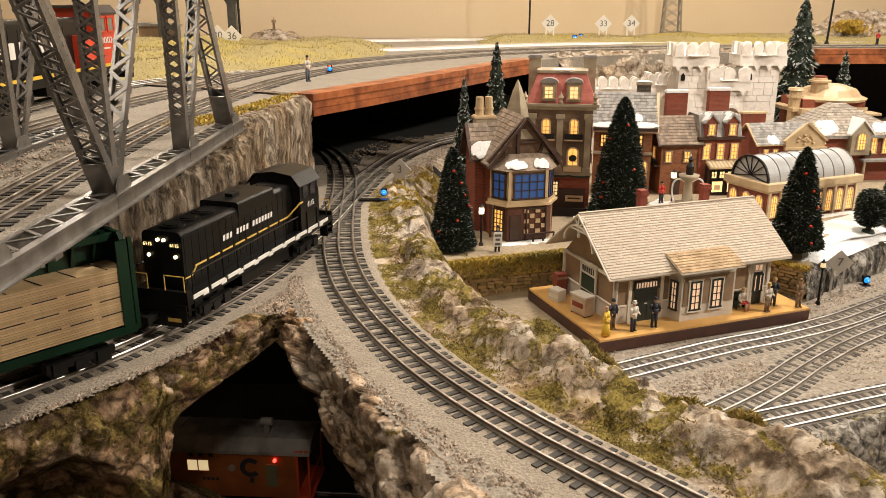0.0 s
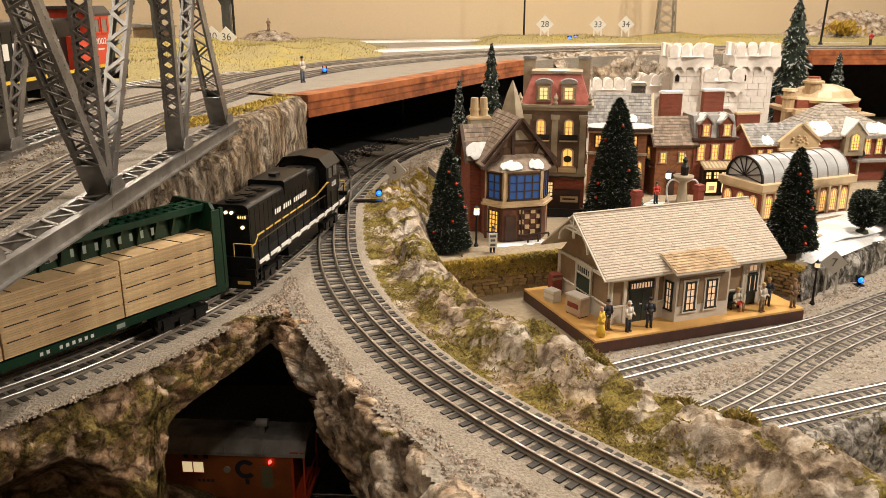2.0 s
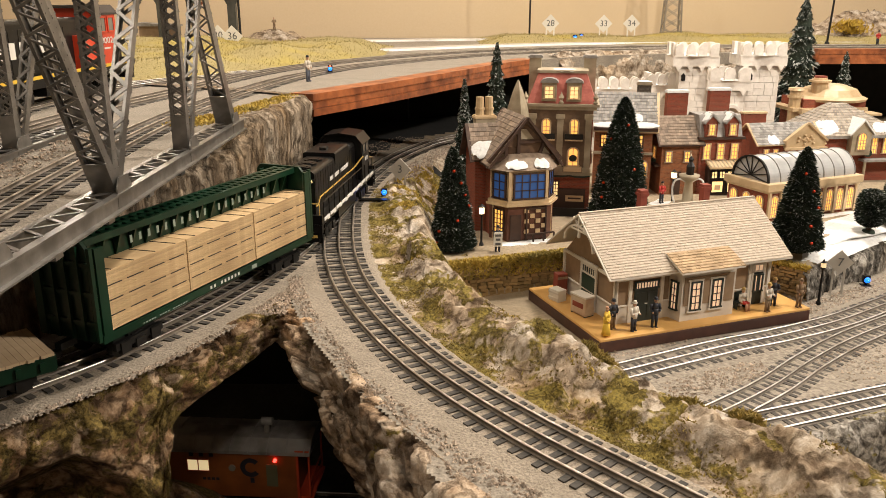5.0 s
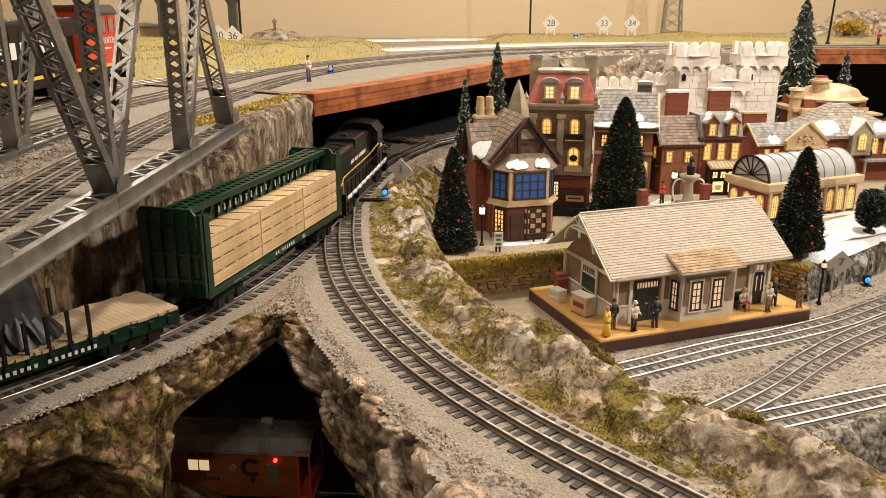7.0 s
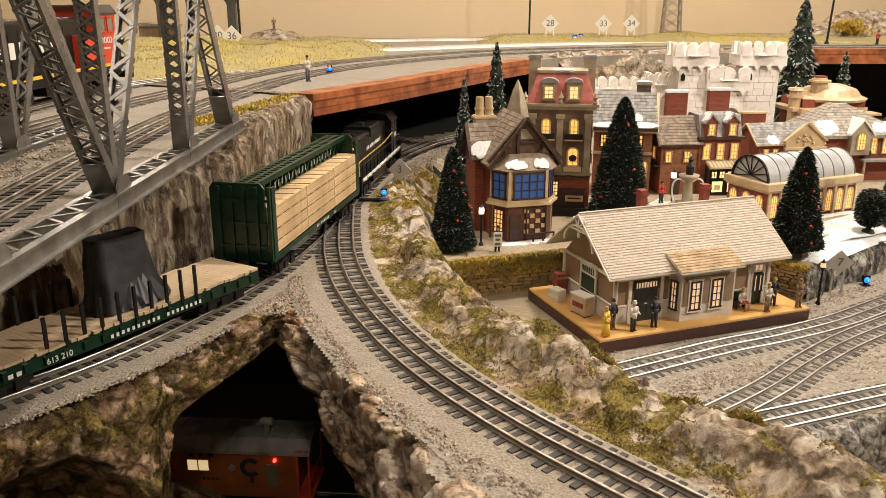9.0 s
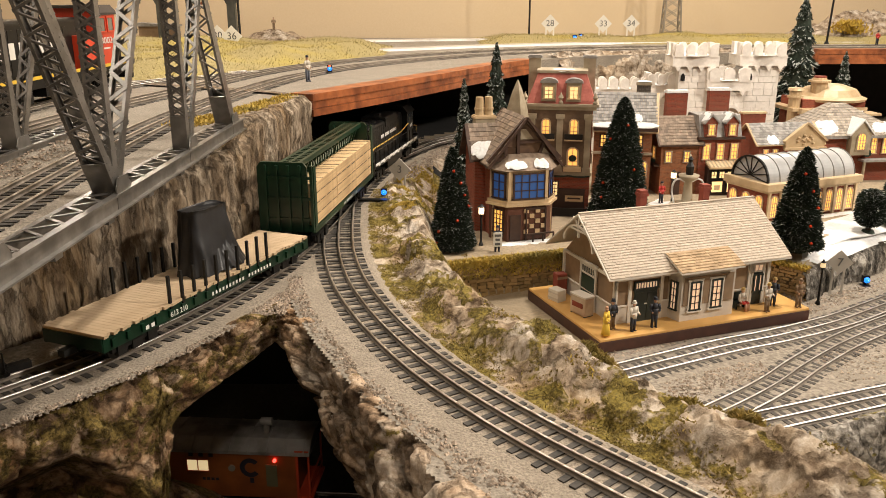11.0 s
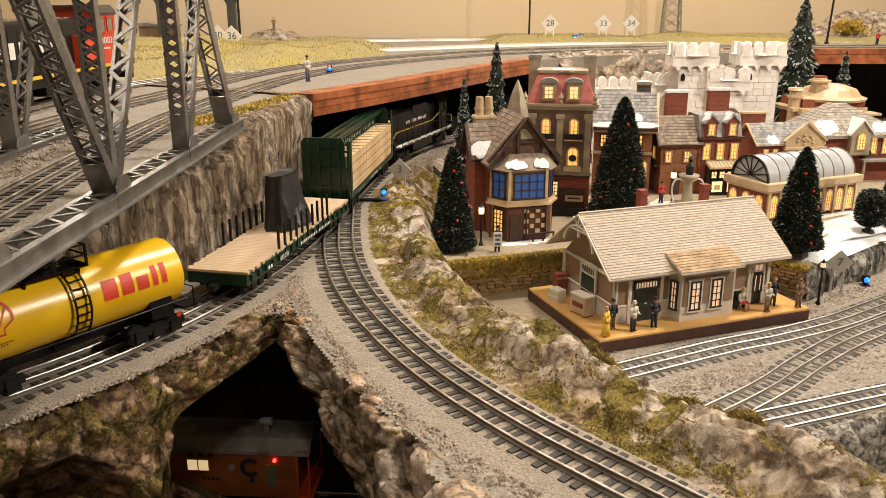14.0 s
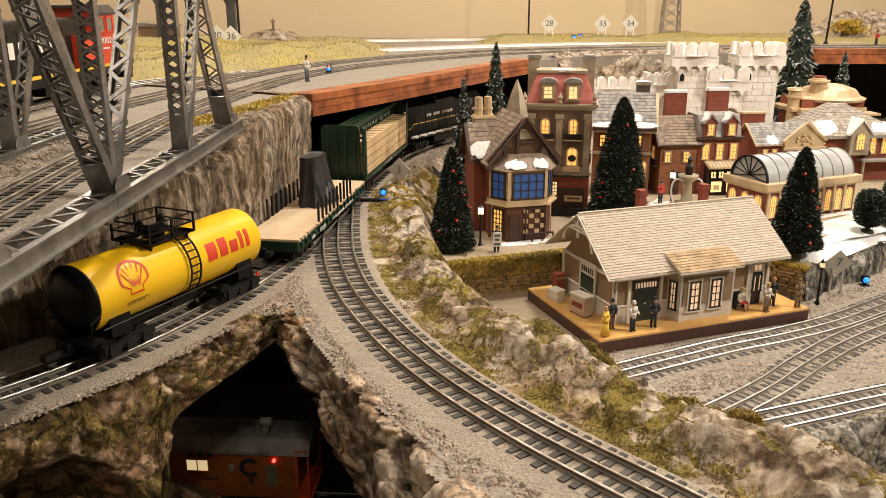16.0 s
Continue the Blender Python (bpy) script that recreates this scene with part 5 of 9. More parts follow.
def shingles(x0, x1, ya, za, yb, zb, courses, wide, seed=1, lift=0.0012):
    """Courses of separate tabs from the eave (a) up to the ridge (b), each course lapping the one below."""
    random.seed(seed)
    g = G()
    for c in range(courses):
        u0, u1 = c / courses, (c + 1.25) / courses
        y0, z0, y1, z1 = ya + (yb - ya) * u0, za + (zb - za) * u0, ya + (yb - ya) * min(u1, 1), za + (zb - za) * min(u1, 1)
        x = x0 - (wide / 2 if c % 2 else 0)
        while x < x1:
            a, b = max(x, x0) + 0.0001, min(x + wide, x1) - 0.0001
            if b - a > 0.0006:
                t = lift * random.uniform(0.75, 1.25)
                j = random.uniform(-0.0002, 0.0002)
                g.add([(a, y0, z0 + t), (b, y0, z0 + t), (b, y1, z1 + 0.0002), (a, y1, z1 + 0.0002), (a, y0, z0 + j), (b, y0, z0 + j)], [(0, 1, 2, 3), (4, 5, 1, 0), (4, 0, 3), (5, 2, 1)])
            x += wide
    return g


def sash(parent, x, y, z, w, h, cols, rows, frame_mat, pane_mat, m=None, name="window", deep=0.0016, bar_w=0.0009, arched=False, label=""):
    """A window in a wall that faces -y (or as turned by m): glowing or dull pane, casing and glazing bars."""
    m = m or Matrix.Identity(4)
    frame = G().box((x - w / 2, y - deep / 2, z + h / 2), (0.0022, deep, h), m).box((x + w / 2, y - deep / 2, z + h / 2), (0.0022, deep, h), m)
    frame.box((x, y - deep / 2, z), (w + 0.004, deep * 1.5, 0.0018), m)
    if arched:
        for k in range(8):
            a, b = math.pi * k / 8, math.pi * (k + 1) / 8
            frame.bar(m @ Vector((x + w / 2 * math.cos(a), y - deep / 2, z + h + w / 2 * math.sin(a))), m @ Vector((x + w / 2 * math.cos(b), y - deep / 2, z + h + w / 2 * math.sin(b))), 0.0018)
    else:
        frame.box((x, y - deep / 2, z + h), (w + 0.003, deep, 0.0018), m)
    ob = part(name, frame, frame_mat, parent, label)
    pane = [(x - w / 2, z), (x + w / 2, z), (x + w / 2, z + h)]
    if arched:
        pane += [(x + w / 2 * math.cos(a), z + h + w / 2 * math.sin(a)) for a in np.linspace(0.3, math.pi - 0.3, 6)]
    pane += [(x - w / 2, z + h)]
    part("pane", G().prism(pane, y - 0.0006, y - 0.0002, m), pane_mat, ob)
    g = G()
    top = h + (w / 2 * 0.8 if arched else 0)
    for c in range(1, cols):
        g.box((x - w / 2 + w * c / cols, y - deep * 0.55, z + top / 2), (bar_w, deep * 0.6, top), m)
    for r in range(1, rows):
        g.box((x, y - deep * 0.55, z + h * r / rows), (w, deep * 0.6, bar_w), m)
    if g.v:
        part("glazing_bar", g, frame_mat, ob)
    return ob


SM = pose(0.171, 0.82, -0.0986, 0, 0, 19.9)


def station():
    base = thing("station_platform", "orange-tan station platform on a dark red-brown base", "platform", pose(0.171, 0.82, -0.1145, 0, 0, 19.9))
    part("plinth", G().box((0.1437, 0.09, 0.0065), (0.2875, 0.18, 0.013)), PLINTH, base, bevel=0.0008)
    part("deck", G().box((0.1437, 0.09, 0.0145), (0.2868, 0.1793, 0.003)), PLATFORM, base, bevel=0.0006)
    e = thing("railway_station", "small tan and cream wooden station with a beige shingled gable roof", "building", SM)
    x0, x1, y0, y1, hw = 0.038, 0.250, 0.036, 0.156, 0.0545
    ym = (y0 + y1) / 2
    rz = 0.1175
    part("wall", G().prism([(y0, 0), (y1, 0), (y1, hw), (ym, rz - 0.006), (y0, hw)], x0, x1, Matrix(((0, 1, 0, 0), (1, 0, 0, 0), (0, 0, 1, 0), (0, 0, 0, 1)))), TAN, e)
    part("wainscot", G().box(((x0 + x1) / 2, y0 - 0.0006, 0.0105), (x1 - x0, 0.0014, 0.021)).box((x0 - 0.0006, ym, 0.0105), (0.0014, y1 - y0, 0.021)).box((x1 + 0.0006, ym, 0.0105), (0.0014, y1 - y0, 0.021)), SIDING, e, "pale wainscot boards")
    part("wainscot_cap", G().box(((x0 + x1) / 2, y0 - 0.001, 0.0213), (x1 - x0, 0.003, 0.0013)).box((x0 - 0.001, ym, 0.0213), (0.003, y1 - y0, 0.0013)), TRIM, e)
    for x in (x0, 0.0565, 0.0985, 0.190, 0.222, x1):
        part("corner_board", G().box((x, y0 - 0.0008, hw / 2), (0.0042, 0.0026, hw)), TRIM, e)
    for y in (y0, y1):
        part("corner_board", G().box((x0 - 0.0008, y, hw / 2), (0.0026, 0.0042, hw)), TRIM, e)
    part("frieze", G().box(((x0 + x1) / 2, y0 - 0.0008, hw - 0.0015), (x1 - x0, 0.0024, 0.004)), TRIM, e)
    part("gable_beam", G().box((x0 - 0.001, ym, hw), (0.003, y1 - y0, 0.0034)), TRIM, e)
    # roof
    ye0, ye1, ze = 0.019, 0.173, 0.0610
    xr0, xr1 = 0.0205, 0.268
    for a, nm in ((ye0, "roof_slope"), (ye1, "roof_slope")):
        s = part(nm, G().prism([(a, ze - 0.0022), (ym, rz - 0.0026), (ym, rz - 0.0004), (a, ze)], xr0, xr1, Matrix(((0, 1, 0, 0), (1, 0, 0, 0), (0, 0, 1, 0), (0, 0, 0, 1)))), TRIM, e)
        part("shingle", shingles(xr0, xr1, a, ze, ym, rz - 0.0004, 26, 0.0062, 4), SHINGLE, s, "beige shingle courses")["kind"] = "stuff"
    part("ridge_cap", G().box(((xr0 + xr1) / 2, ym, rz + 0.0003), (xr1 - xr0, 0.004, 0.0012)), SHINGLE, e)
    for s, yy in ((1, ye0), (-1, ye1)):
        part("barge_board", G().bar((xr0 + 0.0008, yy, ze - 0.0015), (xr0 + 0.0008, ym, rz - 0.0015), 0.0018, 0.005, up=(1, 0, 0)), TRIM, e, "cream barge board")
    g = G()
    g.bar((xr0 + 0.001, ym, rz - 0.004), (xr0 + 0.001, ym, 0.088), 0.0026)
    pts = [(ym + 0.034 * math.cos(a), 0.078 + 0.024 * math.sin(a)) for a in np.linspace(0.0, math.pi, 11)]
    for p, q in zip(pts[:-1], pts[1:]):
        g.bar((xr0 + 0.001, *p), (xr0 + 0.001, *q), 0.0026)
    g.bar((xr0 + 0.001, ym - 0.022, 0.097), (xr0 + 0.001, ym + 0.022, 0.097), 0.0022)
    for s in (-1, 1):
        g.bar((xr0 + 0.001, ym, 0.101), (xr0 + 0.001, ym + s * 0.014, 0.110), 0.0018)
    part("gable_fretwork", g, TRIM, e, "cream arched gable fretwork")
    for x, y in ((0.110, 0.105), (0.200, 0.105)):
        part("chimney", G().box((x, y, 0.119), (0.0090, 0.0090, 0.024)).box((x, y, 0.1315), (0.0118, 0.0118, 0.0035)).box((x, y, 0.1350), (0.0102, 0.0102, 0.0035)), REDPAINT, e, "brick-red chimney", m=pose(0, 0, 0))
    # bay with its own roof
    bx0, bx1, by = 0.1125, 0.186, 0.0165
    b = part("bay", G().slab([(0.1085, y0), (bx0, by), (bx1, by), (0.190, y0)], 0, 0.0635), SIDING, e, "pale projecting bay")
    part("bay_panel", G().box(((bx0 + bx1) / 2, by - 0.0005, 0.036), (bx1 - bx0 - 0.006, 0.001, 0.034)), TAN, b)
    s = part("bay_roof", G().prism([(0.004, 0.0635), (0.038, 0.0775), (0.038, 0.0755), (0.004, 0.0615)], 0.102, 0.188, Matrix(((0, 1, 0, 0), (1, 0, 0, 0), (0, 0, 1, 0), (0, 0, 0, 1)))), TRIM, e)
    part("shingle", shingles(0.102, 0.188, 0.004, 0.0635, 0.038, 0.0775, 8, 0.0062, 6), SHINGLE2, s, "brown shingle courses")["kind"] = "stuff"
    for x in (0.131, 0.160):
        sash(e, x, by - 0.0008, 0.013, 0.0125, 0.0335, 2, 4, DARKDOOR, GLASS_DULL)
        part("casing", G().box((x - 0.0085, by - 0.0012, 0.030), (0.002, 0.0012, 0.038)).box((x + 0.0085, by - 0.0012, 0.030), (0.002, 0.0012, 0.038)).box((x, by - 0.0012, 0.0490), (0.021, 0.0014, 0.0022)).box((x, by - 0.0016, 0.0112), (0.021, 0.0022, 0.002)), TRIM, e)
    turn = Matrix.Translation((0.1105, 0.0262, 0)) @ Matrix.Rotation(-1.36, 4, "Z")
    sash(e, 0, -0.0006, 0.013, 0.009, 0.0335, 2, 4, DARKDOOR, GLASS_DULL, turn)
    # doors
    d = part("door", G().box((0.0775, y0 - 0.001, 0.019), (0.030, 0.002, 0.038)), DARKDOOR, e, "dark double freight door")
    part("door_panel", G().box((0.0700, y0 - 0.0022, 0.019), (0.0115, 0.0008, 0.032)).box((0.0850, y0 - 0.0022, 0.019), (0.0115, 0.0008, 0.032)), DARKDOOR, d)
    sash(e, 0.0775, y0 - 0.0012, 0.0395, 0.030, 0.0085, 8, 1, DARKDOOR, GLASS_DULL, name="transom")
    d = part("door", G().box((0.234, y0 - 0.001, 0.0205), (0.014, 0.002, 0.041)), DARKDOOR, e, "dark panelled door")
    sash(d, 0.2305, y0 - 0.0022, 0.017, 0.0045, 0.021, 1, 1, DARKDOOR, GLASS_DULL)
    sash(d, 0.2375, y0 - 0.0022, 0.017, 0.0045, 0.021, 1, 1, DARKDOOR, GLASS_DULL)
    sash(e, 0.234, y0 - 0.0012, 0.0425, 0.013, 0.0085, 2, 1, TRIM, GLASS_DULL, name="transom")
    part("casing", G().box((0.2255, y0 - 0.0016, 0.027), (0.003, 0.002, 0.054)).box((0.2425, y0 - 0.0016, 0.027), (0.003, 0.002, 0.054)), TRIM, e)
    side = Matrix.Translation((x0, ym, 0)) @ Matrix.Rotation(-math.pi / 2, 4, "Z")
    d = part("door", G().box((0.002, -0.0012, 0.020), (0.030, 0.002, 0.040), side), mat("deep_green_door", (0.010, 0.035, 0.024), (0.016, 0.05, 0.034), 60, 0.4), e, "deep green end door")
    sash(e, 0.002, -0.0014, 0.0425, 0.030, 0.0095, 6, 1, TRIM, DARKDOOR, side, name="transom")
    part("casing", G().box((-0.0155, -0.0016, 0.027), (0.003, 0.0022, 0.054), side).box((0.0195, -0.0016, 0.027), (0.003, 0.0022, 0.054), side).box((0.002, -0.002, 0.0555), (0.042, 0.003, 0.004), side), TRIM, e)
    part("bench", G().box((0.207, y0 - 0.007, 0.0085), (0.016, 0.009, 0.0012)).box((0.207, y0 - 0.0032, 0.014), (0.016, 0.001, 0.011)).box((0.2, y0 - 0.007, 0.004), (0.001, 0.008, 0.008)).box((0.214, y0 - 0.007, 0.004), (0.001, 0.008, 0.008)), DARKDOOR, None, m=SM @ pose(0, 0, 0.0001))
    tagged(bpy.data.objects["bench"], "dark bench against the station wall", "bench")
    # platform freight
    c = thing("drink_cooler", "worn cream and red chest cooler on the station platform", "cooler", SM @ pose(0.020, 0.077, 0, 0, 0, -78))
    part("body", G().box((0, 0, 0.012), (0.026, 0.014, 0.022)), mat("worn_cream_metal", (0.42, 0.33, 0.24), (0.52, 0.42, 0.31), 90, 0.5, 0, 0.05, 30, (0.35, 0.22, 0.15)), c, bevel=0.001)
    part("lid", G().box((0, 0, 0.0240), (0.027, 0.015, 0.002)), TRIM, c)
    part("red_panel", G().box((0, -0.0073, 0.013), (0.018, 0.0006, 0.006)), REDPAINT, c, "faded red front panel")
    part("foot", G().box((-0.011, 0, 0.0006), (0.003, 0.013, 0.0012)).box((0.011, 0, 0.0006), (0.003, 0.013, 0.0012)), DARKDOOR, c)
    c = thing("crate_stack", "stacked white and brown freight crates beside the station", "crate", SM @ pose(0.014, 0.128, 0, 0, 0, -75))
    part("crate", G().box((0, 0, 0.0075), (0.018, 0.013, 0.015)), TRIM, c, "white crate", bevel=0.0006)
    part("slat", G().box((0, -0.0068, 0.004), (0.018, 0.0006, 0.002)).box((0, -0.0068, 0.011), (0.018, 0.0006, 0.002)), SIDING, c)
    c = thing("wooden_crate", "tall red-brown wooden crate beside the station", "crate", SM @ pose(0.027, 0.146, 0, 0, 0, 0))
    part("box", G().box((0, 0, 0.014), (0.014, 0.012, 0.028)), REDPAINT, c, bevel=0.0006)
    part("batten", G().box((0, -0.0063, 0.005), (0.0142, 0.0007, 0.003)).box((0, -0.0063, 0.023), (0.0142, 0.0007, 0.003)), TAN, c)


station()


# ---- figurines: each one plain painted shape ----
def figurine(m, coat, legs, hat=None, skirt=False, sit=False, h=0.036, arm=0.3):
    me = bpy.data.meshes.new("figurine")
    bm = bmesh.new()
    mats = [coat, legs, hat or legs, SKIN]

    def tube(p, q, r0, r1, k, n=8):
        g = G().cyl(p, q, r0, r1, n)
        vs = [bm.verts.new(v) for v in g.v]
        for f in g.f:
            fc = bm.faces.new([vs[i] for i in f])
            fc.material_index, fc.smooth = k, True

    s = h / 0.036
    drop = 0.009 * s if sit else 0
    if sit:
        for d in (-1, 1):
            tube((d * 0.002 * s, 0, 0.009 * s), (d * 0.0022 * s, -0.009 * s, 0.009 * s), 0.0021 * s, 0.0018 * s, 1)
            tube((d * 0.0022 * s, -0.009 * s, 0.009 * s), (d * 0.0022 * s, -0.0095 * s, 0.0), 0.0016 * s, 0.0012 * s, 3)
    elif skirt:
        tube((0, 0, 0.002 * s), (0, 0, 0.019 * s), 0.0052 * s, 0.0030 * s, 0, 12)
        for d in (-1, 1):
            tube((d * 0.0015 * s, 0, 0), (d * 0.0015 * s, 0, 0.004 * s), 0.0012 * s, 0.0012 * s, 3)
    else:
        for d in (-1, 1):
            tube((d * 0.0024 * s, 0, 0), (d * 0.0017 * s, 0, 0.017 * s), 0.0014 * s, 0.0023 * s, 1)
            tube((d * 0.0024 * s, -0.0030 * s, 0.0007 * s), (d * 0.0024 * s, 0.0012 * s, 0.0009 * s), 0.0010 * s, 0.0013 * s, 1)
    tube((0, 0, 0.0155 * s - drop), (0, 0, 0.0230 * s - drop), 0.0036 * s, 0.0040 * s, 0, 10)
    tube((0, 0, 0.0230 * s - drop), (0, 0, 0.0290 * s - drop), 0.0040 * s, 0.0027 * s, 0, 10)
    for d in (-1, 1):
        sh = Vector((d * 0.0042 * s, 0, 0.0280 * s - drop))
        el = Vector((d * 0.0058 * s, -0.001 * s, 0.0215 * s - drop))
        ha = el + Vector((-d * 0.002, -0.0045 * (arm if d > 0 else 0.5), -0.0035 * (1 - arm))) * s
        tube(sh, el, 0.0016 * s, 0.0014 * s, 0, 6)
        tube(el, ha, 0.0014 * s, 0.0010 * s, 0, 6)
        tube(ha, ha + Vector((0, -0.001, -0.001)) * s, 0.0010 * s, 0.0008 * s, 3, 6)
    for k, (r0, r1, z0, z1) in enumerate(((0.0010, 0.0019, 0.0290, 0.0308), (0.0019, 0.0021, 0.0308, 0.0328), (0.0021, 0.0013, 0.0328, 0.0346))):
        tube((0, 0, z0 * s - drop), (0, 0, z1 * s - drop), r0 * s, r1 * s, 3, 10)
    if hat:
        tube((0, 0, 0.0334 * s - drop), (0, 0, 0.0338 * s - drop), 0.0030 * s, 0.0030 * s, 2, 10)
        tube((0, 0, 0.0338 * s - drop), (0, 0, 0.0362 * s - drop), 0.0021 * s, 0.0019 * s, 2, 10)
    else:
        tube((0, 0.0003, 0.0332 * s - drop), (0, 0.0004, 0.0352 * s - drop), 0.0022 * s, 0.0012 * s, 2, 10)
    bm.to_mesh(me)
    bm.free()
    for k in mats:
        me.materials.append(k)
    ob = new("figurine", me)
    ob.matrix_world = m
    return ob


SKIN = mat("painted_flesh", (0.42, 0.23, 0.14), (0.50, 0.29, 0.18), 200, 0.6, 0, 0)
NAVY = mat("navy_cloth_paint", (0.012, 0.014, 0.022), (0.022, 0.024, 0.034), 200, 0.6, 0, 0)
YELLOWDRESS = mat("yellow_dress_paint", (0.66, 0.42, 0.04), (0.74, 0.50, 0.06), 200, 0.6, 0, 0)
KHAKI = mat("khaki_paint", (0.16, 0.10, 0.055), (0.23, 0.15, 0.085), 200, 0.7, 0, 0)
REDCOAT = mat("red_coat_paint", (0.42, 0.03, 0.02), (0.5, 0.04, 0.03), 200, 0.6, 0, 0)
BLONDE = mat("straw_hair_paint", (0.42, 0.28, 0.09), (0.5, 0.34, 0.12), 200, 0.6, 0, 0)
for (x, y, rz, coat, legs, hat, kw, lab) in (
        (0.0115, 0.0085, 40, YELLOWDRESS, SKIN, None, {"skirt": True}, "small painted figurine in a yellow dress on the platform"),
        (0.0290, 0.0245, 10, NAVY, KHAKI, NAVY, {}, "small painted figurine in a dark jacket on the platform"),
        (0.0480, 0.0115, 15, TRIM, NAVY, TRIM, {"arm": 0.9}, "small painted figurine in a white jacket and cap"),
        (0.0767, 0.0135, -15, NAVY, NAVY, NAVY, {}, "small painted figurine in a dark uniform and cap"),
        (0.2075, 0.0260, 5, SIDING, REDCOAT, BLONDE, {"sit": True}, "small painted seated figurine with a red skirt"),
        (0.2297, 0.0085, 10, SIDING, KHAKI, BLONDE, {"arm": 0.9}, "small painted figurine in a grey jacket holding something"),
        (0.2500, 0.0225, -40, NAVY, NAVY, BLONDE, {"arm": 0.8}, "small painted figurine in dark clothes near the platform end"),
        (0.2755, 0.0075, -5, KHAKI, KHAKI, KHAKI, {}, "small painted figurine in khaki at the platform edge")):
    f = figurine(SM @ pose(x, y, 0.0001 if not kw.get("sit") else 0.0002, 0, 0, rz), coat, legs, hat, **kw)
    tagged(f, lab, "figurine", "figurines on the platform")


# ---- the snow village ----
BRICK = masonry("small_red_brick", (0.26, 0.045, 0.020), (0.36, 0.070, 0.032), (0.22, 0.085, 0.05), 0.0052, 0.0021, 0.0004)
BRICK2 = masonry("small_orange_brick", (0.27, 0.085, 0.030), (0.40, 0.14, 0.052), (0.25, 0.12, 0.06), 0.0052, 0.0021, 0.0004)
LIMESTONE = mat("painted_limestone", (0.30, 0.25, 0.17), (0.42, 0.35, 0.25), 90, 0.7, 0, 0.2, 30, (0.24, 0.19, 0.13))
TIMBER = mat("dark_timber", (0.035, 0.016, 0.010), (0.07, 0.034, 0.02), 90, 0.6, 0, 0.2)
CREAM = mat("cream_ceramic", (0.52, 0.38, 0.22), (0.62, 0.47, 0.29), 70, 0.4, 0, 0.05, 30, (0.46, 0.33, 0.19))
SLATE = mat("grey_slate", (0.20, 0.19, 0.18), (0.33, 0.315, 0.295), 160, 0.7, 0, 0.3, 60, (0.26, 0.24, 0.22))
BROWNROOF = mat("brown_grey_shingle", (0.17, 0.12, 0.085), (0.29, 0.22, 0.16), 160, 0.7, 0, 0.3, 60, (0.22, 0.16, 0.115))
REDROOF = mat("pink_red_scale_roof", (0.36, 0.09, 0.07), (0.48, 0.15, 0.115), 200, 0.7, 0, 0.3, 60)
LIT = glow("lit_window", (1.0, 0.52, 0.12), 1.0)
LITPALE = glow("lit_pale_window", (1.0, 0.70, 0.30), 1.0)
BLUEPANE = glow("blue_lit_window", (0.022, 0.07, 0.21), 0.45)
DARKPANE = mat("dark_pane", (0.05, 0.03, 0.02), (0.09, 0.05, 0.03), 60, 0.2, 0, 0)
for m in (SLATE, BROWNROOF):
    vary(m, 0.62, 1.3)
YZ = Matrix(((0, 1, 0, 0), (1, 0, 0, 0), (0, 0, 1, 0), (0, 0, 0, 1)))
WEST, EAST = -math.pi / 2, math.pi / 2


def face(x, y, turn):
    return Matrix.Translation((x, y, 0)) @ Matrix.Rotation(turn, 4, "Z")


def gable(e, x0, x1, y0, y1, h, ridge, along, wall, roof, over=0.006, trim=TIMBER, courses=12, tab=0.0062, seed=2):
    """Walls and a two-sided shingled roof; along: 'x' or 'y', the ridge's direction."""
    if along == "x":
        m, a0, a1, b0, b1 = YZ, y0, y1, x0, x1
    else:
        m, a0, a1, b0, b1 = Matrix.Identity(4), x0, x1, y0, y1
    mid = (a0 + a1) / 2
    w = part("wall", G().prism([(a0, 0), (a1, 0), (a1, h), (mid, ridge - 0.003), (a0, h)], b0, b1, m), wall, e)
    drop = over * (ridge - h) / (mid - a0)
    r = None
    for s, a in ((-1, a0 - over), (1, a1 + over)):
        r = part("roof", G().prism([(a, h - drop), (mid, ridge - 0.0015), (mid, ridge + 0.0008), (a, h - drop + 0.0024)], b0 - over, b1 + over, m), trim, e)
        g = shingles(b0 - over, b1 + over, a, h - drop + 0.0024, mid, ridge + 0.0008, courses, tab, seed)
        if along == "y":
            g.v = [(q[1], q[0], q[2]) for q in g.v]
        part("shingle", g, roof, r)["kind"] = "stuff"
    for b in (b0 - over, b1 + over):
        g = G()
        for a in (a0 - over, a1 + over):
            p, q = (Vector((b, a, h - drop)), Vector((b, mid, ridge))) if along == "x" else (Vector((a, b, h - drop)), Vector((mid, b, ridge)))
            g.bar(p, q, 0.0028, 0.0044, up=(1, 0, 0) if along == "x" else (0, 1, 0))
        part("barge_board", g, trim, e)
    return w


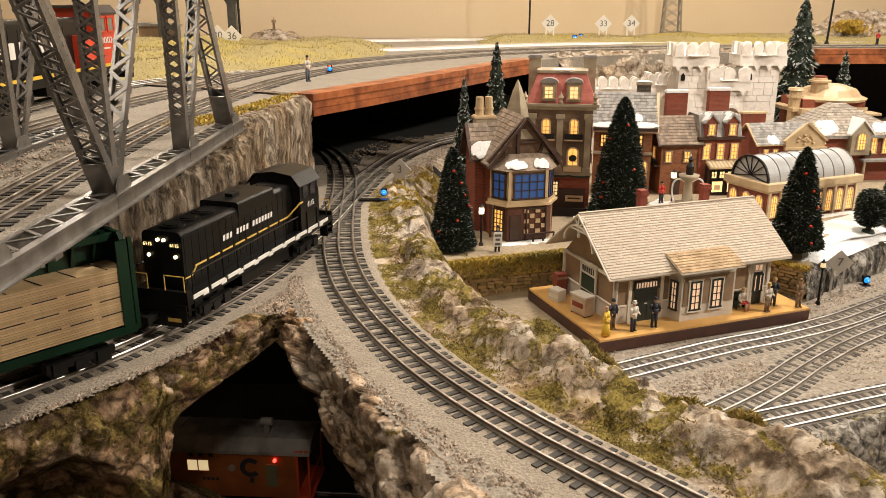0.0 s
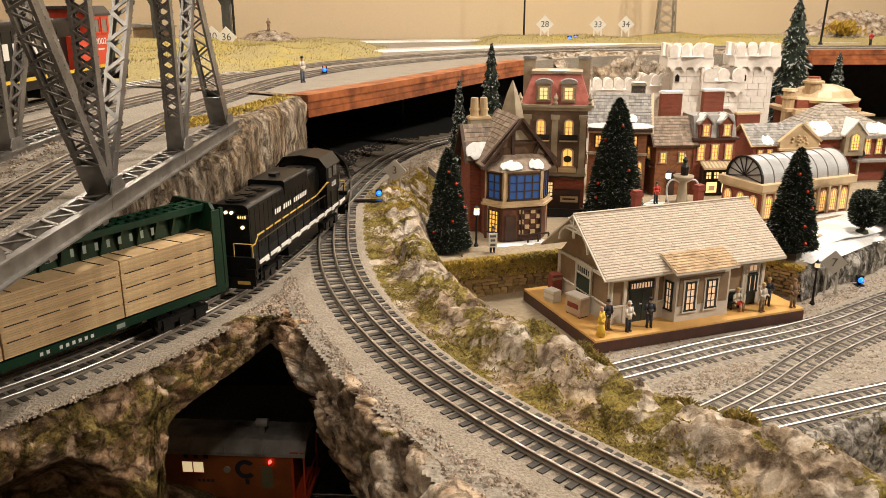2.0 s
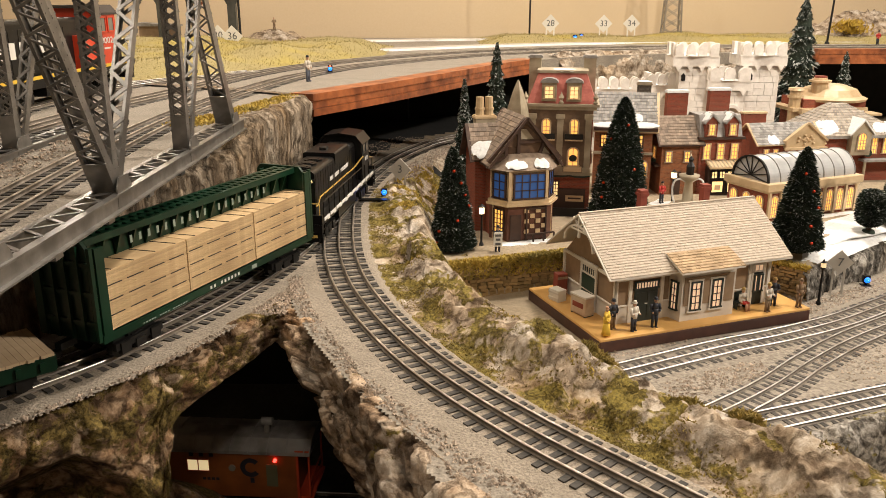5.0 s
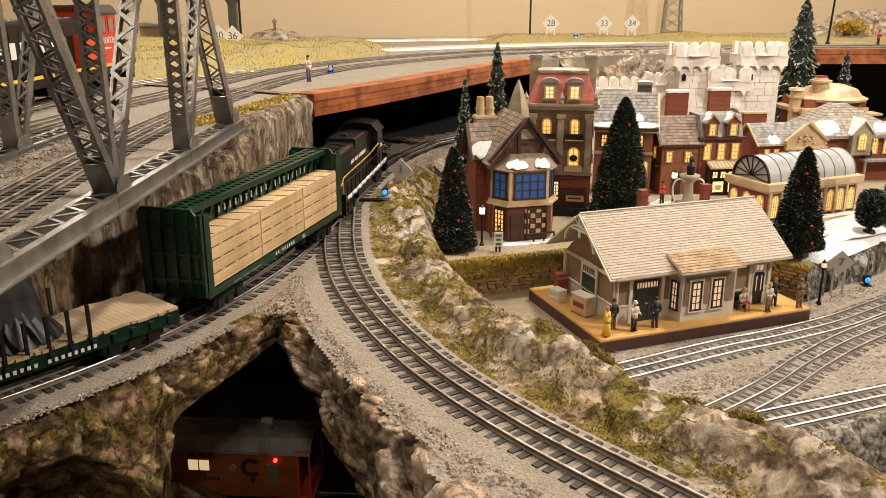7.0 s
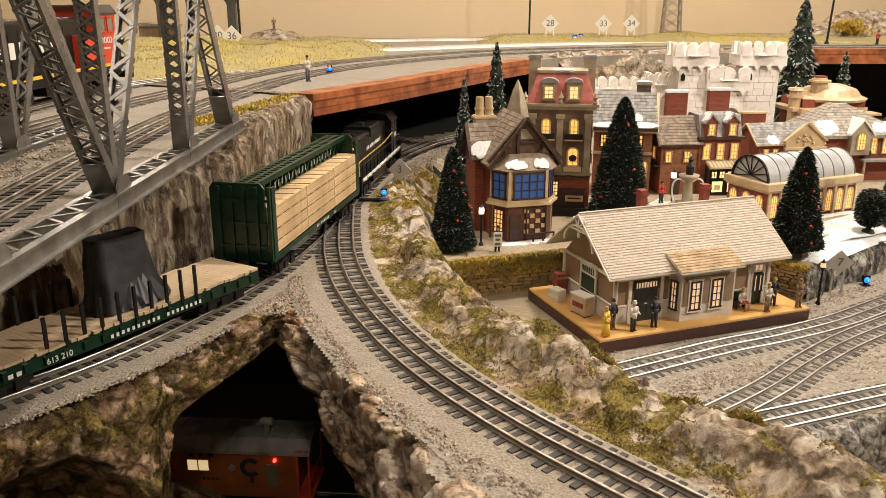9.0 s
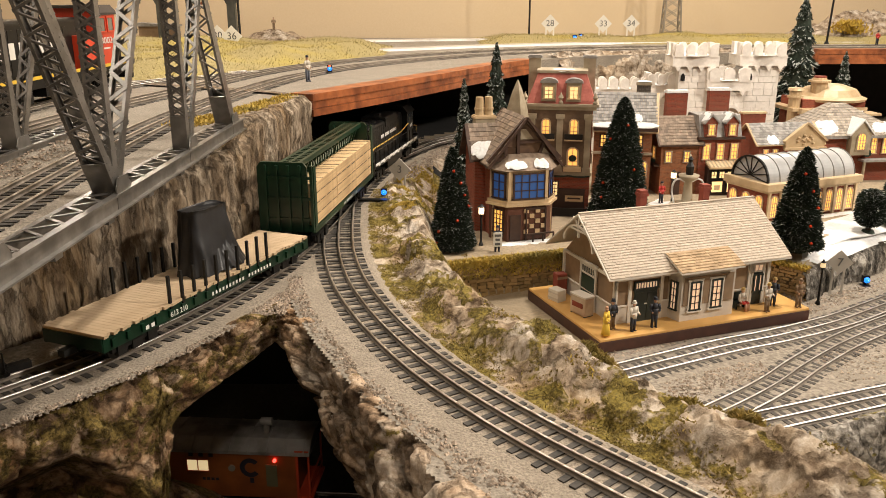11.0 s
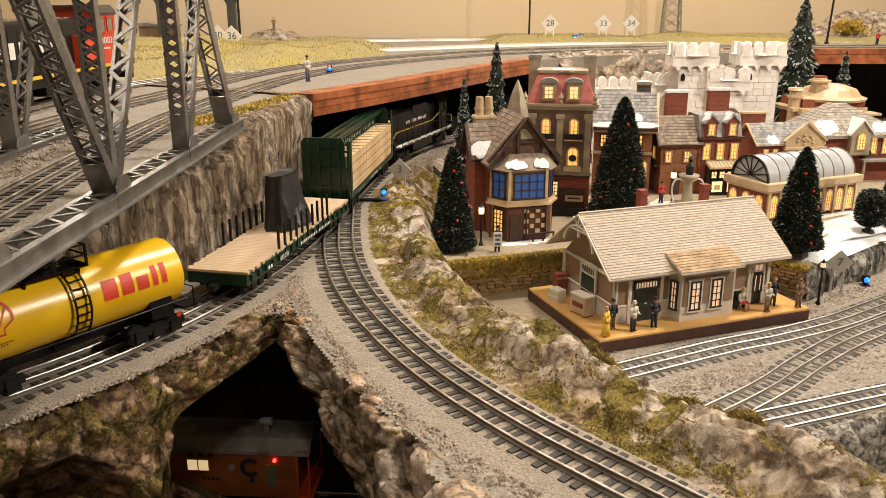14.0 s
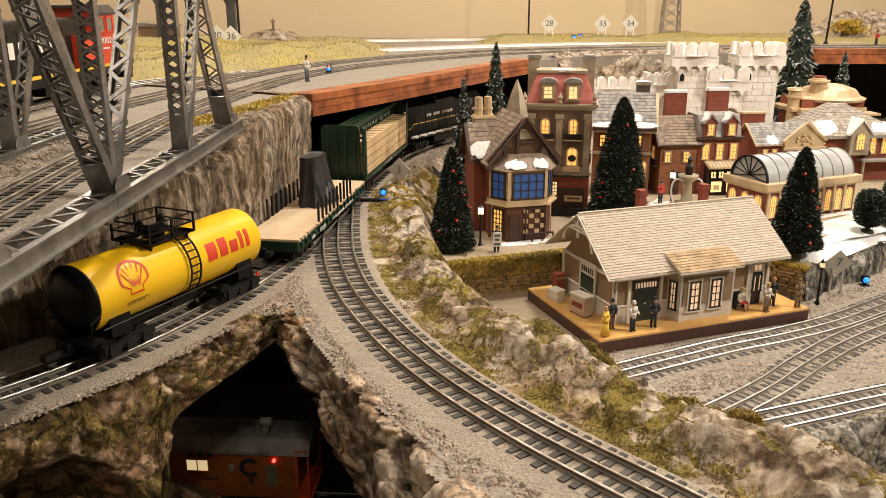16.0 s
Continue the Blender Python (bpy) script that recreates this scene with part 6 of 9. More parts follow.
def snow(e, pts, thick=0.004, seed=1, name="snow_patch"):
    """A soft drift of snow lying over a patch: pts are the corners of a quad on the slope."""
    a, b, c, d = [Vector(p) for p in pts]
    n = (b - a).cross(d - a).normalized()
    if n.z < 0:
        n = -n
    rows = []
    for j in range(11):
        v = j / 10
        row = []
        for i in range(15):
            u = i / 14
            wob = 0.22 * noise.noise(Vector((u * 3, v * 3, seed)))
            uu, vv = u + wob * (1 - abs(2 * u - 1)) , v + wob
            edge = max(0.0, math.sin(math.pi * u) * math.sin(math.pi * v)) ** 0.5
            p = (a * (1 - uu) + b * uu) * (1 - vv) + (d * (1 - uu) + c * uu) * vv
            cx = 1.12 - 0.25 * (abs(2 * u - 1) * abs(2 * v - 1)) ** 1.5
            mid = (a + b + c + d) / 4
            p = mid + (p - mid) * cx
            row.append(p + n * (0.40 * thick * edge * (1 + 0.4 * noise.noise(Vector((u * 4, v * 4, seed + 9)))) - 0.0008))
        rows.append(row)
    return part(name, G().grid(rows), SNOW, e, "white snow drift", smooth=True)


def chimney(e, x, y, z0, z1, w, d, material, cap=CREAM, pots=0):
    c = part("chimney", G().box((x, y, (z0 + z1) / 2), (w, d, z1 - z0)), material, e)
    part("chimney_cap", G().box((x, y, z1), (w + 0.003, d + 0.003, 0.003)).box((x, y, z1 + 0.002), (w + 0.0005, d + 0.0005, 0.002)), cap, c)
    for k in range(pots):
        px = x + (k - (pots - 1) / 2) * w / max(pots, 1)
        part("chimney_pot", G().cyl((px, y, z1 + 0.002), (px, y, z1 + 0.011), 0.0028, 0.0022, 10), cap, c)
    return c


def tudor_shop():
    e = thing("tudor_shop", "ceramic half-timbered shop with blue-lit bay window and snow", "building", pose(0.099, 1.128, TERRACE - 0.001, 0, 0, 14) @ Matrix.Diagonal((1.1, 1.05, 1.0, 1)))
    w = gable(e, -0.036, 0.042, -0.030, 0.050, 0.112, 0.166, "y", BRICK, BROWNROOF, 0.009)
    gable(e, -0.050, 0.0, 0.005, 0.050, 0.112, 0.150, "x", BRICK, BROWNROOF, 0.006, courses=8)
    part("timber_gable", G().prism([(-0.036, 0.110), (0.042, 0.110), (0.003, 0.160)], -0.0325, -0.0300), mat("brown_gable_boards", (0.07, 0.036, 0.02), (0.15, 0.085, 0.045), 90, 0.6, 0, 0.2), e)
    g = G().bar((-0.040, -0.034, 0.111), (0.046, -0.034, 0.111), 0.006).bar((-0.044, -0.034, 0.107), (0.003, -0.034, 0.164), 0.006).bar((0.050, -0.034, 0.107), (0.003, -0.034, 0.164), 0.006)
    g.bar((-0.006, -0.034, 0.112), (-0.006, -0.034, 0.150), 0.004).bar((0.020, -0.034, 0.112), (0.027, -0.034, 0.132), 0.004).bar((-0.022, -0.034, 0.112), (-0.022, -0.034, 0.132), 0.004)
    g.bar((-0.006, -0.034, 0.133), (0.024, -0.034, 0.133), 0.0035)
    part("timber_frame", g, TIMBER, e)
    part("attic_window", G().box((-0.014, -0.0335, 0.121), (0.010, 0.002, 0.012)), DARKPANE, e)
    # two-storey bay
    bay = [(-0.040, -0.028), (-0.024, -0.054), (0.026, -0.054), (0.044, -0.028)]
    part("ground_floor", G().slab(bay, 0, 0.050), mat("brown_panel_boards", (0.09, 0.032, 0.018), (0.15, 0.055, 0.03), 120, 0.6, 0, 0.2), e)
    part("upper_bay", G().slab([(x * 0.95, y) for x, y in bay], 0.056, 0.100), CREAM, e)
    part("ledge", G().slab([(x * 1.13, y * 1.09 + 0.001) for x, y in bay], 0.050, 0.0535).slab([(x * 1.07, y * 1.05) for x, y in bay], 0.0535, 0.058), CREAM, e, "cream moulded ledge")
    roof = [(x * 1.16, y * 1.12 + 0.002) for x, y in bay]
    top = [(-0.030, -0.032), (-0.018, -0.036), (0.020, -0.036), (0.034, -0.032)]
    vs = [(x, y, 0.099) for x, y in roof] + [(x, y, 0.1175) for x, y in top]
    part("bay_roof", G().add(vs, [(0, 1, 5, 4), (1, 2, 6, 5), (2, 3, 7, 6), (4, 5, 6, 7), (3, 2, 1, 0)]), BROWNROOF, e)
    snow(e, [(-0.028, -0.0585, 0.1025), (0.000, -0.0585, 0.1025), (-0.003, -0.047, 0.111), (-0.025, -0.047, 0.111)], 0.004, 3)
    snow(e, [(0.008, -0.0585, 0.1025), (0.028, -0.0585, 0.1025), (0.026, -0.045, 0.112), (0.012, -0.045, 0.112)], 0.004, 5)
    snow(e, [(-0.056, 0.000, 0.113), (-0.034, 0.000, 0.113), (-0.022, 0.022, 0.137), (-0.050, 0.016, 0.130)], 0.004, 6)
    sash(e, 0.003, -0.0545, 0.060, 0.040, 0.034, 4, 3, TIMBER, BLUEPANE, deep=0.002, bar_w=0.0012, label="blue-lit bay window")
    lt = Matrix.Translation((-0.0305, -0.0415, 0)) @ Matrix.Rotation(-1.02, 4, "Z")
    rt = Matrix.Translation((0.0335, -0.0415, 0)) @ Matrix.Rotation(0.97, 4, "Z")
    sash(e, 0, -0.0008, 0.060, 0.020, 0.034, 2, 3, TIMBER, BLUEPANE, lt, deep=0.002, bar_w=0.0012)
    sash(e, 0, -0.0008, 0.060, 0.020, 0.034, 2, 3, TIMBER, BLUEPANE, rt, deep=0.002, bar_w=0.0012)
    for x, y in ((-0.0375, -0.0285), (-0.0228, -0.0552), (0.0247, -0.0552), (0.0415, -0.0285)):
        part("bay_post", G().box((x, y, 0.078), (0.0036, 0.0036, 0.044)), CREAM, e, "cream corner post")
    for x in (-0.0355, 0.0385):
        part("shop_pilaster", G().box((x, -0.0325, 0.025), (0.004, 0.004, 0.050)), CREAM, e)
    part("gable_panel", G().prism([(-0.003, 0.1365), (0.014, 0.1365), (0.004, 0.150), (-0.003, 0.150)], -0.0335, -0.0326), LIMESTONE, e, "tan gable panel")
    part("gable_panel", G().prism([(0.022, 0.1150), (0.036, 0.1150), (0.026, 0.1270)], -0.0335, -0.0326), LIMESTONE, e, "tan gable panel")
    snow(e, [(-0.058, -0.004, 0.110), (-0.030, -0.004, 0.110), (-0.016, 0.020, 0.134), (-0.040, 0.018, 0.132)], 0.004, 17)
    # shop front: dark boards with cream checks
    part("shop_door", G().box((-0.014, -0.0548, 0.020), (0.014, 0.002, 0.036)), TIMBER, e)
    random.seed(5)
    for k, x in enumerate((0.000, 0.0075, 0.015, 0.0225)):
        for j in range(5):
            if (k + j) % 2 == 0:
                part("lit_pane", G().box((x, -0.0550, 0.014 + j * 0.0072), (0.0056, 0.0016, 0.0056)), CREAM, e)
    part("shop_frame", G().box((0.0, -0.0548, 0.024), (0.002, 0.003, 0.046)).box((0.025, -0.0548, 0.024), (0.002, 0.003, 0.046)).box((0.012, -0.0548, 0.0095), (0.026, 0.003, 0.002)).box((0.012, -0.0548, 0.046), (0.026, 0.003, 0.0026)), TIMBER, e)
    sash(e, 0, -0.0008, 0.012, 0.016, 0.032, 3, 5, TIMBER, LIT, lt, deep=0.002)
    part("bench_rail", G().bar((-0.004, -0.066, 0.013), (0.034, -0.062, 0.013), 0.002).bar((0.006, -0.065, 0.0), (0.006, -0.065, 0.013), 0.0018).bar((0.020, -0.0635, 0.0), (0.020, -0.0635, 0.013), 0.0018).bar((0.034, -0.062, 0.0), (0.034, -0.062, 0.013), 0.0018), TIMBER, e)
    snow(e, [(-0.040, -0.074, 0.0015), (0.046, -0.068, 0.0015), (0.046, -0.050, 0.0015), (-0.034, -0.052, 0.0015)], 0.003, 8)
    chimney(e, -0.030, 0.036, 0.120, 0.158, 0.026, 0.014, LIMESTONE, CREAM)
    for x in (-0.036, -0.024):
        part("chimney_flue", G().cyl((x, 0.036, 0.160), (x, 0.036, 0.186), 0.0058, 0.0048, 12).cyl((x, 0.036, 0.168), (x, 0.036, 0.171), 0.0066, 0.0066, 12), CREAM, e)
    part("spire", G().lathe([(0.017, 0.150), (0.014, 0.168), (0.007, 0.192), (0.0008, 0.208)], 4, (0.016, 0.040, 0)), LIMESTONE, e, "tan pyramid spire")


def mansard_house():
    e = thing("mansard_townhouse", "tall ceramic townhouse with red mansard roof and lit arched windows", "building", pose(0.185, 1.262, TERRACE - 0.001, 0, 0, -9) @ Matrix.Diagonal((1.22, 1.1, 1.0, 1)))
    x0, x1, y0, y1 = -0.042, 0.036, -0.036, 0.036
    part("wall", G().box(((x0 + x1) / 2, 0, 0.0825), (x1 - x0, y1 - y0, 0.165)), BRICK, e)
    part("facade", G().box(((x0 + x1) / 2, y0 - 0.001, 0.112), (x1 - x0 - 0.002, 0.004, 0.106)), mat("brown_facade_paint", (0.10, 0.060, 0.034), (0.19, 0.12, 0.07), 90, 0.6, 0, 0.2, 30), e, "dark brown facade")
    part("cornice", G().box(((x0 + x1) / 2, -0.001, 0.1665), (x1 - x0 + 0.014, y1 - y0 + 0.014, 0.004)).box(((x0 + x1) / 2, -0.001, 0.162), (x1 - x0 + 0.008, y1 - y0 + 0.008, 0.005)), LIMESTONE, e)
    part("string_course", G().box(((x0 + x1) / 2, y0 - 0.003, 0.064), (x1 - x0 + 0.004, 0.006, 0.005)), LIMESTONE, e)
    vs = [(x0 - 0.003, y0 - 0.003, 0.1685), (x1 + 0.003, y0 - 0.003, 0.1685), (x1 + 0.003, y1 + 0.003, 0.1685), (x0 - 0.003, y1 + 0.003, 0.1685)]
    tp = [(x0 + 0.010, y0 + 0.012, 0.212), (x1 - 0.010, y0 + 0.012, 0.212), (x1 - 0.010, y1 - 0.012, 0.212), (x0 + 0.010, y1 - 0.012, 0.212)]
    part("mansard_roof", G().add(vs + tp, [(0, 1, 5, 4), (1, 2, 6, 5), (2, 3, 7, 6), (3, 0, 4, 7), (4, 5, 6, 7)]), REDROOF, e, "pinkish red scalloped mansard roof")
    part("roof_curb", G().box(((x0 + x1) / 2, 0, 0.2135), (x1 - x0 - 0.016, y1 - y0 - 0.020, 0.004)), LIMESTONE, e)
    snow(e, [(-0.020, -0.0245, 0.215), (0.016, -0.0245, 0.215), (0.014, 0.010, 0.216), (-0.018, 0.010, 0.216)], 0.003, 2)
    for x in (-0.018, 0.012):
        d = part("dormer", G().box((x, y0 + 0.004, 0.186), (0.018, 0.018, 0.028)), LIMESTONE, e)
        part("dormer_roof", G().prism([(x + 0.011 * math.cos(a), 0.199 + 0.007 * math.sin(a)) for a in np.linspace(0, math.pi, 9)], y0 - 0.007, y0 + 0.016), SLATE, d)
        sash(d, x, y0 - 0.005, 0.176, 0.011, 0.018, 2, 3, CREAM, LITPALE)
    for x in (x0 - 0.004, x1 + 0.002, -0.003):
        part("urn", G().lathe([(0.002, 0), (0.003, 0.003), (0.0012, 0.006), (0.0034, 0.010), (0.0012, 0.015), (0.0003, 0.018)], 10, (x, y0 - 0.006, 0.168)), LIMESTONE, e)
    for x in (-0.037, -0.003, 0.031):
        p = part("pilaster", G().box((x, y0 - 0.004, 0.107), (0.0075, 0.004, 0.086)).box((x, y0 - 0.0045, 0.150), (0.0105, 0.006, 0.007)).box((x, y0 - 0.0045, 0.070), (0.0100, 0.005, 0.007)), LIMESTONE, e)
    for x in (-0.020, 0.014):
        sash(e, x, y0 - 0.003, 0.122, 0.010, 0.019, 2, 3, CREAM, LIT, arched=True)
        part("balcony", G().box((x, y0 - 0.007, 0.1175), (0.022, 0.007, 0.0015)).box((x, y0 - 0.0105, 0.1215), (0.022, 0.001, 0.007)), IRON, e, "black iron balcony")
        part("balcony_sill", G().box((x, y0 - 0.007, 0.1155), (0.022, 0.0075, 0.002)), CREAM, e)
        sash(e, x, y0 - 0.003, 0.076, 0.013, 0.021, 2, 3, CREAM, LIT, arched=True)
    part("bay_sill", G().box((0.014, y0 - 0.006, 0.0715), (0.022, 0.008, 0.007)), CREAM, e)
    part("wreath", G().lathe([(0.0022, -0.001), (0.0050, -0.001), (0.0050, 0.001), (0.0022, 0.001)], 12, m=Matrix.Translation((0.014, y0 - 0.0065, 0.088)) @ Matrix.Rotation(math.pi / 2, 4, "X")), CONIFER, e)
    g = G()
    for k in range(15):
        a, b = x0 + (x1 - x0) * k / 15, x0 + (x1 - x0) * (k + 1) / 15
        g.bar((a, y0 - 0.007, 0.0615 - 0.002 * abs(math.sin(k * 0.63))), (b, y0 - 0.007, 0.0615 - 0.002 * abs(math.sin((k + 1) * 0.63))), 0.002)
    part("garland", g, CONIFER, e, "green garland")
    part("door_front", G().box((-0.004, y0 - 0.002, 0.020), (0.07, 0.004, 0.040)), TIMBER, e)
    part("sign_board", G().box((0.018, y0 - 0.006, 0.026), (0.022, 0.002, 0.009)), CREAM, e, "cream sign with dark bars")
    part("sign_bars", G().box((0.018, y0 - 0.0072, 0.0265), (0.016, 0.0005, 0.0025)), TIMBER, e)
    sash(e, -0.006, y0 - 0.0045, 0.030, 0.008, 0.022, 2, 4, TIMBER, LITPALE)
    part("porch_column", G().cyl((-0.022, y0 - 0.006, 0), (-0.022, y0 - 0.006, 0.040), 0.003, n=12).box((-0.022, y0 - 0.006, 0.041), (0.009, 0.008, 0.003)), LIMESTONE, e)
    part("area_rail", G().box((0.012, y0 - 0.022, 0.008), (0.05, 0.0012, 0.012)).box((0.012, y0 - 0.022, 0.0145), (0.052, 0.002, 0.001)), IRON, e)
    sd = face(x1, 0, EAST)
    for x, z in ((-0.020, 0.118), (-0.020, 0.078), (0.0, 0.078), (0.014, 0.118)):
        sash(e, x, -0.0004, z, 0.006, 0.014, 1, 3, LIMESTONE, LIT, sd)
    for x in (x0 + 0.004, x1 - 0.006):
        chimney(e, x, 0.02, 0.17, 0.232, 0.015, 0.014, LIMESTONE, SLATE)
    part("lantern", G().box((x1 + 0.012, y0 - 0.010, 0.060), (0.006, 0.006, 0.009)), glow("lantern_glow", (1.0, 0.85, 0.6), 5.0), e, "glowing lantern")


def slate_house():
    e = thing("slate_roof_house", "brick ceramic house with snowy grey slate roof and lit windows", "building", pose(0.300, 1.37, TERRACE - 0.001, 0, 0, -10))
    gable(e, -0.045, 0.048, -0.036, 0.036, 0.118, 0.168, "x", BRICK2, SLATE, 0.007, CREAM, 12)
    part("eave", G().box((0.0015, -0.041, 0.114), (0.108, 0.008, 0.005)), TIMBER, e)
    snow(e, [(-0.048, -0.044, 0.117), (0.054, -0.044, 0.117), (0.050, -0.035, 0.125), (-0.044, -0.036, 0.124)], 0.004, 4)
    snow(e, [(0.0, -0.03, 0.130), (0.03, -0.036, 0.124), (0.03, -0.02, 0.141), (0.0, -0.015, 0.147)], 0.003, 7)
    for x in (-0.03, 0.0, 0.028):
        sash(e, x, -0.0365, 0.084, 0.010, 0.020, 2, 3, TIMBER, LIT)
    part("string_course", G().box((0.0015, -0.038, 0.074), (0.096, 0.004, 0.004)), LIMESTONE, e)
    for x in (0.020, 0.037):
        sash(e, x, -0.0365, 0.034, 0.011, 0.022, 2, 3, LIMESTONE, LIT if x > 0.03 else DARKPANE, arched=True)
    chimney(e, 0.032, 0.01, 0.150, 0.182, 0.022, 0.016, masonry("grey_stone_stack", (0.12, 0.10, 0.08), (0.22, 0.19, 0.15), (0.08, 0.07, 0.06), 0.006, 0.004), LIMESTONE)
    snow(e, [(0.021, 0.002, 0.187), (0.043, 0.002, 0.187), (0.043, 0.018, 0.187), (0.021, 0.018, 0.187)], 0.003, 11)


def brick_shop():
    e = thing("brick_shop", "red brick ceramic shop with dormers, tall chimneys and glowing storefront", "building", pose(0.425, 1.385, TERRACE - 0.001, 0, 0, 6))
    gable(e, -0.066, -0.002, -0.034, 0.034, 0.090, 0.128, "x", BRICK2, BROWNROOF, 0.006, TIMBER, 10)
    part("wall", G().box((0.034, 0.0, 0.047), (0.072, 0.072, 0.094)), BRICK, e)
    part("cornice", G().box((0.034, -0.001, 0.0955), (0.080, 0.080, 0.004)), TIMBER, e)
    r = part("mansard_roof", G().prism([(-0.036, 0.097), (0.036, 0.097), (0.022, 0.132), (-0.022, 0.132)], -0.002, 0.070, YZ), SLATE, e, "snow-dusted grey slate roof")
    for x in (0.014, 0.050):
        d = part("dormer", G().prism([(x - 0.010, 0.098), (x + 0.010, 0.098), (x + 0.010, 0.122), (x, 0.132), (x - 0.010, 0.122)], -0.040, -0.01), BRICK, e)
        part("dormer_roof", G().prism([(x - 0.013, 0.119), (x, 0.133), (x + 0.013, 0.119), (x + 0.013, 0.122), (x, 0.137), (x - 0.013, 0.122)], -0.042, -0.006), SLATE, d)
        sash(d, x, -0.0405, 0.101, 0.010, 0.018, 2, 3, CREAM, LIT)
        snow(d, [(x - 0.013, -0.041, 0.1225), (x, -0.041, 0.1375), (x, -0.008, 0.1375), (x - 0.013, -0.008, 0.1225)], 0.0025, 3)
    for x in (0.010, 0.034, 0.058):
        sash(e, x, -0.0365, 0.060, 0.011, 0.026, 2, 4, CREAM, LIT)
    part("awning", G().prism([(-0.056, 0.050), (-0.036, 0.058), (-0.036, 0.055), (-0.056, 0.047)], 0.010, 0.074, YZ), CREAM, e, "cream striped awning")
    g = G()
    for x in np.arange(0.012, 0.073, 0.0065):
        g.bar((x, -0.056, 0.0508), (x, -0.036, 0.0588), 0.0022, 0.0006)
    part("awning_stripe", g, LIMESTONE, e)
    part("storefront", G().box((0.042, -0.042, 0.024), (0.062, 0.014, 0.048)), TIMBER, e, "dark timber storefront")
    for k in range(4):
        sash(e, 0.0215 + k * 0.0135, -0.0495, 0.030, 0.0105, 0.0125, 2, 2, IRON, LITPALE)
    for k in range(2):
        sash(e, 0.028 + k * 0.027, -0.0495, 0.006, 0.021, 0.020, 1, 1, IRON, LITPALE)
        part("poster", G().box((0.028 + k * 0.027, -0.0515, 0.015), (0.010, 0.0005, 0.008)), CREAM, e)
    for x in (-0.054, -0.022):
        sash(e, x, -0.0345, 0.056, 0.010, 0.018, 2, 3, LIMESTONE, LIT)
    part("door", G().box((-0.038, -0.0352, 0.020), (0.014, 0.002, 0.040)), TIMBER, e)
    sd = face(-0.066, 0, WEST)
    sash(e, 0.004, -0.0004, 0.058, 0.011, 0.020, 2, 3, CREAM, LIT, sd)
    part("flower_box", G().box((0.004, -0.004, 0.055), (0.016, 0.006, 0.004), sd), CONIFER, e)
    part("shop_hood", G().prism([(-0.03, 0.048), (0.03, 0.048), (0.03, 0.051), (-0.03, 0.051)], -0.075, -0.066, YZ), TIMBER, e)
    chimney(e, -0.026, 0.022, 0.10, 0.166, 0.036, 0.012, BRICK, SNOW)
    chimney(e, 0.052, 0.030, 0.10, 0.168, 0.036, 0.012, BRICK, SNOW)


def conservatory():
    e = thing("conservatory", "cream and brick ceramic hall with a pale barrel glass roof", "building", pose(0.477, 1.172, TERRACE - 0.001, 0, 0, 23) @ Matrix.Diagonal((0.97, 0.97, 0.95, 1)))
    L, W, h = 0.185, 0.085, 0.050
    part("wall", G().box((L / 2, W / 2, h / 2), (L, W, h)), BRICK, e)
    part("parapet", G().box((L / 2, W / 2, h + 0.0045), (L + 0.012, W + 0.012, 0.012)).box((L / 2, W / 2, h - 0.003), (L + 0.006, W + 0.006, 0.004)), CREAM, e, "cream parapet band", bevel=0.001)
    vault = mat("frosted_vault_glass", (0.33, 0.333, 0.335), (0.41, 0.413, 0.415), 50, 0.25, 0, 0.02, 20, (0.48, 0.48, 0.48))
    r = W / 2 - 0.004
    z0 = h + 0.0105
    part("vault", G().prism([(W / 2 + r * math.cos(a), z0 + r * 0.95 * math.sin(a)) for a in np.linspace(0, math.pi, 25)], 0.004, L - 0.004, YZ), vault, e, "frosted barrel glass roof", smooth=False)
    for x in np.linspace(0.004, L - 0.004, 9):
        g = G()
        pts = [(W / 2 + (r + 0.0006) * math.cos(a), z0 + (r + 0.0006) * 0.95 * math.sin(a)) for a in np.linspace(0, math.pi, 17)]
        for p, q in zip(pts[:-1], pts[1:]):
            g.bar((x, *p), (x, *q), 0.0012)
        part("rib", g, SLATE, e)
    g = G()
    for a in np.linspace(0, math.pi, 9):
        g.bar((0.003, W / 2, z0 + 0.006), (0.003, W / 2 + r * math.cos(a), z0 + r * 0.95 * math.sin(a)), 0.0012)
    pts = [(W / 2 + r * math.cos(a), z0 + r * 0.95 * math.sin(a)) for a in np.linspace(0, math.pi, 17)]
    for p, q in zip(pts[:-1], pts[1:]):
        g.bar((0.0025, *p), (0.0025, *q), 0.003)
    part("fan_light", g, IRON, e, "black fan-shaped end tracery")
    for x in np.linspace(0.014, L - 0.014, 8):
        sash(e, x, -0.0004, 0.006, 0.013, 0.028, 3, 5, CREAM, LIT, arched=True)
    for x in np.linspace(0.003, L - 0.003, 9):
        part("pier", G().box((x, -0.0015, h / 2), (0.004, 0.004, h)), CREAM, e)
    sd = face(0, W / 2, WEST)
    for x in (-0.028, 0, 0.028):
        sash(e, x, -0.0004, 0.008, 0.015, 0.024, 3, 4, CREAM, LIT, sd, arched=True)
    snow(e, [(-0.010, -0.020, 0.0015), (L, -0.020, 0.0015), (L, -0.003, 0.0015), (-0.010, -0.003, 0.0015)], 0.003, 14)


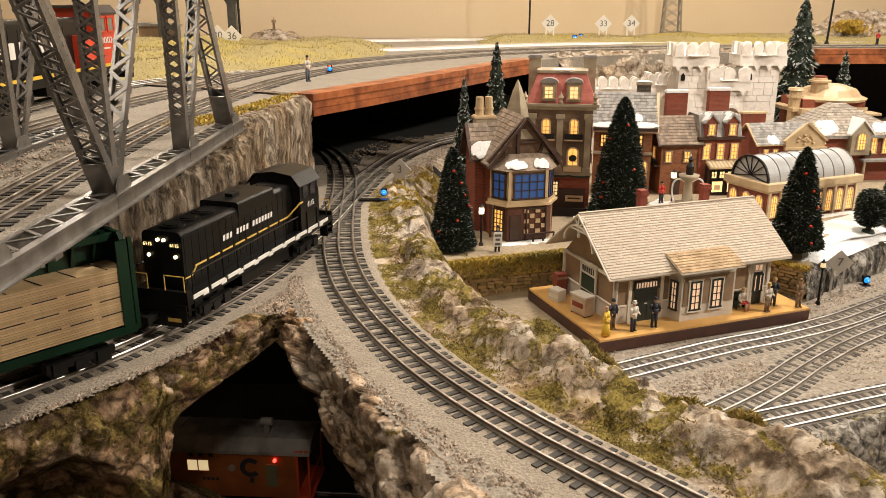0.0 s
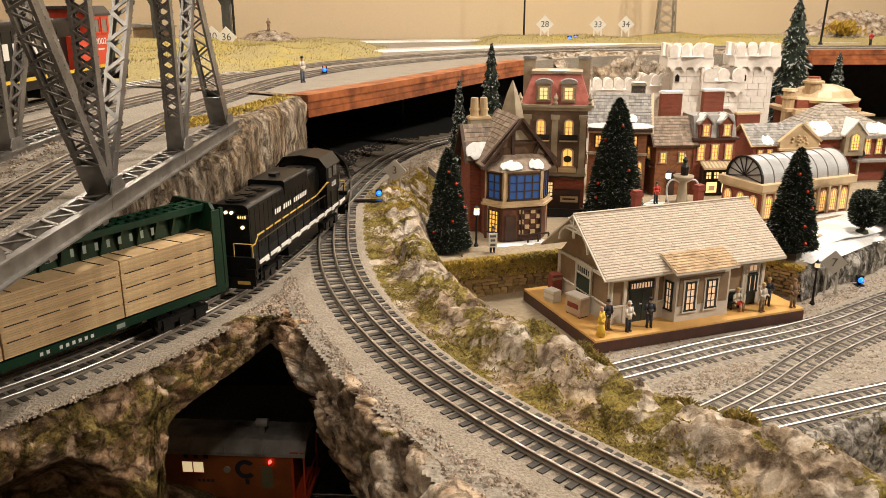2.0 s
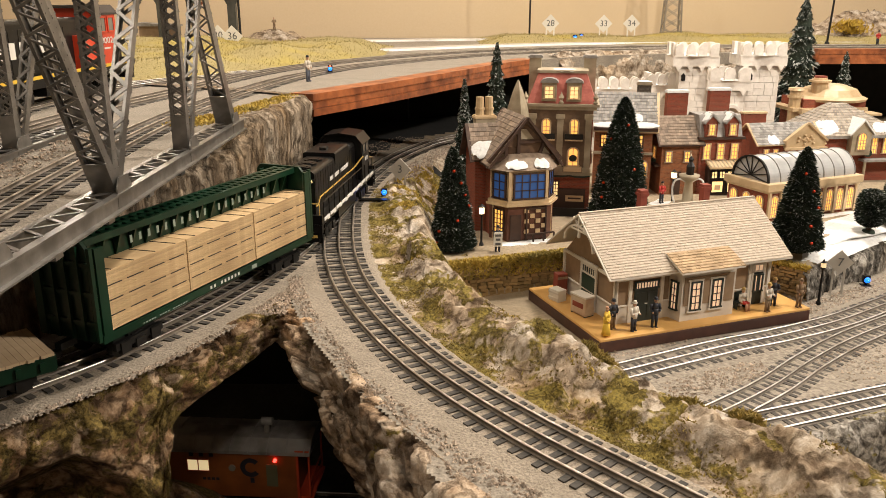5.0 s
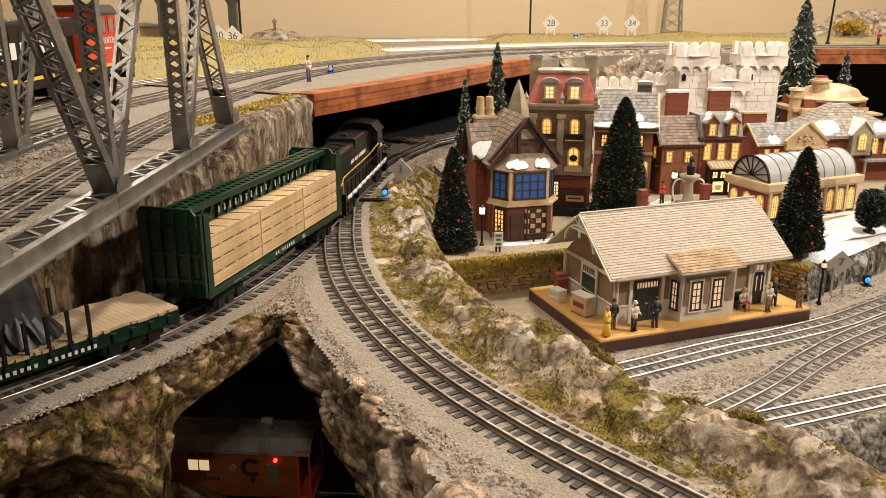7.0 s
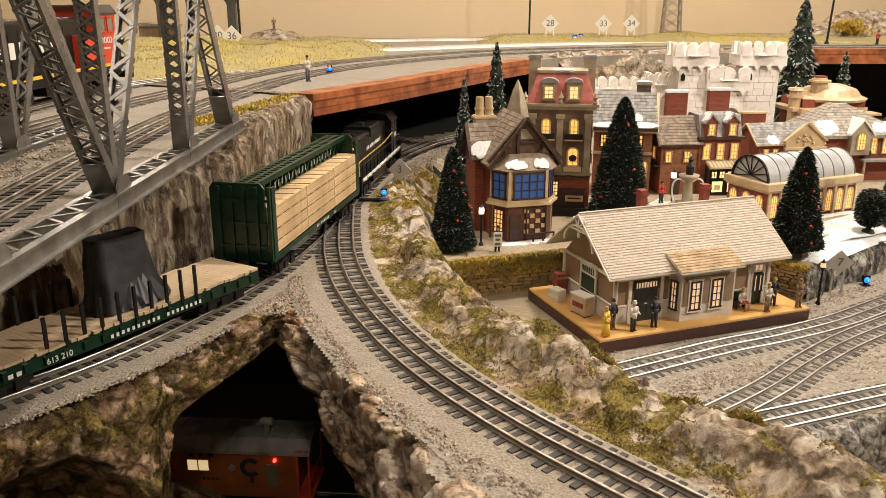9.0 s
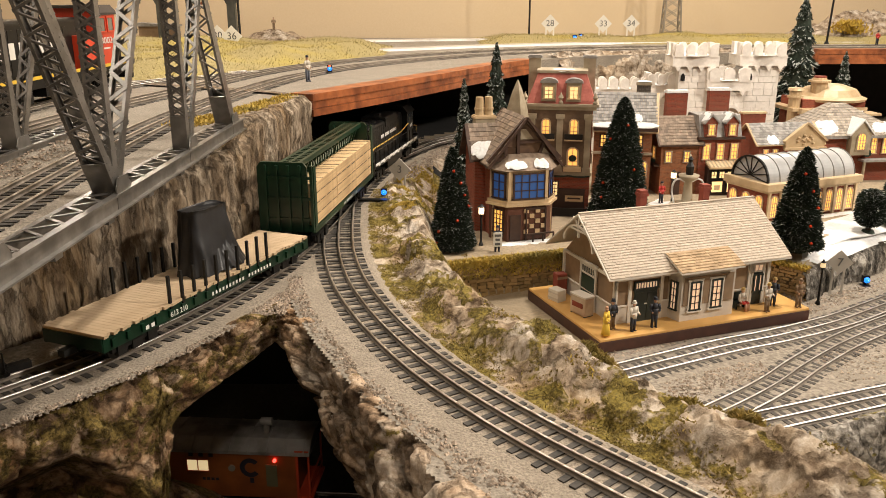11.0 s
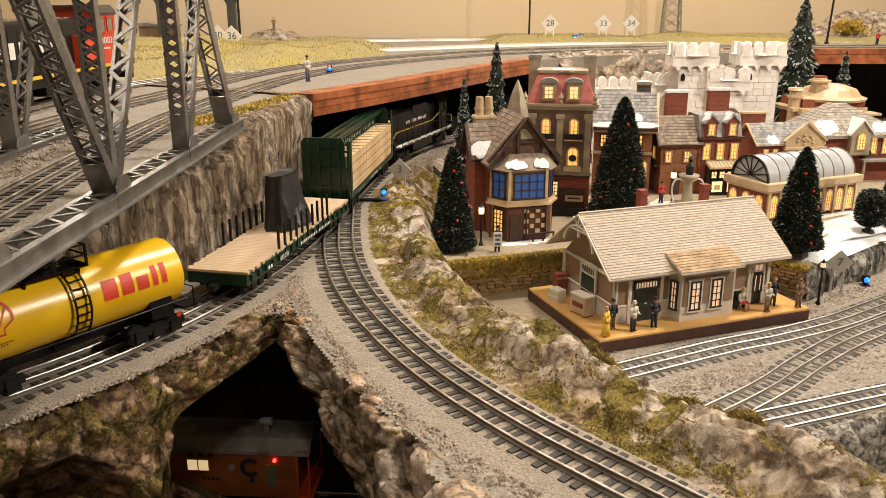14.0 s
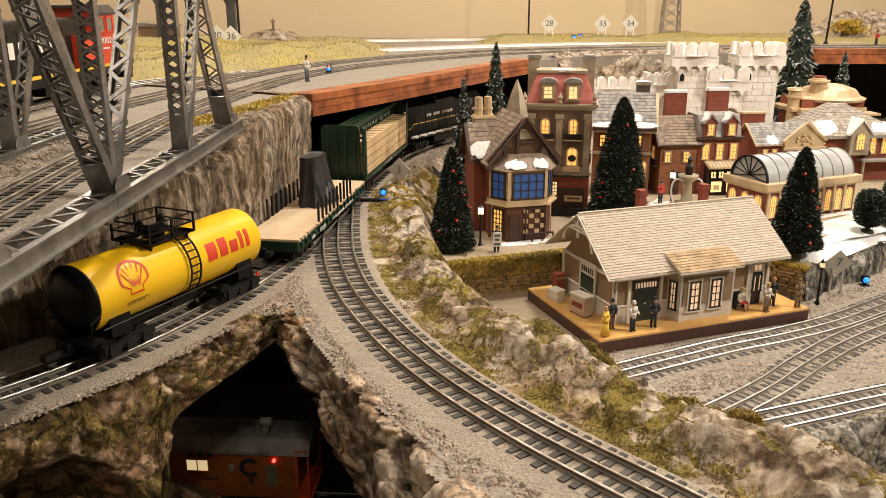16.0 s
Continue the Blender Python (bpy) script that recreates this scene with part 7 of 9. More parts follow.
def pediment_hall():
    e = thing("pediment_hall", "brick ceramic hall with a cream scrolled pediment", "building", pose(0.595, 1.44, TERRACE - 0.001, 0, 0, 10) @ Matrix.Diagonal((1, 1, 0.8, 1)))
    gable(e, -0.055, 0.06, -0.03, 0.045, 0.098, 0.134, "x", BRICK, SLATE, 0.006, CREAM, 9)
    part("pediment", G().prism([(-0.010, 0.086), (0.062, 0.086), (0.064, 0.102), (0.056, 0.110), (0.044, 0.122), (0.026, 0.138), (0.008, 0.122), (-0.004, 0.110), (-0.012, 0.102)], -0.040, -0.030), CREAM, e, "cream scrolled pediment")
    g = G()
    for k in range(14):
        a = k * 0.9
        g.sphere((0.026 + 0.0016 * k * math.cos(a), -0.0405, 0.106 + 0.0009 * k * math.sin(a)), 0.003, 8, 5)
    part("scrollwork", g, CREAM, e, "moulded cream scrollwork")
    part("moulding", G().bar((-0.014, -0.041, 0.102), (0.026, -0.041, 0.141), 0.004).bar((0.066, -0.041, 0.102), (0.026, -0.041, 0.141), 0.004).box((0.026, -0.041, 0.086), (0.080, 0.005, 0.005)), CREAM, e)
    for x in (-0.042, -0.024):
        sash(e, x, -0.0305, 0.070, 0.008, 0.014, 2, 2, CREAM, LIT)
    snow(e, [(-0.040, -0.036, 0.096), (-0.018, -0.036, 0.096), (-0.020, -0.02, 0.112), (-0.036, -0.02, 0.112)], 0.003, 5)
    chimney(e, -0.034, 0.036, 0.10, 0.152, 0.044, 0.012, BRICK, CREAM)


SHINGLE_GREY = mat("weathered_grey_shingle", (0.26, 0.22, 0.18), (0.42, 0.37, 0.31), 160, 0.75, 0, 0.3, 60, (0.33, 0.29, 0.245))
vary(SHINGLE_GREY, 0.68, 1.25)


def inn():
    e = thing("village_inn", "brick ceramic inn with snowy shingle roof and lit windows", "building", pose(0.735, 1.50, TERRACE - 0.001, 0, 0, 6))
    part("wall", G().box((-0.0025, 0.005, 0.0425), (0.175, 0.10, 0.085)), BRICK, e)
    eave, peak, z0, z1 = [(-0.100, -0.054), (0.094, -0.054), (0.094, 0.064), (-0.100, 0.064)], [(-0.028, 0.0), (-0.006, 0.0), (-0.006, 0.012), (-0.028, 0.012)], 0.083, 0.136
    courses = 13
    for k in range(4):
        a, b, c, d = eave[k], eave[(k + 1) % 4], peak[(k + 1) % 4], peak[k]
        side = part("roof_slope", G().add([(*a, z0 - 0.002), (*b, z0 - 0.002), (*c, z1 - 0.001), (*d, z1 - 0.001)], [(0, 1, 2, 3)]), CREAM, e)
        g, rnd = G(), random.Random(40 + k)
        for j in range(courses):
            u, v = j / courses, min((j + 1.2) / courses, 1)
            p = [Vector((*a, z0)).lerp(Vector((*d, z1)), u), Vector((*b, z0)).lerp(Vector((*c, z1)), u), Vector((*b, z0)).lerp(Vector((*c, z1)), v), Vector((*a, z0)).lerp(Vector((*d, z1)), v)]
            n = max(2, int((p[1] - p[0]).length / 0.0065))
            for i in range(n):
                f0, f1, lift = (i + 0.03) / n, (i + 0.97) / n, Vector((0, 0, 0.0012 * rnd.uniform(0.7, 1.3)))
                q = [p[0].lerp(p[1], f0), p[0].lerp(p[1], f1), p[3].lerp(p[2], f1), p[3].lerp(p[2], f0)]
                g.add([q[0] + lift, q[1] + lift, q[2], q[3], q[0], q[1]], [(0, 1, 2, 3), (4, 5, 1, 0)])
        part("shingle", g, SHINGLE_GREY, side)["kind"] = "stuff"
    part("fascia_board", G().box((-0.003, -0.052, 0.0815), (0.19, 0.004, 0.005)), SLATE, e)
    d = part("dormer", G().prism([(-0.018, 0.050), (0.018, 0.050), (0.018, 0.088), (0.0, 0.110), (-0.018, 0.088)], -0.060, -0.02), LIMESTONE, e)
    part("dormer_roof", G().prism([(-0.023, 0.085), (0.0, 0.111), (0.023, 0.085), (0.023, 0.088), (0.0, 0.115), (-0.023, 0.088)], -0.063, -0.005), SNOW, d, "snow-covered dormer roof")
    sash(d, 0, -0.0605, 0.060, 0.016, 0.022, 3, 4, LIMESTONE, LIT, arched=True)
    for k, q in enumerate(([(-0.088, -0.05, 0.088), (-0.032, -0.05, 0.088), (-0.040, -0.026, 0.111), (-0.072, -0.028, 0.109)], [(0.028, -0.05, 0.088), (0.088, -0.05, 0.088), (0.066, -0.032, 0.104), (0.034, -0.030, 0.107)])):
        snow(e, q, 0.007, 20 + k)
    for x in (0.034, 0.056):
        sash(e, x, -0.0455, 0.050, 0.010, 0.030, 2, 4, CREAM, LIT)
    part("hanging_board", G().prism([(0.068, 0.050), (0.084, 0.050), (0.084, 0.076), (0.076, 0.082), (0.068, 0.076)], -0.050, -0.048), SNOW, e, "white painted sign with grey bars")
    part("sign_bars", bars(G(), 0.0705, 0.0815, 0.060, 0.062, -0.0504, (3, 3), 0.3).add([(0.071, -0.0504, 0.066), (0.081, -0.0504, 0.066), (0.081, -0.0504, 0.068), (0.071, -0.0504, 0.068)], [(0, 1, 2, 3)]), SLATE, e)
    part("porch", G().box((0.050, -0.055, 0.040), (0.085, 0.018, 0.004)), SLATE, e)
    for x in (0.012, 0.088):
        part("porch_post", G().cyl((x, -0.060, 0), (x, -0.060, 0.038), 0.0025, n=10), LIMESTONE, e)
    part("wreath", G().lathe([(0.002, -0.002), (0.007, -0.002), (0.007, 0.002), (0.002, 0.002)], 12, m=Matrix.Translation((0.020, -0.052, 0.052)) @ Matrix.Rotation(math.pi / 2, 4, "X")), CONIFER, e)


def round_hall():
    e = thing("domed_hall", "cream and brick ceramic hall with stepped domed roof", "building", pose(0.775, 1.685, TERRACE - 0.001, 0, 0, 5) @ Matrix.Diagonal((1, 1, 0.8, 1)))
    part("wall", G().box((0, 0, 0.078), (0.13, 0.09, 0.156)), BRICK, e)
    part("band", G().box((-0.01, -0.002, 0.132), (0.155, 0.098, 0.008)), CREAM, e)
    part("dome", G().lathe([(0.070, 0.150), (0.072, 0.156), (0.060, 0.162), (0.050, 0.178), (0.026, 0.188), (0.002, 0.190)], 14, (0.012, 0, 0)), CREAM, e, "cream faceted domed roof")
    part("cupola", G().cyl((-0.022, -0.02, 0.150), (-0.022, -0.02, 0.196), 0.016, 0.016, 12).cyl((-0.022, -0.02, 0.196), (-0.022, -0.02, 0.201), 0.021, 0.021, 14).cyl((-0.022, -0.02, 0.201), (-0.022, -0.02, 0.207), 0.014, 0.013, 12), CREAM, e)
    part("berry_wreath", G().lathe([(0.004, 0.207), (0.012, 0.207), (0.012, 0.211), (0.004, 0.211)], 14, (-0.022, -0.02, 0)), REDPAINT, e)
    part("tower", G().cyl((-0.075, -0.03, 0), (-0.075, -0.03, 0.178), 0.012, 0.012, 12).cyl((-0.075, -0.03, 0.160), (-0.075, -0.03, 0.165), 0.016, 0.016, 12).cyl((-0.075, -0.03, 0.178), (-0.075, -0.03, 0.184), 0.016, 0.014, 12), CREAM, e, "cream round turret")
    part("canopy", G().prism([(-0.075, 0.122), (0.03, 0.108), (0.03, 0.120), (-0.075, 0.136)], -0.062, -0.045), CREAM, e)
    snow(e, [(0.03, -0.055, 0.120), (0.06, -0.055, 0.128), (0.06, -0.03, 0.138), (0.03, -0.03, 0.138)], 0.005, 3)
    part("awning", G().box((0.085, -0.03, 0.118), (0.03, 0.04, 0.005)), CREAM, e)


def castle():
    e = thing("castle_gatehouse", "off-white stone castle gatehouse with crenellated towers and snow", "castle", pose(0.567, 1.69, TERRACE - 0.001, 0, 0, -4))
    stone = mat("ivory_castle_stone", (0.74, 0.69, 0.63), (0.84, 0.79, 0.73), 160, 0.8, 0, 0.2, 60, (0.70, 0.65, 0.59))
    joint = mat("castle_joint", (0.58, 0.53, 0.47), (0.64, 0.59, 0.53), 120, 0.9)

    def coursed(holder, x0, x1, y, z0, z1, seed, m=None, skip=None):
        random.seed(seed)
        z = z0
        while z < z1 - 0.004:
            hgt = min(0.0125, z1 - z)
            x = x0
            while x < x1 - 0.003:
                wd = min(random.choice((0.017, 0.021, 0.026)), x1 - x)
                if not (skip and skip(x + wd / 2, z + hgt / 2)):
                    part("stone_block", G().box((x + wd / 2, y - 0.001, z + hgt / 2), (wd - 0.0006, 0.0026 + random.uniform(0, 0.0005), hgt - 0.0006), m), stone, holder)
                x += wd
            z += hgt

    def battlement(cx, cy, z, w, d):
        t = part("battlement", G().box((cx, cy, z + 0.010), (w, d, 0.020), taper=1.0), stone, e)
        n = max(3, int(w / 0.022))
        for k in range(n):
            x = cx - w / 2 + (k + 0.5) * w / n
            for yy in (cy - d / 2 + 0.004, cy + d / 2 - 0.004):
                mw = w / n * 0.36
                prof = [(x - mw, z + 0.018), (x + mw, z + 0.018), (x + mw, z + 0.036)] + [(x + mw * math.cos(a), z + 0.036 + mw * 0.9 * math.sin(a)) for a in (0.5, 1.0, 1.57, 2.1, 2.6)] + [(x - mw, z + 0.036)]
                part("merlon", G().prism(prof, yy - 0.005, yy + 0.005), stone, t)
            part("corbel", G().prism([(x - 0.006, z), (x + 0.006, z), (x, z - 0.010)], cy - d / 2 - 0.001, cy - d / 2 + 0.008), stone, t)
        for yy in (cy - d / 4, cy + d / 4):
            for s in (-1, 1):
                part("merlon", G().box((cx + s * (w / 2 - 0.004), yy, z + 0.030), (0.008, d * 0.24, 0.028)), stone, t)
        snow(t, [(cx - w / 2, cy - d / 2, z + 0.021), (cx + w / 2, cy - d / 2, z + 0.021), (cx + w / 2, cy + d / 2, z + 0.021), (cx - w / 2, cy + d / 2, z + 0.021)], 0.004, 3)

    for cx, top in ((-0.064, 0.188), (0.066, 0.190)):
        t = part("tower", G().box((cx, 0, top / 2), (0.062, 0.076, top)), joint, e)
        coursed(t, cx - 0.031, cx + 0.031, -0.038, 0.045, top - 0.004, int(100 * (cx + 1)))
        sd = face(cx + 0.031, 0, EAST)
        coursed(t, -0.038, 0.038, -0.0005, 0.060, top - 0.004, 9, sd)
        battlement(cx, 0, top, 0.090, 0.086)
        part("arrow_slit", G().prism([(cx - 0.027, top - 0.028), (cx - 0.019, top - 0.028), (cx - 0.019, top - 0.018), (cx - 0.023, top - 0.013), (cx - 0.027, top - 0.018)], -0.0425, -0.040), IRON, t)
    gate = part("gate_wall", G().box((0.001, -0.022, 0.072), (0.070, 0.05, 0.144)), joint, e)
    coursed(gate, -0.032, 0.034, -0.047, 0.045, 0.140, 4, None, lambda x, z: (x - 0.010) ** 2 / 0.0004 + max(z - 0.085, 0) ** 2 / 0.0006 < 1)
    battlement(0.001, -0.026, 0.142, 0.084, 0.054)
    ring = [(0.010 + 0.022 * math.cos(a), 0.085 + 0.027 * math.sin(a)) for a in np.linspace(0, math.pi, 13)]
    g = G()
    for p, q in zip([(0.032, 0.03)] + ring, ring + [(-0.012, 0.03)]):
        g.bar((p[0], -0.051, p[1]), (q[0], -0.051, q[1]), 0.008, 0.006)
    part("gate_arch", g, stone, gate, "moulded stone gate arch")
    part("gate_opening", G().prism([(-0.009, 0.02), (0.029, 0.02), (0.029, 0.085)] + [(0.010 + 0.019 * math.cos(a), 0.085 + 0.023 * math.sin(a)) for a in np.linspace(0.3, math.pi - 0.3, 8)] + [(-0.009, 0.085)], -0.0500, -0.0475), mat("gate_shadow_wood", (0.50, 0.43, 0.35), (0.60, 0.53, 0.44), 60, 0.8), gate)
    left = part("curtain_wall", G().box((-0.185, 0.02, 0.064), (0.19, 0.030, 0.128)), joint, e)
    coursed(left, -0.278, -0.10, 0.005, 0.07, 0.124, 8)
    battlement(-0.215, 0.02, 0.118, 0.155, 0.036)
    battlement(-0.122, 0.012, 0.128, 0.060, 0.046)
    return e


tudor_shop()
mansard_house()
slate_house()
brick_shop()
conservatory()
pediment_hall()
inn()
round_hall()
castle()

# ---- retaining wall of small stones ----
WALLSTONE = mat("ochre_wall_stone", (0.20, 0.13, 0.055), (0.38, 0.26, 0.12), 45, 0.9, 0, 0.4, 60, (0.25, 0.17, 0.07))
vary(WALLSTONE, 0.7, 1.25, "object")


def retaining_wall(label, p, q, z0, z1, seed):
    p, q = Vector((*p, 0)), Vector((*q, 0))
    L = (q - p).length
    e = thing("retaining_wall", label, "wall", pose(p.x, p.y, 0, 0, 0, math.degrees(math.atan2(q.y - p.y, q.x - p.x))), kind="structure")
    part("core", G().box((L / 2, 0.006, (z0 + z1) / 2), (L, 0.010, z1 - z0)), mat("wall_joint_earth", (0.10, 0.07, 0.035), (0.16, 0.11, 0.055), 150, 0.95), e)
    random.seed(seed)
    shapes = []
    for k in range(5):
        a, b = random.uniform(0.0038, 0.0062), random.uniform(0.0019, 0.0026)
        vs = [(sx * a * random.uniform(0.8, 1), -0.0022 * sy + (0.003 if sy < 0 else 0), sz * b * random.uniform(0.75, 1)) for sy in (-1, 1) for sz in (-1, 1) for sx in (-1, 1)]
        shapes.append(G().add(vs, [(0, 1, 3, 2), (4, 6, 7, 5), (0, 4, 5, 1), (2, 3, 7, 6), (0, 2, 6, 4), (1, 5, 7, 3)]).mesh("stone", WALLSTONE))
    z, row, n = z0 + 0.002, 0, 0
    while z < z1 - 0.001:
        x = random.uniform(0, 0.006)
        while x < L and n < 290:
            part("stone", shapes[random.randrange(5)], WALLSTONE, e, m=pose(x, 0.0005, z, 0, random.uniform(-8, 8), 0))
            x += random.uniform(0.0095, 0.0125)
            n += 1
        z += 0.0046
    return e


retaining_wall("mossy ochre stone retaining wall below the village", (-0.005, 0.968), (0.182, 1.030), YARD - 0.002, TERRACE - 0.004, 3)
retaining_wall("mossy ochre stone retaining wall behind the platform", (0.358, 1.099), (0.464, 0.988), YARD - 0.002, TERRACE - 0.0155, 4)


# ---- trees ----
BAUBLE = mat("red_bauble", (0.42, 0.035, 0.012), (0.50, 0.05, 0.015), 100, 0.25, 0, 0)
SNOWTIP = mat("frosted_needles", (0.34, 0.36, 0.34), (0.52, 0.54, 0.52), 120, 0.9, 0, 0)


def conifer(label, x, y, z, h, r, seed, blades=2600, frost=0.10, baubles=0, layered=False, topiary=False):
    e = thing("conifer_tree", label, "tree", pose(x, y, z))
    random.seed(seed)
    part("trunk", G().lathe([(0.004, 0), (0.003, h * 0.3), (0.0012, h * 0.95)], 8), BARK, e)
    green, white = G(), G()
    for k in range(blades):
        u = random.random() ** 1.35           # share of the height, more below
        z0 = h * (0.05 + 0.94 * u)
        if topiary:
            v = random.uniform(-1, 1)
            z0 = h * (0.56 + 0.42 * v)
            rad = r * math.sqrt(max(1 - v ** 4, 0.02))
        else:
            rad = r * (1 - u) ** (0.70 if layered else 0.60) * (0.98 + (0.10 if layered else 0.03) * math.sin(u * 37)) + 0.0012
            if layered:
                rad *= 0.62 + 0.38 * (1 - ((u * 13) % 1.0))
        a = random.uniform(0, 6.28318)
        c, s = math.cos(a), math.sin(a)
        if layered:
            inner, out = rad * random.uniform(0.35, 0.80), rad * random.uniform(0.88, 1.12)
            droop, w = -0.35 * (out - inner), random.uniform(0.0016, 0.0032)
            q = Vector((out * c, out * s, z0 + droop + random.uniform(-0.0015, 0.0015)))
        else:
            out = rad * random.uniform(0.90, 1.04)
            inner = max(out - random.uniform(0.003, 0.008), 0.0)
            w = random.uniform(0.0006, 0.0012)
            q = Vector((out * c, out * s, z0)) + Vector((random.uniform(-1, 1), random.uniform(-1, 1), random.uniform(-0.8, 1.4))) * 0.0026
        p = Vector((inner * c, inner * s, z0 + random.uniform(-0.001, 0.001)))
        t = Vector((-s, c, random.uniform(-0.6, 0.6))).normalized() * w
        g = white if random.random() < frost else green
        mid = p.lerp(q, 0.55) + Vector((0, 0, w * 0.8))
        g.add([p, mid + t, q, mid - t], [(0, 1, 2), (0, 2, 3)])
    core = G().lathe([(r * (0.86 if not layered else 0.66) * (1 - u) ** 0.64, h * (0.05 + 0.94 * u)) for u in (0.0, 0.15, 0.3, 0.5, 0.7, 0.86)] + [(0.001, h * 0.95)], 14) if not topiary else G().sphere((0, 0, h * 0.56), r * 0.72, 12, 8, 1.2)
    for i in range(len(core.v)):
        v = Vector(core.v[i])
        core.v[i] = tuple(v * (1 + 0.08 * noise.noise(v * 300)))
    crown = part("crown", green, CONIFER, e)
    part("inner_foliage", core, CONIFER, crown)
    if white.v:
        part("frosted_tip", white, SNOWTIP, crown, "frosted needle tips")["kind"] = "stuff"
    for k in range(baubles):
        u = (k + 0.5) / baubles * 0.85
        a = -1.57 + random.uniform(-1.3, 1.3)
        rad = r * (1 - u) ** 0.68 + 0.001
        part("bauble", G().sphere((rad * math.cos(a), rad * math.sin(a), h * (0.06 + 0.93 * u)), 0.0022, 10, 7), BAUBLE, e, "small red bauble", smooth=True)
    part("stand", G().cyl((0, 0, 0), (0, 0, 0.004), r * 0.45, r * 0.35, 12), CONIFER, e)
    return e


conifer("dark bristle fir with small red baubles beside the shop", 0.013, 1.034, TERRACE - 0.002, 0.137, 0.030, 1, 15000, 0.11, 7)
conifer("dark bristle fir with small red baubles behind the station", 0.262, 1.185, TERRACE - 0.002, 0.183, 0.045, 2, 22000, 0.09, 7)
conifer("dark bristle fir with small red baubles above the wall", 0.465, 1.034, TERRACE - 0.002, 0.137, 0.034, 3, 16000, 0.09, 5)
conifer("frosted dark fir in the shade of the table edge", 0.032, 1.25, -0.066, 0.208, 0.024, 4, 4200, 0.34, 0, True)
conifer("frosted dark fir behind the shop chimney", 0.093, 1.45, TERRACE - 0.002, 0.247, 0.036, 5, 4600, 0.25, 0, True)
conifer("tall snow-frosted fir beside the castle", 0.775, 1.82, TERRACE - 0.002, 0.325, 0.066, 6, 6500, 0.30, 0, True)
conifer("small snow-frosted fir under the table edge", 0.905, 1.88, TERRACE - 0.002, 0.205, 0.035, 7, 3000, 0.35, 0, True)
conifer("round clipped bush with frosted tips on snow", 0.605, 1.12, TERRACE - 0.002, 0.062, 0.021, 8, 6000, 0.14, 0, False, True)
conifer("dark bristle fir at the end of the village", 0.672, 1.16, TERRACE - 0.002, 0.135, 0.036, 9, 9000, 0.10, 2)

# ---- snow on the terrace ----
tagged(snow(None, [(0.490, 1.045, TERRACE - 0.004), (0.80, 1.24, TERRACE - 0.002), (0.84, 1.34, TERRACE), (0.50, 1.14, TERRACE)], 0.012, 31, "snow_bank"), "lumpy white snow bank at the village edge", "snow", kind="structure")
tagged(snow(None, [(0.478, 1.006, TERRACE - 0.016), (0.70, 1.168, TERRACE - 0.016), (0.66, 1.185, TERRACE - 0.001), (0.475, 1.055, TERRACE - 0.001)], 0.010, 32, "snow_slope"), "snow drifting down to the grey rock edge", "snow", kind="structure")
tagged(snow(None, [(0.30, 1.20, TERRACE), (0.50, 1.17, TERRACE), (0.48, 1.30, TERRACE), (0.30, 1.33, TERRACE)], 0.003, 33, "snow_patch"), "thin snow on the village street", "snow", kind="structure")


# ---- scattered stone, moss and grass ----
def scatter_stones(name, spots, label, size=(0.0008, 0.0022), seed=1):
    random.seed(seed)
    g = G()
    for x, y, z in spots:
        r = random.uniform(*size)
        vs = []
        a0 = random.uniform(0, 6.28)
        for dx, dy, dz in ((1, 0, 0), (0, 1, 0), (-1, 0, 0), (0, -1, 0), (0.3, 0.2, 0.8), (0, 0, -0.5)):
            c, s = math.cos(a0), math.sin(a0)
            k = r * random.uniform(0.75, 1.25)
            vs.append((x + k * (c * dx - s * dy), y + k * (s * dx + c * dy), z + k * dz * 0.9))
        g.add(vs, [(0, 1, 4), (1, 2, 4), (2, 3, 4), (3, 0, 4), (1, 0, 5), (2, 1, 5), (3, 2, 5), (0, 3, 5)])
    return tagged(part(name, g, STONE), label, "gravel", kind="stuff")


def beside(line, tan, lo, hi, n, zone, z, seed):
    rnd = random.Random(seed)
    out = []
    while len(out) < n:
        k = rnd.randrange(len(line))
        o = rnd.uniform(lo, hi)
        j = rnd.uniform(-0.002, 0.002)
        x, y = line[k, 0] + tan[k, 1] * o + tan[k, 0] * j, line[k, 1] - tan[k, 0] * o + tan[k, 1] * j
        if zone(x, y):
            out.append((x, y, z + rnd.uniform(-0.001, 0.0012)))
    return out


scatter_stones("gravel", beside(train_line, train_tan, 0.045, 0.051, 1000, lambda x, y: 0.40 < y < 0.72 and x > -0.42, -0.0048, 1), "loose grey-tan gravel along the rock rim", (0.0006, 0.0018), seed=1)
scatter_stones("gravel", beside(curve_line, curve_tan, -0.056, -0.043, 1700, lambda x, y: 0.30 < y < 0.76, -0.0048, 2) + beside(curve_line, curve_tan, -0.070, -0.056, 350, lambda x, y: 0.30 < y < 0.435, -0.0050, 12), "loose grey-tan gravel along the curved track", (0.0008, 0.0020), seed=2)
wedge = [(x, y, z) for x, y, z in beside(train_line, train_tan, 0.042, 0.08, 500, lambda x, y: 0.66 < y < 0.86 and x < -0.137, -0.0048, 3)]
scatter_stones("gravel", wedge, "loose grey-tan gravel between the tracks", seed=3)
ya, ta = curve_of(YARD_A)
yb, tb = curve_of(YARD_B)
yc, tc_ = curve_of(YARD_C)
scatter_stones("gravel", beside(ya, ta, -0.062, -0.033, 2600, lambda x, y: 0.16 < x < 0.66, YARD - 0.0005, 4), "loose gravel between platform and track", seed=4)
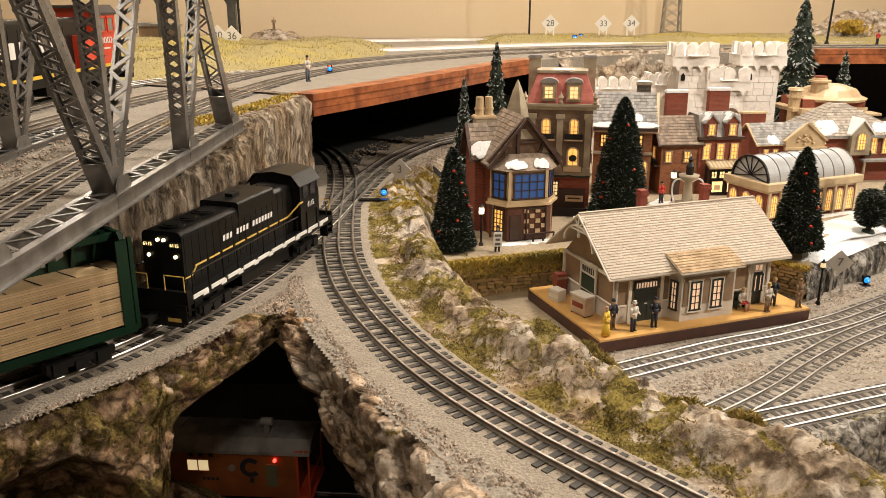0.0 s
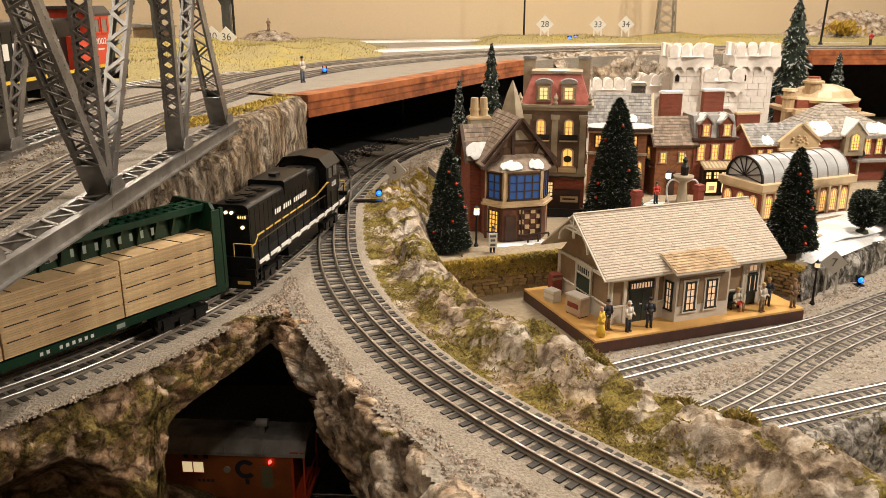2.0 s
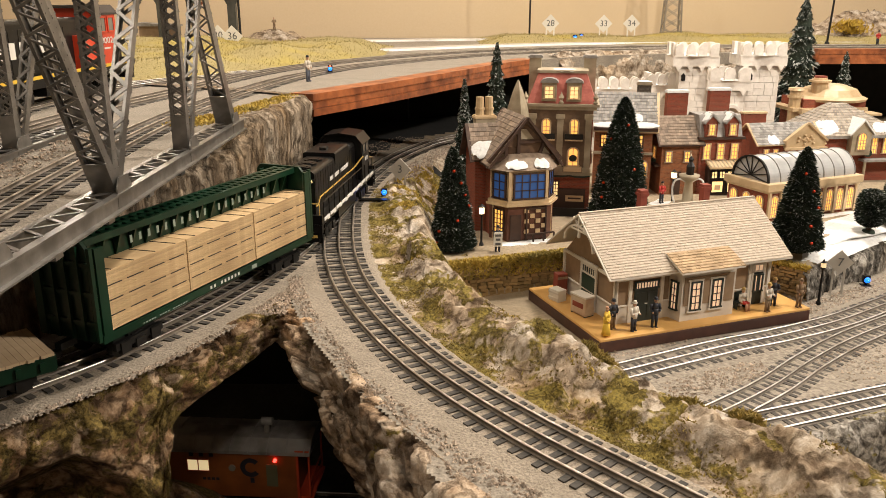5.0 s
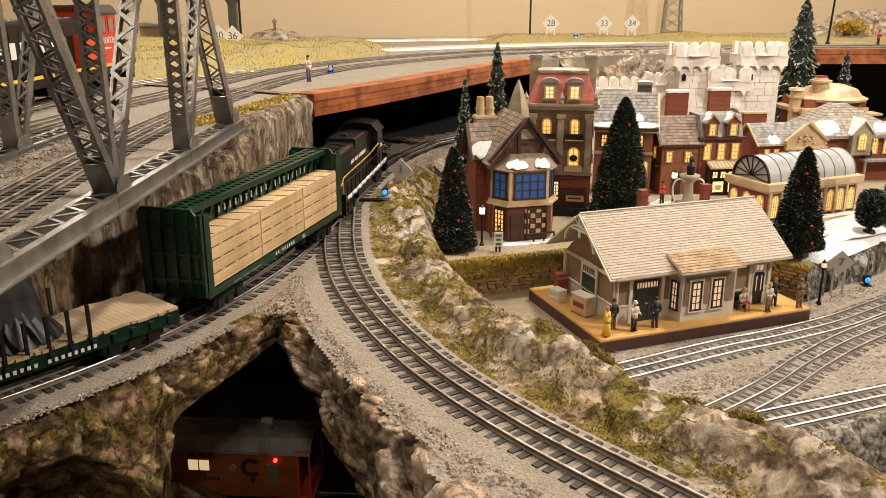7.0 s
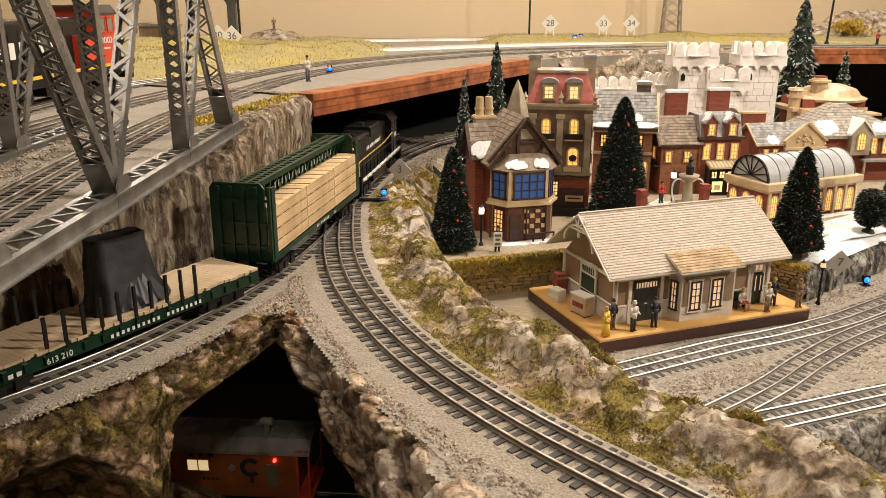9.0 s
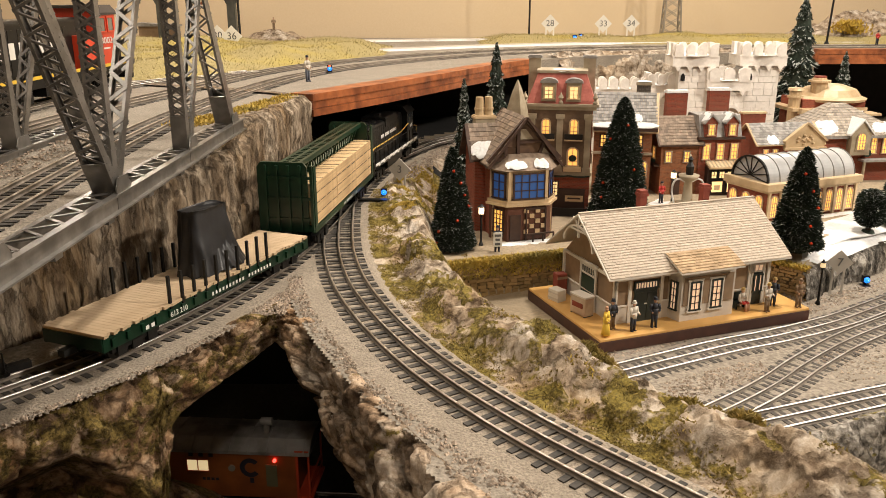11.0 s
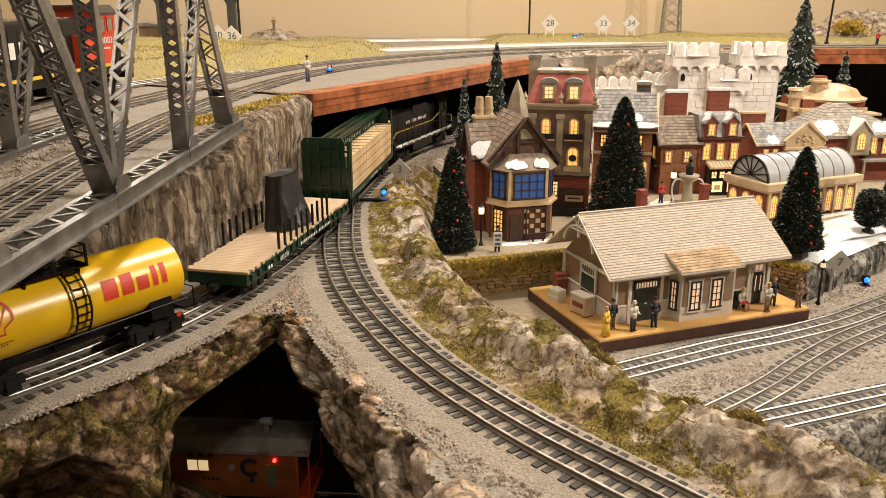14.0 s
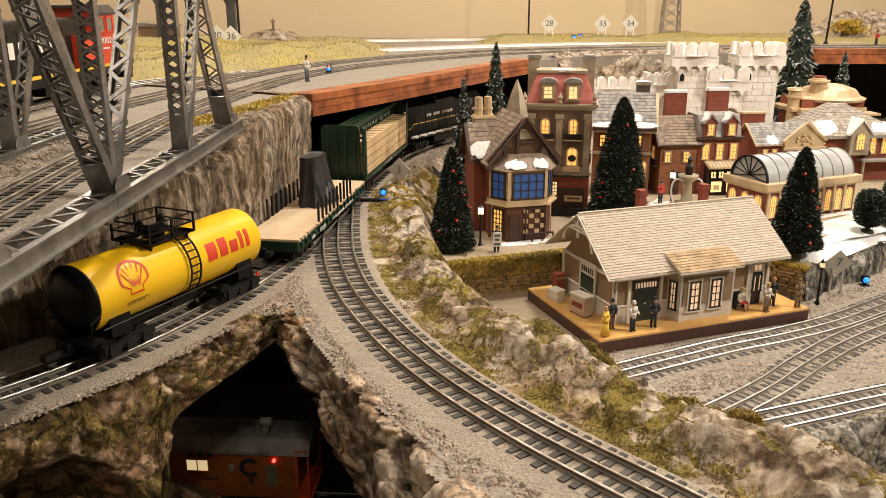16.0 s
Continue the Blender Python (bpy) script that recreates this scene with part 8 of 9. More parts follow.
scatter_stones("gravel", beside(ya, ta, 0.036, 0.075, 900, lambda x, y: 0.22 < x < 0.34 and y > 0.71, YARD - 0.0005, 5), "loose gravel between the yard tracks", seed=5)
scatter_stones("gravel", beside(yb, tb, 0.034, 0.044, 900, lambda x, y: 0.30 < x < 0.62, YARD - 0.0005, 6) + beside(yb, tb, -0.10, -0.036, 2600, lambda x, y: x > 0.40, YARD - 0.0005, 7), "loose gravel at the front of the yard", seed=6)
scatter_stones("gravel", beside(train_line, train_tan, 0.034, 0.07, 1200, lambda x, y: 1.2 < y < 1.6, -0.0048, 8) + beside(train_line, train_tan, -0.10, -0.04, 900, lambda x, y: 1.25 < y < 1.6, -0.0048, 9), "loose gravel inside the tunnel mouth", seed=7)
scatter_stones("gravel", beside(upper_line, upper_tan, -0.062, -0.030, 900, lambda x, y: y < 0.82, 0.1315, 10), "tan gravel shoulder on the bridge deck", seed=8)


def tufts(name, spots, material, label, h=(0.002, 0.005), seed=1, w=0.0006, lean=0.6):
    """Flock: short leaning blades."""
    rnd = random.Random(seed)
    g = G()
    for x, y, z in spots:
        a = rnd.uniform(0, 6.28)
        hh = rnd.uniform(*h)
        lx, ly = rnd.uniform(-lean, lean) * hh, rnd.uniform(-lean, lean) * hh
        c, s = math.cos(a) * w, math.sin(a) * w
        g.add([(x - c, y - s, z - 0.0008), (x + c, y + s, z - 0.0008), (x + lx, y + ly, z + hh)], [(0, 1, 2)])
    return tagged(part(name, g, material), label, "moss", kind="stuff")


def on_ground(n, x0, x1, y0, y1, keep, seed, dens=None):
    """Places on the sculpted ground where keep(dt, dc, x, y) holds, in clumps."""
    rs = np.random.RandomState(seed)
    x, y = rs.uniform(x0, x1, n), rs.uniform(y0, y1, n)
    h, dt, dc, rocky = ground_lookup(x, y)
    out = []
    for i in range(n):
        if not keep(dt[i], dc[i], x[i], y[i]):
            continue
        f = noise.fractal(Vector((x[i] * 32, y[i] * 32, 1.5)), 0.8, 2, 3)
        if f < (dens if dens is not None else 0.0):
            continue
        z = h[i] + (rocky[i] * crag(x[i], y[i]) if rocky[i] > 0.01 else 0)
        out.append((x[i], y[i], z))
    return out


tufts("moss", on_ground(90000, -0.10, 0.30, 0.36, 1.16, lambda dt, dc, x, y: 0.036 < dc < 0.070, 1, -0.20), MOSS, "olive-brown flock moss beside the curved track", (0.0006, 0.0020), 1, 0.0010, 1.6)
tufts("moss", on_ground(150000, -0.10, 0.36, 0.36, 1.16, lambda dt, dc, x, y: 0.055 < dc < 0.19 and y < 1.02, 2, 0.40), MOSS, "olive flock moss on the rock ridge", (0.0006, 0.0020), 2, 0.0010, 1.6)
tufts("yellow_moss", on_ground(90000, -0.10, 0.36, 0.36, 1.30, lambda dt, dc, x, y: 0.045 < dc < 0.15 and (y < 1.02 or dt > 0.045), 3, 0.52), STRAW, "yellow flock tufts on the rock ridge", (0.0006, 0.0022), 3, 0.0010, 1.6)
tufts("yellow_moss", on_ground(60000, -0.07, 0.05, 1.0, 1.36, lambda dt, dc, x, y: 0.045 < dt < 0.10, 4, -0.05), STRAW, "yellow moss on the bank by the tunnel", (0.001, 0.003), 4, 0.0010, 1.5)
# large moss cushion at the foot of the ridge
rnd = random.Random(5)
spots = []
for cx, cy, r, zz in ((0.235, 0.565, 0.030, -0.064), (0.262, 0.548, 0.016, -0.075), (0.178, 0.502, 0.016, -0.03), (0.20, 0.475, 0.014, -0.035), (0.12, 0.565, 0.016, -0.012)):
    for k in range(2400):
        a, q = rnd.uniform(0, 6.28), rnd.random() ** 0.5
        x, y = cx + r * q * math.cos(a), cy + r * q * math.sin(a) * 0.8
        h, _, _, rk = ground_lookup(np.array([x]), np.array([y]))
        spots.append((x, y, h[0] + rk[0] * crag(x, y) + 0.008 * (1 - q * q) * rnd.random()))
tufts("moss", spots, MOSS, "thick olive moss cushions on the rocks", (0.0008, 0.0026), 6, 0.0010, 1.6)
spots = []
for k in range(9000):
    x = rnd.uniform(0.30, 0.62)
    y = np.interp(x, [0.25, 0.294, 0.411, 0.6], [0.585, 0.61, 0.669, 0.765]) - rnd.uniform(-0.004, 0.10)
    if noise.fractal(Vector((x * 40, y * 40, 4)), 0.8, 2, 3) > 0.02:
        h, _, _, rk = ground_lookup(np.array([x]), np.array([y]))
        spots.append((x, y, h[0]))
tufts("moss", spots, MOSS, "olive moss and scrub on the lower slope", (0.001, 0.004), 7, 0.0011, 1.5)
spots = []
for k in range(7000):
    s = rnd.uniform(0, 0.187)
    x, y = -0.005 + 0.187 * s / 0.187, 0.968 + 0.062 * s / 0.187
    if rnd.random() < 0.75:
        spots.append((x + rnd.uniform(-0.001, 0.001), y + rnd.uniform(-0.003, 0.012), TERRACE - 0.004 + rnd.uniform(0, 0.003)))
    else:
        spots.append((x, y - 0.003, TERRACE - 0.004 - rnd.random() ** 2 * 0.02))
for k in range(3000):
    s = rnd.random()
    k = rnd.uniform(-0.003, 0.011)
    spots.append((0.358 + 0.106 * s + 0.72 * k, 1.099 - 0.111 * s + 0.69 * k, TERRACE - 0.016 + rnd.uniform(0, 0.004)))
tufts("yellow_moss", spots, STRAW, "yellow moss along the top of the stone wall", (0.0015, 0.004), 8, 0.0014, 1.4)
spots = []
el, et = curve_of(EDGE[:5])
for k in range(3600):
    i = rnd.randrange(len(el))
    o = rnd.uniform(-0.030, 0.004)
    spots.append((el[i, 0] + et[i, 1] * o, el[i, 1] - et[i, 0] * o, TABLE - 0.002 + rnd.uniform(0, 0.004)))
tufts("yellow_moss", spots, STRAW, "yellow moss on the cliff top", (0.0008, 0.0026), 9, 0.0013, 1.6)


# ---- upper table: grass banks, rock edge ----
def bank(name, x0, x1, y0, y1, height, label, blades, seed, step=0.02):
    nx, ny = int((x1 - x0) / step) + 1, int((y1 - y0) / step) + 1

    def z_at(x, y):
        _u = min((x - x0) / 0.08, (x1 - x) / 0.08, (y - y0) / 0.08, (y1 - y) / 0.05, 1)
        d = np.min(np.hypot(upper2_line[::6, 0] - x, upper2_line[::6, 1] - y))
        return TABLE - 0.003 + max(0, min(1, (d - 0.03) / 0.12)) * max(0, _u) * height * (1 if x0 > 0 or x < np.interp(y, upper2_line[:, 1], upper2_line[:, 0]) else 0) * (0.55 + 0.45 * noise.noise(Vector((x * 6, y * 6, seed)))) + (0.0 if d > 0.034 and (x0 > 0 or x < np.interp(y, upper2_line[:, 1], upper2_line[:, 0])) else -0.03)

    rows = [[(x, y, z_at(x, y)) for x in np.linspace(x0, x1, nx)] for y in np.linspace(y0, y1, ny)]
    tagged(part(name, G().grid(rows), GRASS, smooth=True), label, "grass", kind="structure")
    r = random.Random(seed)
    spots = []
    while len(spots) < blades:
        x, y = r.uniform(x0, x1), r.uniform(y0, y1)
        d = np.min(np.hypot(upper2_line[::6, 0] - x, upper2_line[::6, 1] - y))
        if d > 0.04 and (x0 > 0 or x < np.interp(y, upper2_line[:, 1], upper2_line[:, 0])):
            spots.append((x, y, z_at(x, y)))
    tufts("static_grass", spots, GRASS, "dry yellow-green static grass on the raised table", (0.002, 0.006), seed, 0.0009, 0.8)


bank("grass_bank", -1.3, -0.13, 1.33, 2.28, 0.045, "dry grass bank behind the raised tracks", 15000, 3)
bank("grass_strip", 0.10, 1.7, 2.36, 2.72, 0.030, "dry grass strip along the room wall", 9000, 4)
swept_rock("rock_edge", [(0.255, 1.825), (0.33, 1.885), (0.42, 1.925), (0.60, 1.985), (0.80, 2.02), (0.90, 2.03)], [(0, [(-0.05, 0.138), (-0.02, 0.139), (0.0, 0.128), (0.012, 0.09), (0.02, 0.02), (0.02, -0.065)])], "craggy grey-brown rock face below the raised track", ROCK, 1.1, 0.006, 34)
rows = []
for j in range(13):
    rr = j / 12
    rows.append([(-0.50 + 0.115 * rr * math.cos(a), 2.50 + 0.08 * rr * math.sin(a), TABLE + 0.034 * (1 - rr ** 1.5) + 0.006 * noise.noise(Vector((math.cos(a) * 2, math.sin(a) * 2, rr * 5))) * (rr < 1)) for a in np.linspace(0, 6.28318, 31)])
tagged(part("rock_mound", G().grid(rows), ROCK, smooth=True), "low brown rocky mound on the raised table", "mound", kind="structure")
# glare on the back tracks, put into white glossy strips
gl = mat("track_glare_white", (0.70, 0.68, 0.65), (0.80, 0.78, 0.75), 60, 0.15, 0, 0.02)
for pts, half in (([(-0.62, 2.40), (-0.30, 2.50), (0.0, 2.585), (0.22, 2.61)], 0.040), ([(-0.30, 1.98), (-0.12, 2.10), (0.08, 2.23), (0.29, 2.335), (0.48, 2.40), (0.80, 2.43), (1.7, 2.44)], 0.034)):
    l, t = curve_of(pts, 0.01)
    rows = [[(p[0] + d[1] * o, p[1] - d[0] * o, z) for o, z in ((-half, TABLE - 0.003), (-half + 0.004, TABLE + 0.003), (half - 0.004, TABLE + 0.003), (half, TABLE - 0.003))] for p, d in zip(l, t)]
    tagged(part("glare_strip", G().grid(rows), gl), "glossy white strip standing in for track glare on the raised table", "strip", kind="structure")


swept_rock("rock_ledge", [(0.275, 0.606), (0.294, 0.616), (0.35, 0.644), (0.411, 0.675), (0.50, 0.72), (0.62, 0.78)], [(0, [(-0.016, -0.117), (-0.008, -0.106), (0.002, -0.101), (0.012, -0.112), (0.018, -0.16), (0.022, -0.20)])], "low grey rock ledge at the front of the yard", rock_mat("grey_ledge_rock", ((0.09, 0.08, 0.07), (0.25, 0.23, 0.205), (0.42, 0.39, 0.35), (0.56, 0.53, 0.49)), (0.85, 0.8, 0.72), 84, (0.22, 0.18, 0.04), 0.57), 0.8, 0.004, 26)


# ---- signs, signals, lamps ----
SIGNWHITE = mat("white_sign_board", (0.66, 0.63, 0.57), (0.72, 0.69, 0.63), 60, 0.6, 0, 0.02)
SIGNGREY = mat("grey_sign_board", (0.40, 0.37, 0.33), (0.46, 0.43, 0.38), 60, 0.6, 0, 0.02)
INK = mat("grey_ink", (0.08, 0.08, 0.08), (0.12, 0.12, 0.12), 60, 0.6, 0, 0)


def diamond_sign(x, y, z, half, number, board, lift, rz=0, group="numbered diamond signs"):
    e = thing("diamond_sign", "small %s diamond sign with number %s on two posts" % ("white" if board is SIGNWHITE else "grey", number), "sign", pose(x, y, z, 0, 0, rz), group)
    b = part("board", G().prism([(0, lift - half), (half, lift), (0, lift + half), (-half, lift)], -0.001, 0.001), board, e)
    text("number", number, half * 0.95, INK, b, Matrix.Translation((0, -0.0013, lift)) @ Matrix.Rotation(math.pi / 2, 4, "X"))
    for s in (-1, 1):
        part("post", G().box((s * half * 0.42, 0.0012, (lift - half * 0.3) / 2), (half * 0.16, 0.0016, lift - half * 0.3)), board, e)


diamond_sign(-0.062, 1.155, -0.004, 0.0165, "3", SIGNGREY, 0.026, -12)
diamond_sign(-0.190, 0.935, -0.008, 0.0145, "4", mat("dark_sign_board", (0.13, 0.115, 0.095), (0.17, 0.15, 0.125), 60, 0.6), 0.040, 58)
diamond_sign(0.516, 1.010, YARD, 0.0165, "7", SIGNGREY, 0.044, -10)
diamond_sign(-0.515, 2.06, TABLE - 0.002, 0.0255, "36", SIGNWHITE, 0.036)
diamond_sign(-0.560, 2.10, TABLE - 0.002, 0.0255, "30", SIGNWHITE, 0.036)
diamond_sign(0.320, 2.53, TABLE, 0.0265, "28", SIGNWHITE, 0.050)
diamond_sign(0.492, 2.60, TABLE, 0.0265, "33", SIGNWHITE, 0.047)
diamond_sign(0.582, 2.62, TABLE, 0.0265, "34", SIGNWHITE, 0.047)
BLUE = glow("blue_signal_lamp", (0.01, 0.16, 0.95), 2.2)
BLUEWHITE = glow("white_signal_core", (0.35, 0.75, 1.0), 2.5)
SIGRED = glow("red_signal_lamp", (1.0, 0.08, 0.03), 3.0)


def dwarf_signal(x, y, z, s, lift=0.004, red=False, rz=0, lamp=None):
    e = thing("dwarf_signal", "small black dwarf signal with a glowing %s lamp" % ("red and blue" if red else "blue"), "signal", pose(x, y, z, 0, 0, rz), "dwarf signals")
    part("housing", G().box((0, 0, lift + s * 0.55), (s, s * 0.7, s * 1.1 * (1.5 if red else 1))).box((0, 0, lift * 0.5), (s * 0.4, s * 0.4, lift)).box((0, 0, 0.0006), (s * 1.4, s * 1.2, 0.0012)), BLACKPAINT, e, bevel=0.0006)
    part("lamp", G().sphere((0, -s * 0.38, lift + s * 0.50), s * 0.44, 12, 8), BLUE, e, "glowing blue lamp", smooth=True)
    part("lens", G().sphere((0, -s * 0.66, lift + s * 0.52), s * 0.16, 10, 7), BLUEWHITE, e, "bright lamp core", smooth=True)
    if red:
        part("red_lens", G().sphere((0, -s * 0.36, lift + s * 1.05), s * 0.26, 10, 7), SIGRED, e, "glowing red lamp", smooth=True)


dwarf_signal(-0.081, 1.098, -0.006, 0.0085)
tagged(part("switch_machine", G().box((-0.098, 1.075, -0.0045), (0.05, 0.012, 0.004)), BLACKPAINT), "flat black switch machine beside the track", "switch machine")
dwarf_signal(0.572, 1.045, YARD, 0.009)
dwarf_signal(-0.197, 1.455, TABLE, 0.008, 0.002, True)
dwarf_signal(0.39, 2.50, TABLE, 0.013)
dwarf_signal(0.425, 2.60, TABLE, 0.012)


def street_lamp(x, y, z, h, label, pole=IRON, head=0.0045, power=3.0):
    e = thing("street_lamp", label, "street lamp", pose(x, y, z), "street lamps")
    part("post", G().lathe([(0.0032, 0), (0.0032, 0.003), (0.0016, 0.006), (0.0012, h - 0.004), (0.0026, h - 0.002), (0.0026, h)], 10), pole, e)
    part("lantern", G().box((0, 0, h + head), (head * 1.5, head * 1.5, head * 2)), glow("street_lamp_glow", (1.0, 0.78, 0.45), power), e, "glowing lantern")
    part("cap", G().lathe([(head * 1.2, 0), (head * 0.6, 0.002), (0.0005, 0.0045)], 8, (0, 0, h + 2 * head)), pole, e)


street_lamp(0.051, 1.050, TERRACE - 0.001, 0.045, "black street lamp with a glowing lantern by the shop")
street_lamp(0.365, 1.27, TERRACE - 0.001, 0.046, "black street lamp with a glowing lantern by the brick shop")
street_lamp(0.476, 0.972, YARD, 0.050, "tall black street lamp beside the platform end", BLACKPAINT, 0.0030, 0.5)

# figurines off the platform
f = figurine(pose(0.071, 1.022, TERRACE + 0.0005, 0, 0, 5), NAVY, NAVY, NAVY, h=0.035)
tagged(f, "small dark figurine on the village street", "figurine")
e = thing("sandwich_board", "white sandwich board with dark printed bars", "sign", pose(0.071, 1.0165, TERRACE + 0.008, 0, 0, 5))
part("board", G().box((0, 0, 0.010), (0.0115, 0.001, 0.019)), SIGNWHITE, e)
part("print", G().box((0, -0.0007, 0.0155), (0.008, 0.0003, 0.003)).box((0, -0.0007, 0.010), (0.006, 0.0003, 0.003)).box((0, -0.0007, 0.004), (0.007, 0.0003, 0.003)), INK, e)
tagged(figurine(pose(0.352, 1.285, TERRACE, 0, 0, 20), REDCOAT, NAVY, NAVY, h=0.036), "small red-coated figurine on the village street", "figurine")
tagged(figurine(pose(-0.2115, 1.303, TABLE - 0.001, 0, 0, 60), SIDING, mat("blue_trousers", (0.07, 0.08, 0.11), (0.10, 0.11, 0.14), 100, 0.7), NAVY, h=0.040), "small painted figurine standing at the table edge", "figurine")
tagged(figurine(pose(-0.497, 2.49, TABLE + 0.0335, 0, 0, 10), TAN, KHAKI, None, h=0.036, arm=0.9), "tiny painted figurine on the rocky mound", "figurine")
tagged(figurine(pose(1.175, 2.28, TABLE + 0.001, 0, 0, 10), REDCOAT, NAVY, NAVY, h=0.038), "small painted figurine beside the far track", "figurine")
e = thing("fountain", "white-grey ornate fountain with curved arms on the street", "fountain", pose(0.380, 1.24, TERRACE - 0.001) @ Matrix.Diagonal((1.45, 1.45, 1.55, 1)))
part("basin", G().lathe([(0.018, 0), (0.019, 0.006), (0.016, 0.008), (0.006, 0.010), (0.004, 0.030), (0.010, 0.034), (0.011, 0.037), (0.003, 0.038), (0.002, 0.050), (0.0005, 0.058)], 18), LIMESTONE, e, smooth=True)
for s in (-1, 1):
    g = G()
    pts = [(s * (0.004 + 0.013 * math.sin(a)), 0, 0.030 - 0.022 * (1 - math.cos(a)) * 0.8 + 0.010 * math.sin(a)) for a in np.linspace(0, 2.3, 11)]
    for p, q in zip(pts[:-1], pts[1:]):
        g.cyl(p, q, 0.0010, n=6)
    part("arm", g, SNOW, e)
part("statuette", G().lathe([(0.004, 0.036), (0.0045, 0.046), (0.002, 0.050), (0.003, 0.053), (0.0005, 0.056)], 8, (0, -0.002, 0)), IRON, e)

# ---- red-cabbed diesel on the raised table ----
SIDING_PTS = [(-0.506, 0.22), (-0.503, 0.6), (-0.499, 0.95), (-0.487, 1.15), (-0.455, 1.27), (-0.40, 1.37), (-0.33, 1.47)]
l3, t3 = curve_of(SIDING_PTS)
railway_track("three-rail model railway siding on the raised table", l3, t3, 0.1306, (0.5, 1.3))


def red_diesel():
    e = thing("red_diesel", "red-cabbed black diesel locomotive with white number 8002", "locomotive", pose(-0.499, 1.04, 0.1352, 0, 0, 88))
    red = mat("orange_red_paint", (0.56, 0.045, 0.016), (0.63, 0.06, 0.022), 80, 0.4, 0, 0.03)
    yel = mat("warning_yellow", (0.66, 0.42, 0.03), (0.72, 0.47, 0.04), 60, 0.5, 0, 0)
    turn = Matrix.Rotation(-math.pi / 2, 4, "Z")
    part("frame", G().box((0.02, 0, 0.027), (0.37, 0.062, 0.012)).box((0.203, 0, 0.024), (0.006, 0.06, 0.030)), BLACKPAINT, e)
    part("yellow_sill", G().box((0.01, -0.0315, 0.0335), (0.36, 0.001, 0.004)), yel, e, "yellow sill stripe")
    c = part("cab", G().prism([(-0.031, 0.034), (0.031, 0.034), (0.031, 0.101), (0.022, 0.109), (-0.022, 0.109), (-0.031, 0.101)], 0.088, 0.156, turn), red, e, "orange-red cab")
    part("roof", G().prism([(-0.033, 0.100), (-0.023, 0.1095), (0.023, 0.1095), (0.033, 0.100), (0.033, 0.103), (0.024, 0.113), (-0.024, 0.113), (-0.033, 0.103)], 0.080, 0.162, turn), mat("brown_black_roof", (0.03, 0.022, 0.018), (0.05, 0.036, 0.03), 60, 0.6), c)
    for x in (0.112, 0.138):
        sash(c, x, -0.0312, 0.078, 0.019, 0.019, 1, 1, red, mat("cab_glass", (0.16, 0.15, 0.13), (0.22, 0.20, 0.17), 20, 0.1, 0, 0))
    part("cab_door", G().box((0.150, -0.0313, 0.052), (0.009, 0.001, 0.034)), red, c)
    part("side_locker", G().box((0.066, -0.012, 0.055), (0.044, 0.036, 0.042)), red, e, "orange-red side locker")
    part("nose", rounded_hood(0.156, 0.192, 0.020, 0.032, 0.058), BLACKPAINT, e)
    part("hood", rounded_hood(-0.155, 0.088, 0.021, 0.033, 0.098), BLACKPAINT, e)
    for x in np.linspace(-0.14, 0.03, 9):
        part("hood_door", G().box((x, -0.0212, 0.064), (0.018, 0.0005, 0.048)), BLACKPAINT, e)
    text("number", "8002", 0.0120, SIGNWHITE, c, Matrix.Translation((0.122, -0.0318, 0.066)) @ Matrix.Rotation(math.pi / 2, 4, "X") @ Matrix.Diagonal((1.6, 1, 1, 1)), "white road number")
    part("number_bar", G().box((0.122, -0.0314, 0.056), (0.020, 0.0004, 0.0022)), SIGNWHITE, c)
    part("lettering", bars(G(), -0.13, 0.0, 0.056, 0.074, -0.0218, (6,), 0.45), SIGNWHITE, e, "white lettering bars")
    truck(e, 0.12)
    truck(e, -0.10)
    part("fuel_tank", rounded_hood(-0.05, 0.07, 0.027, 0.009, 0.024), BLACKPAINT, e)
    part("coupler", G().box((0.211, 0, 0.020), (0.012, 0.012, 0.012)), BLACKPAINT, e)
    part("grab_rail", G().cyl((0.200, -0.028, 0.034), (0.200, -0.028, 0.058), 0.0009, n=6).cyl((0.200, -0.028, 0.058), (0.186, -0.026, 0.066), 0.0009, n=6), SIGNWHITE, e)


red_diesel()


# ---- far things on the raised table ----
def pole(x, y, z, h, r, label, lean=0.0):
    e = thing("utility_pole", label, "pole", pose(x, y, z))
    part("shaft", G().cyl((0, 0, 0), (lean, 0, h), r, r * 0.8, 8), IRON, e)
    part("foot", G().cyl((0, 0, 0), (0, 0, 0.006), r * 2.2, r * 1.6, 10), IRON, e)


pole(-0.538, 2.24, TABLE - 0.002, 0.22, 0.0035, "thin black pole on the raised table")
pole(0.259, 2.54, TABLE, 0.25, 0.003, "thin black pole on the raised table")
pole(1.075, 2.36, TABLE, 0.24, 0.0032, "thin black leaning pole on the raised table", 0.01)


